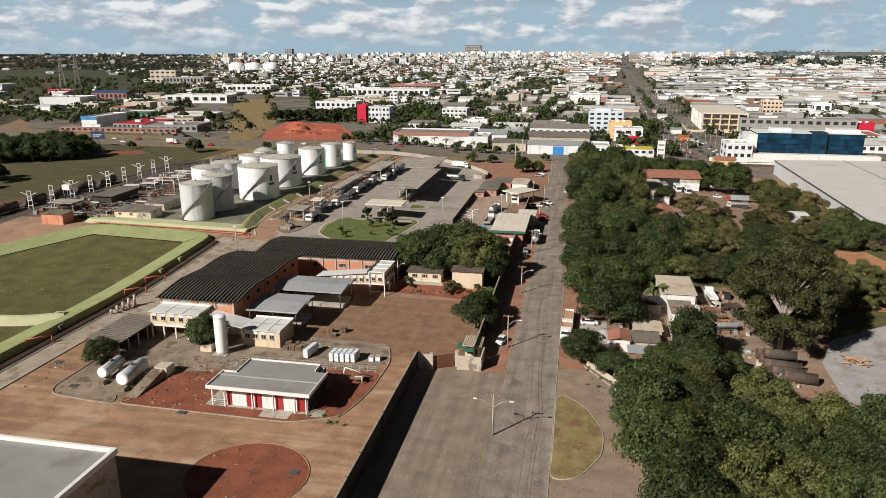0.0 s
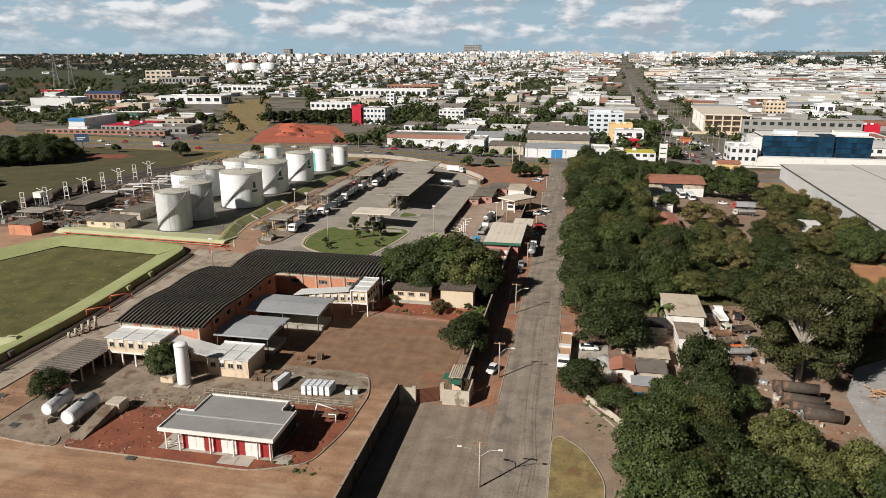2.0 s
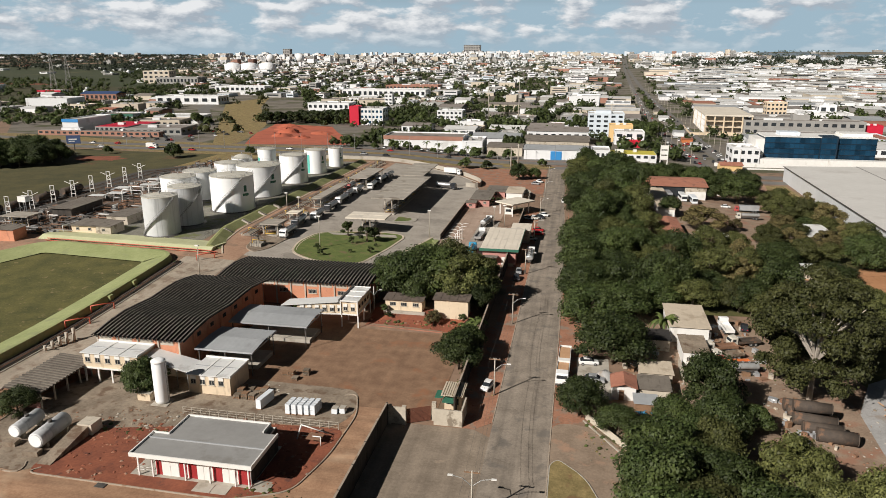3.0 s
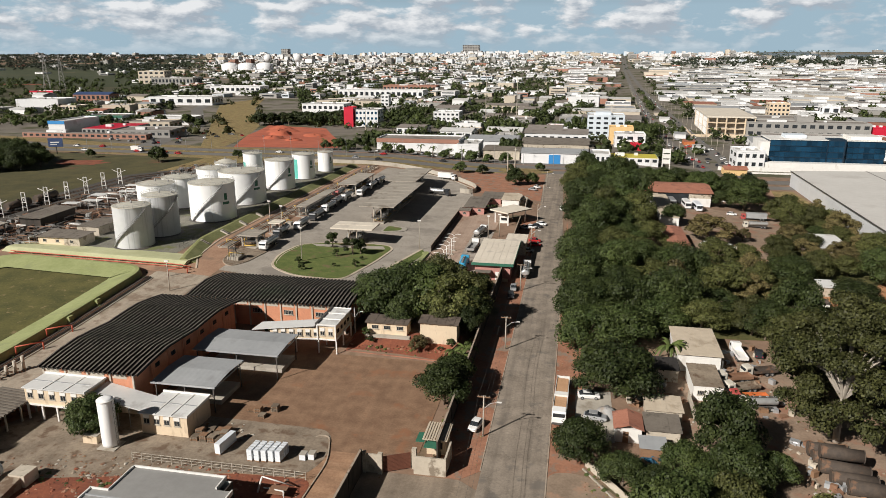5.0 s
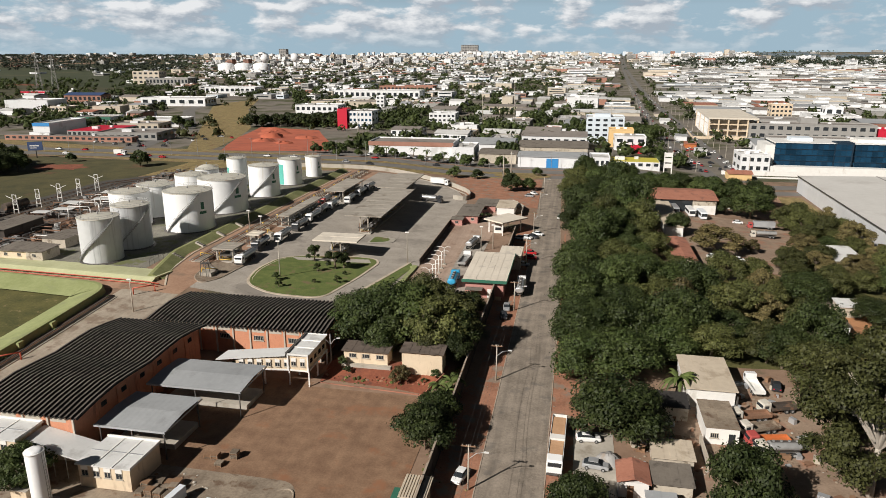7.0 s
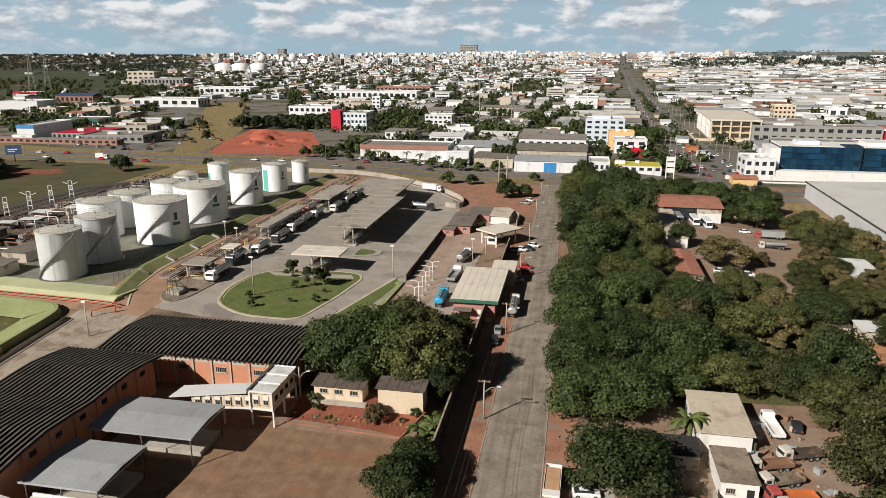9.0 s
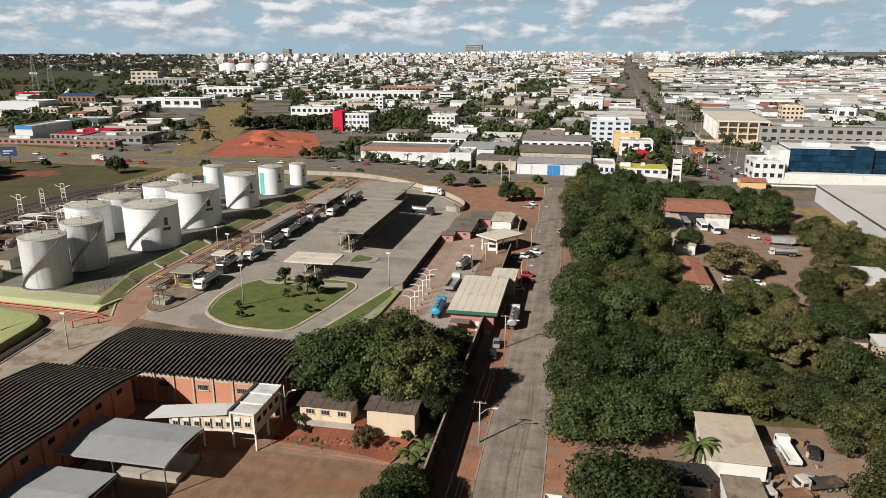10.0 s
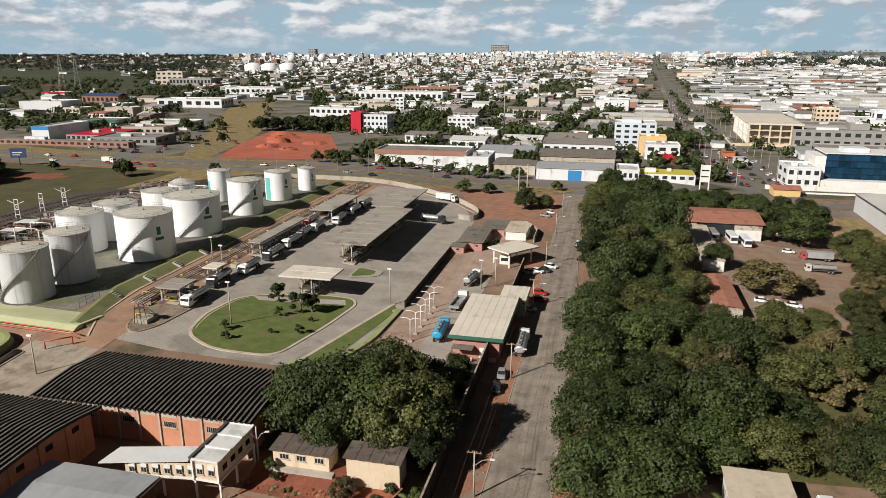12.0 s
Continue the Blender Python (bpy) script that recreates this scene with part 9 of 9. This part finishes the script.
for k in range(3):
    part("panel", boxes((-1.75, 1.75, -0.2, 0.2, 4.5 + 3 * k, 6.8 + 3 * k)), "white_paint", ob)
gabled("roadside_shop", 84, 96, 448, 458, 3.5, 1.4, "ochre_wall", "clay_tiles", "roadside shop with a red tiled roof", "x", 0.6, "shop")
ob = thing("billboard", "dark billboard on a post in the field", "billboard", pose(-302, 394, lie(-302, 394), 0, 0, 20))
part("panel", boxes((-4, 4, -0.2, 0.2, 4.2, 9.2)), "navy_roof", ob)
part("post", rods(((0, 0.4, -0.2), (0, 0.4, 6), 0.3)), "dark_steel", ob)
part("lettering", boxes((-2.8, 2.2, -0.24, -0.2, 6.6, 7.2), (-2.8, 0.8, -0.24, -0.2, 5.5, 5.9)), "white_paint", ob)
# power pylons
for x, y, h in ((-946, 1158, 64), (-928, 1175, 62)):
    ob = thing("pylon", "tall steel lattice power pylon", "pylon", pose(x, y, lie(x, y), 0, 0, 30), group="power pylons")
    for sx in (-1, 1):
        for sy in (-1, 1):
            part("leg", rods(((5 * sx, 5 * sy, -1), (0.8 * sx, 0.8 * sy, h), 0.4, 0.25), n=5), "city_grey", ob)
    for k in range(9):
        u, v = k / 9, (k + 1) / 9
        a, b = 5 - 4.2 * u, 5 - 4.2 * v
        part("brace", rods(((-a, -a, h * u), (b, -b, h * v), 0.2), ((a, -a, h * u), (-b, -b, h * v), 0.2), ((a, -a, h * u), (b, b, h * v), 0.2), ((-a, -a, h * u), (-b, b, h * v), 0.2), n=4), "city_grey", ob)
    for k, r in ((0.62, 9), (0.78, 8), (0.94, 6)):
        part("crossarm", rods(((-r, 0, h * k), (r, 0, h * k), 0.3), n=4), "city_grey", ob)
# the round white tanks, spheres and the grey tower of the far town
for x, y, r in ((-1010, 2080, 26), (-960, 2100, 26), (-1060, 2070, 26)):
    ob = thing("round_tank", "wide white round tank far off", "tank", pose(x, y, lie(x, y)), group="far round tanks")
    bm = bmesh.new()
    rr = lathe(bm, [(r, -2), (r, 20), (r * 0.6, 25), (0.5, 27)], 24)
    part("shell", bm, "city_white", ob)
for x, y in ((-1085, 2400), (-985, 2430)):
    ob = thing("gas_sphere", "white gas sphere on a column", "tank", pose(x, y, lie(x, y)), group="white gas spheres")
    bm = bmesh.new()
    bmesh.ops.create_uvsphere(bm, u_segments=20, v_segments=12, radius=15, matrix=Matrix.Translation((0, 0, 33)))
    part("sphere", bm, "city_white", ob, smooth=True)
    part("column", rods(((0, 0, -2), (0, 0, 22), 7, 5), n=14), "city_white", ob)
town_block(-730, -625, 4480, 40, 58, "city_grey", "city_roof_brown", "broad grey high-rise on the skyline", 6, 10, 0)
town_block(-1800, -1755, 4150, 40, 45, "city_grey", "city_roof_brown", "dark tower on the far skyline", 5, 4, 0)

SKY = random.Random(61)
for k in range(60):
    y = SKY.uniform(3700, 4500)
    x = SKY.uniform(-0.34, 0.20) * y
    quad = SKY.uniform(12, 26)
    ob = thing("apartment_block", "white apartment block on the far skyline", "building", pose(x, y, lie(x, y), 0, 0, SKY.uniform(-6, 6)), group="white apartment blocks far off")
    part("wall", boxes((-quad / 2, quad / 2, 0, 22, -4, SKY.uniform(14, 27))), SKY.choice(("city_white", "city_white", "city_white", "city_bluish")), ob)


# rows of further buildings, the nearest as things of their own
CITY = random.Random(2024)
TAKEN = [(o.location.x, o.location.y + 12, max(abs(v[0]) for c in o.children if c.type == "MESH" for v in c.bound_box)) for o in scene.objects if o.parent is None and o.name.split(".")[0] in ("commercial_building", "frame_building", "glass_building")]
far_walls = {"city_white": [], "city_bluish": [], "city_beige": [], "city_grey": [], "city_brick": []}
far_roofs = {"city_roof_pale": [], "city_roof_brown": [], "clay_tiles": [], "white_roof": [], "zinc_roof": []}
far_glass = []


def quad_box(bank, cx, cy, w, d, z0, z1, c, s):
    pts = [(cx + c * a - s * b, cy + s * a + c * b) for a, b in ((-w / 2, 0), (w / 2, 0), (w / 2, d), (-w / 2, d))]
    bank.append((pts, z0, z1))


count = 0
BUILT = set()          # plan squares that buildings stand on


def town_rows(east):
    """Rows of halls and houses; the east has the broad warehouses."""
    global count
    y = 474.0
    while y < 4650:
        far = y / 500
        deep = (58 + 0.004 * y) if east and y < 2600 else 32 + 0.006 * y
        x = -1.06 * y - 60
        while x < 0.50 * y + 60:
            ratio = x / y
            if (ratio > -0.02) != east:
                x += 12
                continue
            if y < 1000:
                dense = 0.9 if ratio > -0.02 else 0.62 if ratio > -0.35 else 0.62 if ratio > -0.56 else 0.42 if ratio > -0.75 else 0.08
            elif y < 2600:
                dense = 0.9 if ratio > -0.02 else 0.6 if ratio > -0.35 else 0.6 if ratio > -0.5 else 0.3 if ratio > -0.62 else 0.06
            else:
                dense = 0.08 if ratio < -0.56 else 0.5 if ratio < -0.45 else 0.75 if ratio < 0.22 else 0.7 if y < 3300 else 0.06
            w = (CITY.uniform(26, 80) if y < 2600 else CITY.uniform(18, 40)) if east else CITY.uniform(11, 28)
            w *= 1 + 0.035 * far
            gap = CITY.uniform(3, 13) * (1 + 0.06 * far)
            cx, cy = x + w / 2, y + CITY.uniform(-5, 5)
            x += w + gap
            if CITY.random() > dense:
                continue
            edge = 7 if cy < 1300 else 5.5
            if along(AVENUE_L, cy) - w / 2 - edge < cx < along(AVENUE_R, cy) + w / 2 + edge:
                continue
            if (cx + 3000) % 240 < 16:
                continue
            if any(abs(cx - a) < w / 2 + hw + 2 and abs(cy + 8 - b) < 28 for a, b, hw in TAKEN):
                continue
            if -620 < cx < -150 and 440 < cy < 1050 and -300 - (cy - 500) * 0.52 - 30 < cx < -205 - (cy - 500) * 0.36 + 30:
                continue
            if -305 < cx < -140 and 440 < cy < 730:
                continue
            if 60 < cx < 330 and cy < 520:
                continue
            d = deep * CITY.uniform(0.62, 0.86) if east else min(deep * CITY.uniform(0.55, 0.85), w * 1.5)
            tall = CITY.random()
            h = CITY.uniform(4, 6.8) if tall < 0.9 else CITY.uniform(8, 13)
            if y > 2600:
                h = CITY.uniform(5, 9) if tall < 0.85 else CITY.uniform(12, 24)
                d = min(d, 40)
            for k in range(int(w // 6) + 1):
                for j in range(int(d // 6) + 1):
                    BUILT.add((int((cx - w / 2 + 6 * k) // 6), int((cy + 6 * j) // 6)))
            z = lie(cx, cy)
            wall = CITY.choice(("city_white",) * 9 + ("city_beige",) * 3 + ("city_grey",) * 4 + ("city_bluish", "city_brick"))
            roof = CITY.choice(("city_roof_pale",) * 7 + ("city_roof_brown",) * 4 + ("white_roof",) * 4 + ("zinc_roof",) * 4 + ("clay_tiles",)) if ratio > -0.05 else CITY.choice(("city_roof_pale",) * 4 + ("city_roof_brown",) * 4 + ("white_roof",) * 3 + ("zinc_roof",) * 3 + ("clay_tiles",))
            if y < 1000 and count < 300:
                count += 1
                kind = "white" if wall == "city_white" else "bluish" if wall == "city_bluish" else "beige" if wall == "city_beige" else "grey" if wall == "city_grey" else "brick-red"
                fl = 0 if y > 800 or CITY.random() < 0.4 else max(1, int(h / 3.6))
                town_block(cx - w / 2, cx + w / 2, cy, d, h, wall, roof, "%s %s with a %s roof" % (kind, "block" if h > 9 else "low hall", {"city_roof_pale": "pale", "city_roof_brown": "brown-grey", "white_roof": "white", "zinc_roof": "grey metal", "clay_tiles": "red tiled"}[roof]),
                           fl, max(2, int(w / 5)) if fl else 0, -3, gable=CITY.choice((0, 0, 1.6, 2.4)) if h < 10 else 0.0)
            else:
                c, s = math.cos(-0.052), math.sin(-0.052)
                quad_box(far_walls[wall], cx, cy, w, d, z - 6, z + h, c, s)
                quad_box(far_roofs[roof], cx, cy - 0.3, w + 0.6, d + 0.6, z + h + 0.01, z + h + 0.5, c, s)
                if CITY.random() < 0.6:
                    quad_box(far_walls["city_white"], cx + CITY.uniform(-w / 4, w / 4), cy + d * 0.3, w * 0.22, d * 0.25, z + h + 0.5, z + h + CITY.uniform(2, 4), c, s)
                if y < 3600 and CITY.random() < 0.6:
                    n = max(1, int(h / 4))
                    for f in range(n):
                        quad_box(far_glass, cx, cy - 0.15, w * CITY.uniform(0.6, 0.92), 0.1, z + h * (f + 0.40) / n, z + h * (f + 0.75) / n, c, s)
        y += deep + CITY.uniform(2, 8) + 0.006 * y


town_rows(False)
town_rows(True)


def join_boxes(name, bank, material, label):
    verts, faces = [], []
    for pts, z0, z1 in bank:
        b = len(verts)
        verts += [(px, py, z0) for px, py in pts] + [(px, py, z1) for px, py in pts]
        faces += [(b + 4, b + 5, b + 6, b + 7), (b, b + 1, b + 5, b + 4), (b + 1, b + 2, b + 6, b + 5), (b + 2, b + 3, b + 7, b + 6), (b + 3, b, b + 4, b + 7)]
    data = bpy.data.meshes.new(name)
    data.from_pydata(verts, [], faces)
    data.materials.append(MATS[material])
    return tagged(new(name, data), label, "buildings", kind="stuff")


for m, bank in far_walls.items():
    join_boxes("distant_buildings", bank, m, "walls of the distant town in %s" % m.split("_")[1])
for m, bank in far_roofs.items():
    join_boxes("distant_roofs", bank, m, "roofs of the distant town, weathered sheet and tile")
join_boxes("distant_windows", far_glass, "glass_dark", "dark window bands of the distant town")


# ---- distant trees ----
def far_woods(name, places, material, label, seed, low=3.0, high=6.0):
    rng = random.Random(seed)
    ico = bmesh.new()
    bmesh.ops.create_icosphere(ico, subdivisions=1, radius=1)
    base_v = [v.co.copy() for v in ico.verts]
    base_f = [tuple(v.index for v in f.verts) for f in ico.faces]
    ico.free()
    verts, faces = [], []
    for x, y in places:
        r = rng.uniform(low, high)
        z = lie(x, y)
        for k in range(3 if y < 2000 else 1):
            ox, oy, oz, s = rng.uniform(-0.55, 0.55) * r, rng.uniform(-0.55, 0.55) * r, rng.uniform(0.5, 1.1) * r, rng.uniform(0.45, 0.7) * r
            b = len(verts)
            for v in base_v:
                j = rng.uniform(0.7, 1.15) * s
                verts.append((x + ox + v.x * j, y + oy + v.y * j, z + oz + v.z * j * 0.8))
            faces += [tuple(b + i for i in f) for f in base_f]
        for k in range(26 if y < 2000 else 14):
            a, u = rng.random() * math.tau, rng.random()
            c = Vector((x + r * math.cos(a) * (1.1 - 0.5 * u), y + r * math.sin(a) * (1.1 - 0.5 * u), z + r * (0.3 + 1.35 * u)))
            p, q = Vector((rng.gauss(0, 1), rng.gauss(0, 1), rng.gauss(0, 1))).normalized() * r * 0.27, Vector((rng.gauss(0, 1), rng.gauss(0, 1), rng.gauss(0, 1))).normalized() * r * 0.24
            b = len(verts)
            verts += [tuple(c - p), tuple(c - q), tuple(c + p), tuple(c + q)]
            faces.append((b, b + 1, b + 2, b + 3))
    data = bpy.data.meshes.new(name)
    data.from_pydata(verts, [], faces)
    data.materials.append(MATS[material])
    return tagged(new(name, data), label, "trees", kind="stuff")


T = random.Random(99)
spots = []
for _ in range(9500):
    y = 470 + 2400 * T.random() ** 1.5
    x = T.uniform(-0.70, 0.48) * y
    if along(AVENUE_L, y) - 7 < x < along(AVENUE_R, y) + 7 or (-320 < x < -140 and y < 640) or abs(x + 290 + 0.45 * (y - 560)) < 85 and y < 1050:
        continue
    if 84 < x < 250 and y < 492 or -130 < x < 30 and y < 466:
        continue
    if (int(x // 6), int(y // 6)) in BUILT or any(abs(x - a) < hw + 3 and abs(y - b - 4) < 22 for a, b, hw in TAKEN):
        continue
    if T.random() > (0.2 if x / y > 0.02 else 0.9 if noise.noise((x * 0.006, y * 0.006, 3.0)) > -0.1 else 0.3):
        continue
    spots.append((x, y))
spots += [(T.uniform(along(AVENUE_L, y) + 8, max(along(AVENUE_L, y) + 9, along(AVENUE_R, y) - 8)), y) for y in [520 + 900 * T.random() for _ in range(20)]]
far_woods("town_trees", spots, "leaf_mango", "dark street trees scattered through the town", 5, 3.0, 6.2)
far_woods("town_trees", [(T.uniform(-0.62, 0.32) * y, y) for y in [2400 + 2300 * T.random() for _ in range(2000)]], "leaf_hazed", "dark trees among the far town", 6, 4, 7)
far_woods("far_wood", [(T.uniform(-1.12, -0.58) * y, y) for y in [2000 + 2750 * T.random() ** 0.9 for _ in range(3000)]], "leaf_hazed", "dark wood of the western plain", 7, 4.5, 9)
far_woods("far_wood", [(T.uniform(-1.1, -0.72) * y, y) for y in [560 + 900 * T.random() for _ in range(520)]], "leaf_mango", "scattered dark trees of the western fields", 11, 3.5, 6)
far_woods("far_wood", [(T.uniform(0.12, 0.60) * y, y) for y in [2700 + 800 * T.random() for _ in range(1500)]], "leaf_hazed", "dark wood below the eastern ridge", 8, 6, 11)
far_woods("wedge_trees", [(-250 - (y - 450) * 0.44 + T.uniform(-14, 40), y) for y in [520 + 500 * T.random() for _ in range(17)]], "leaf_olive", "scattered trees on the grass slope", 9, 3, 5.5)
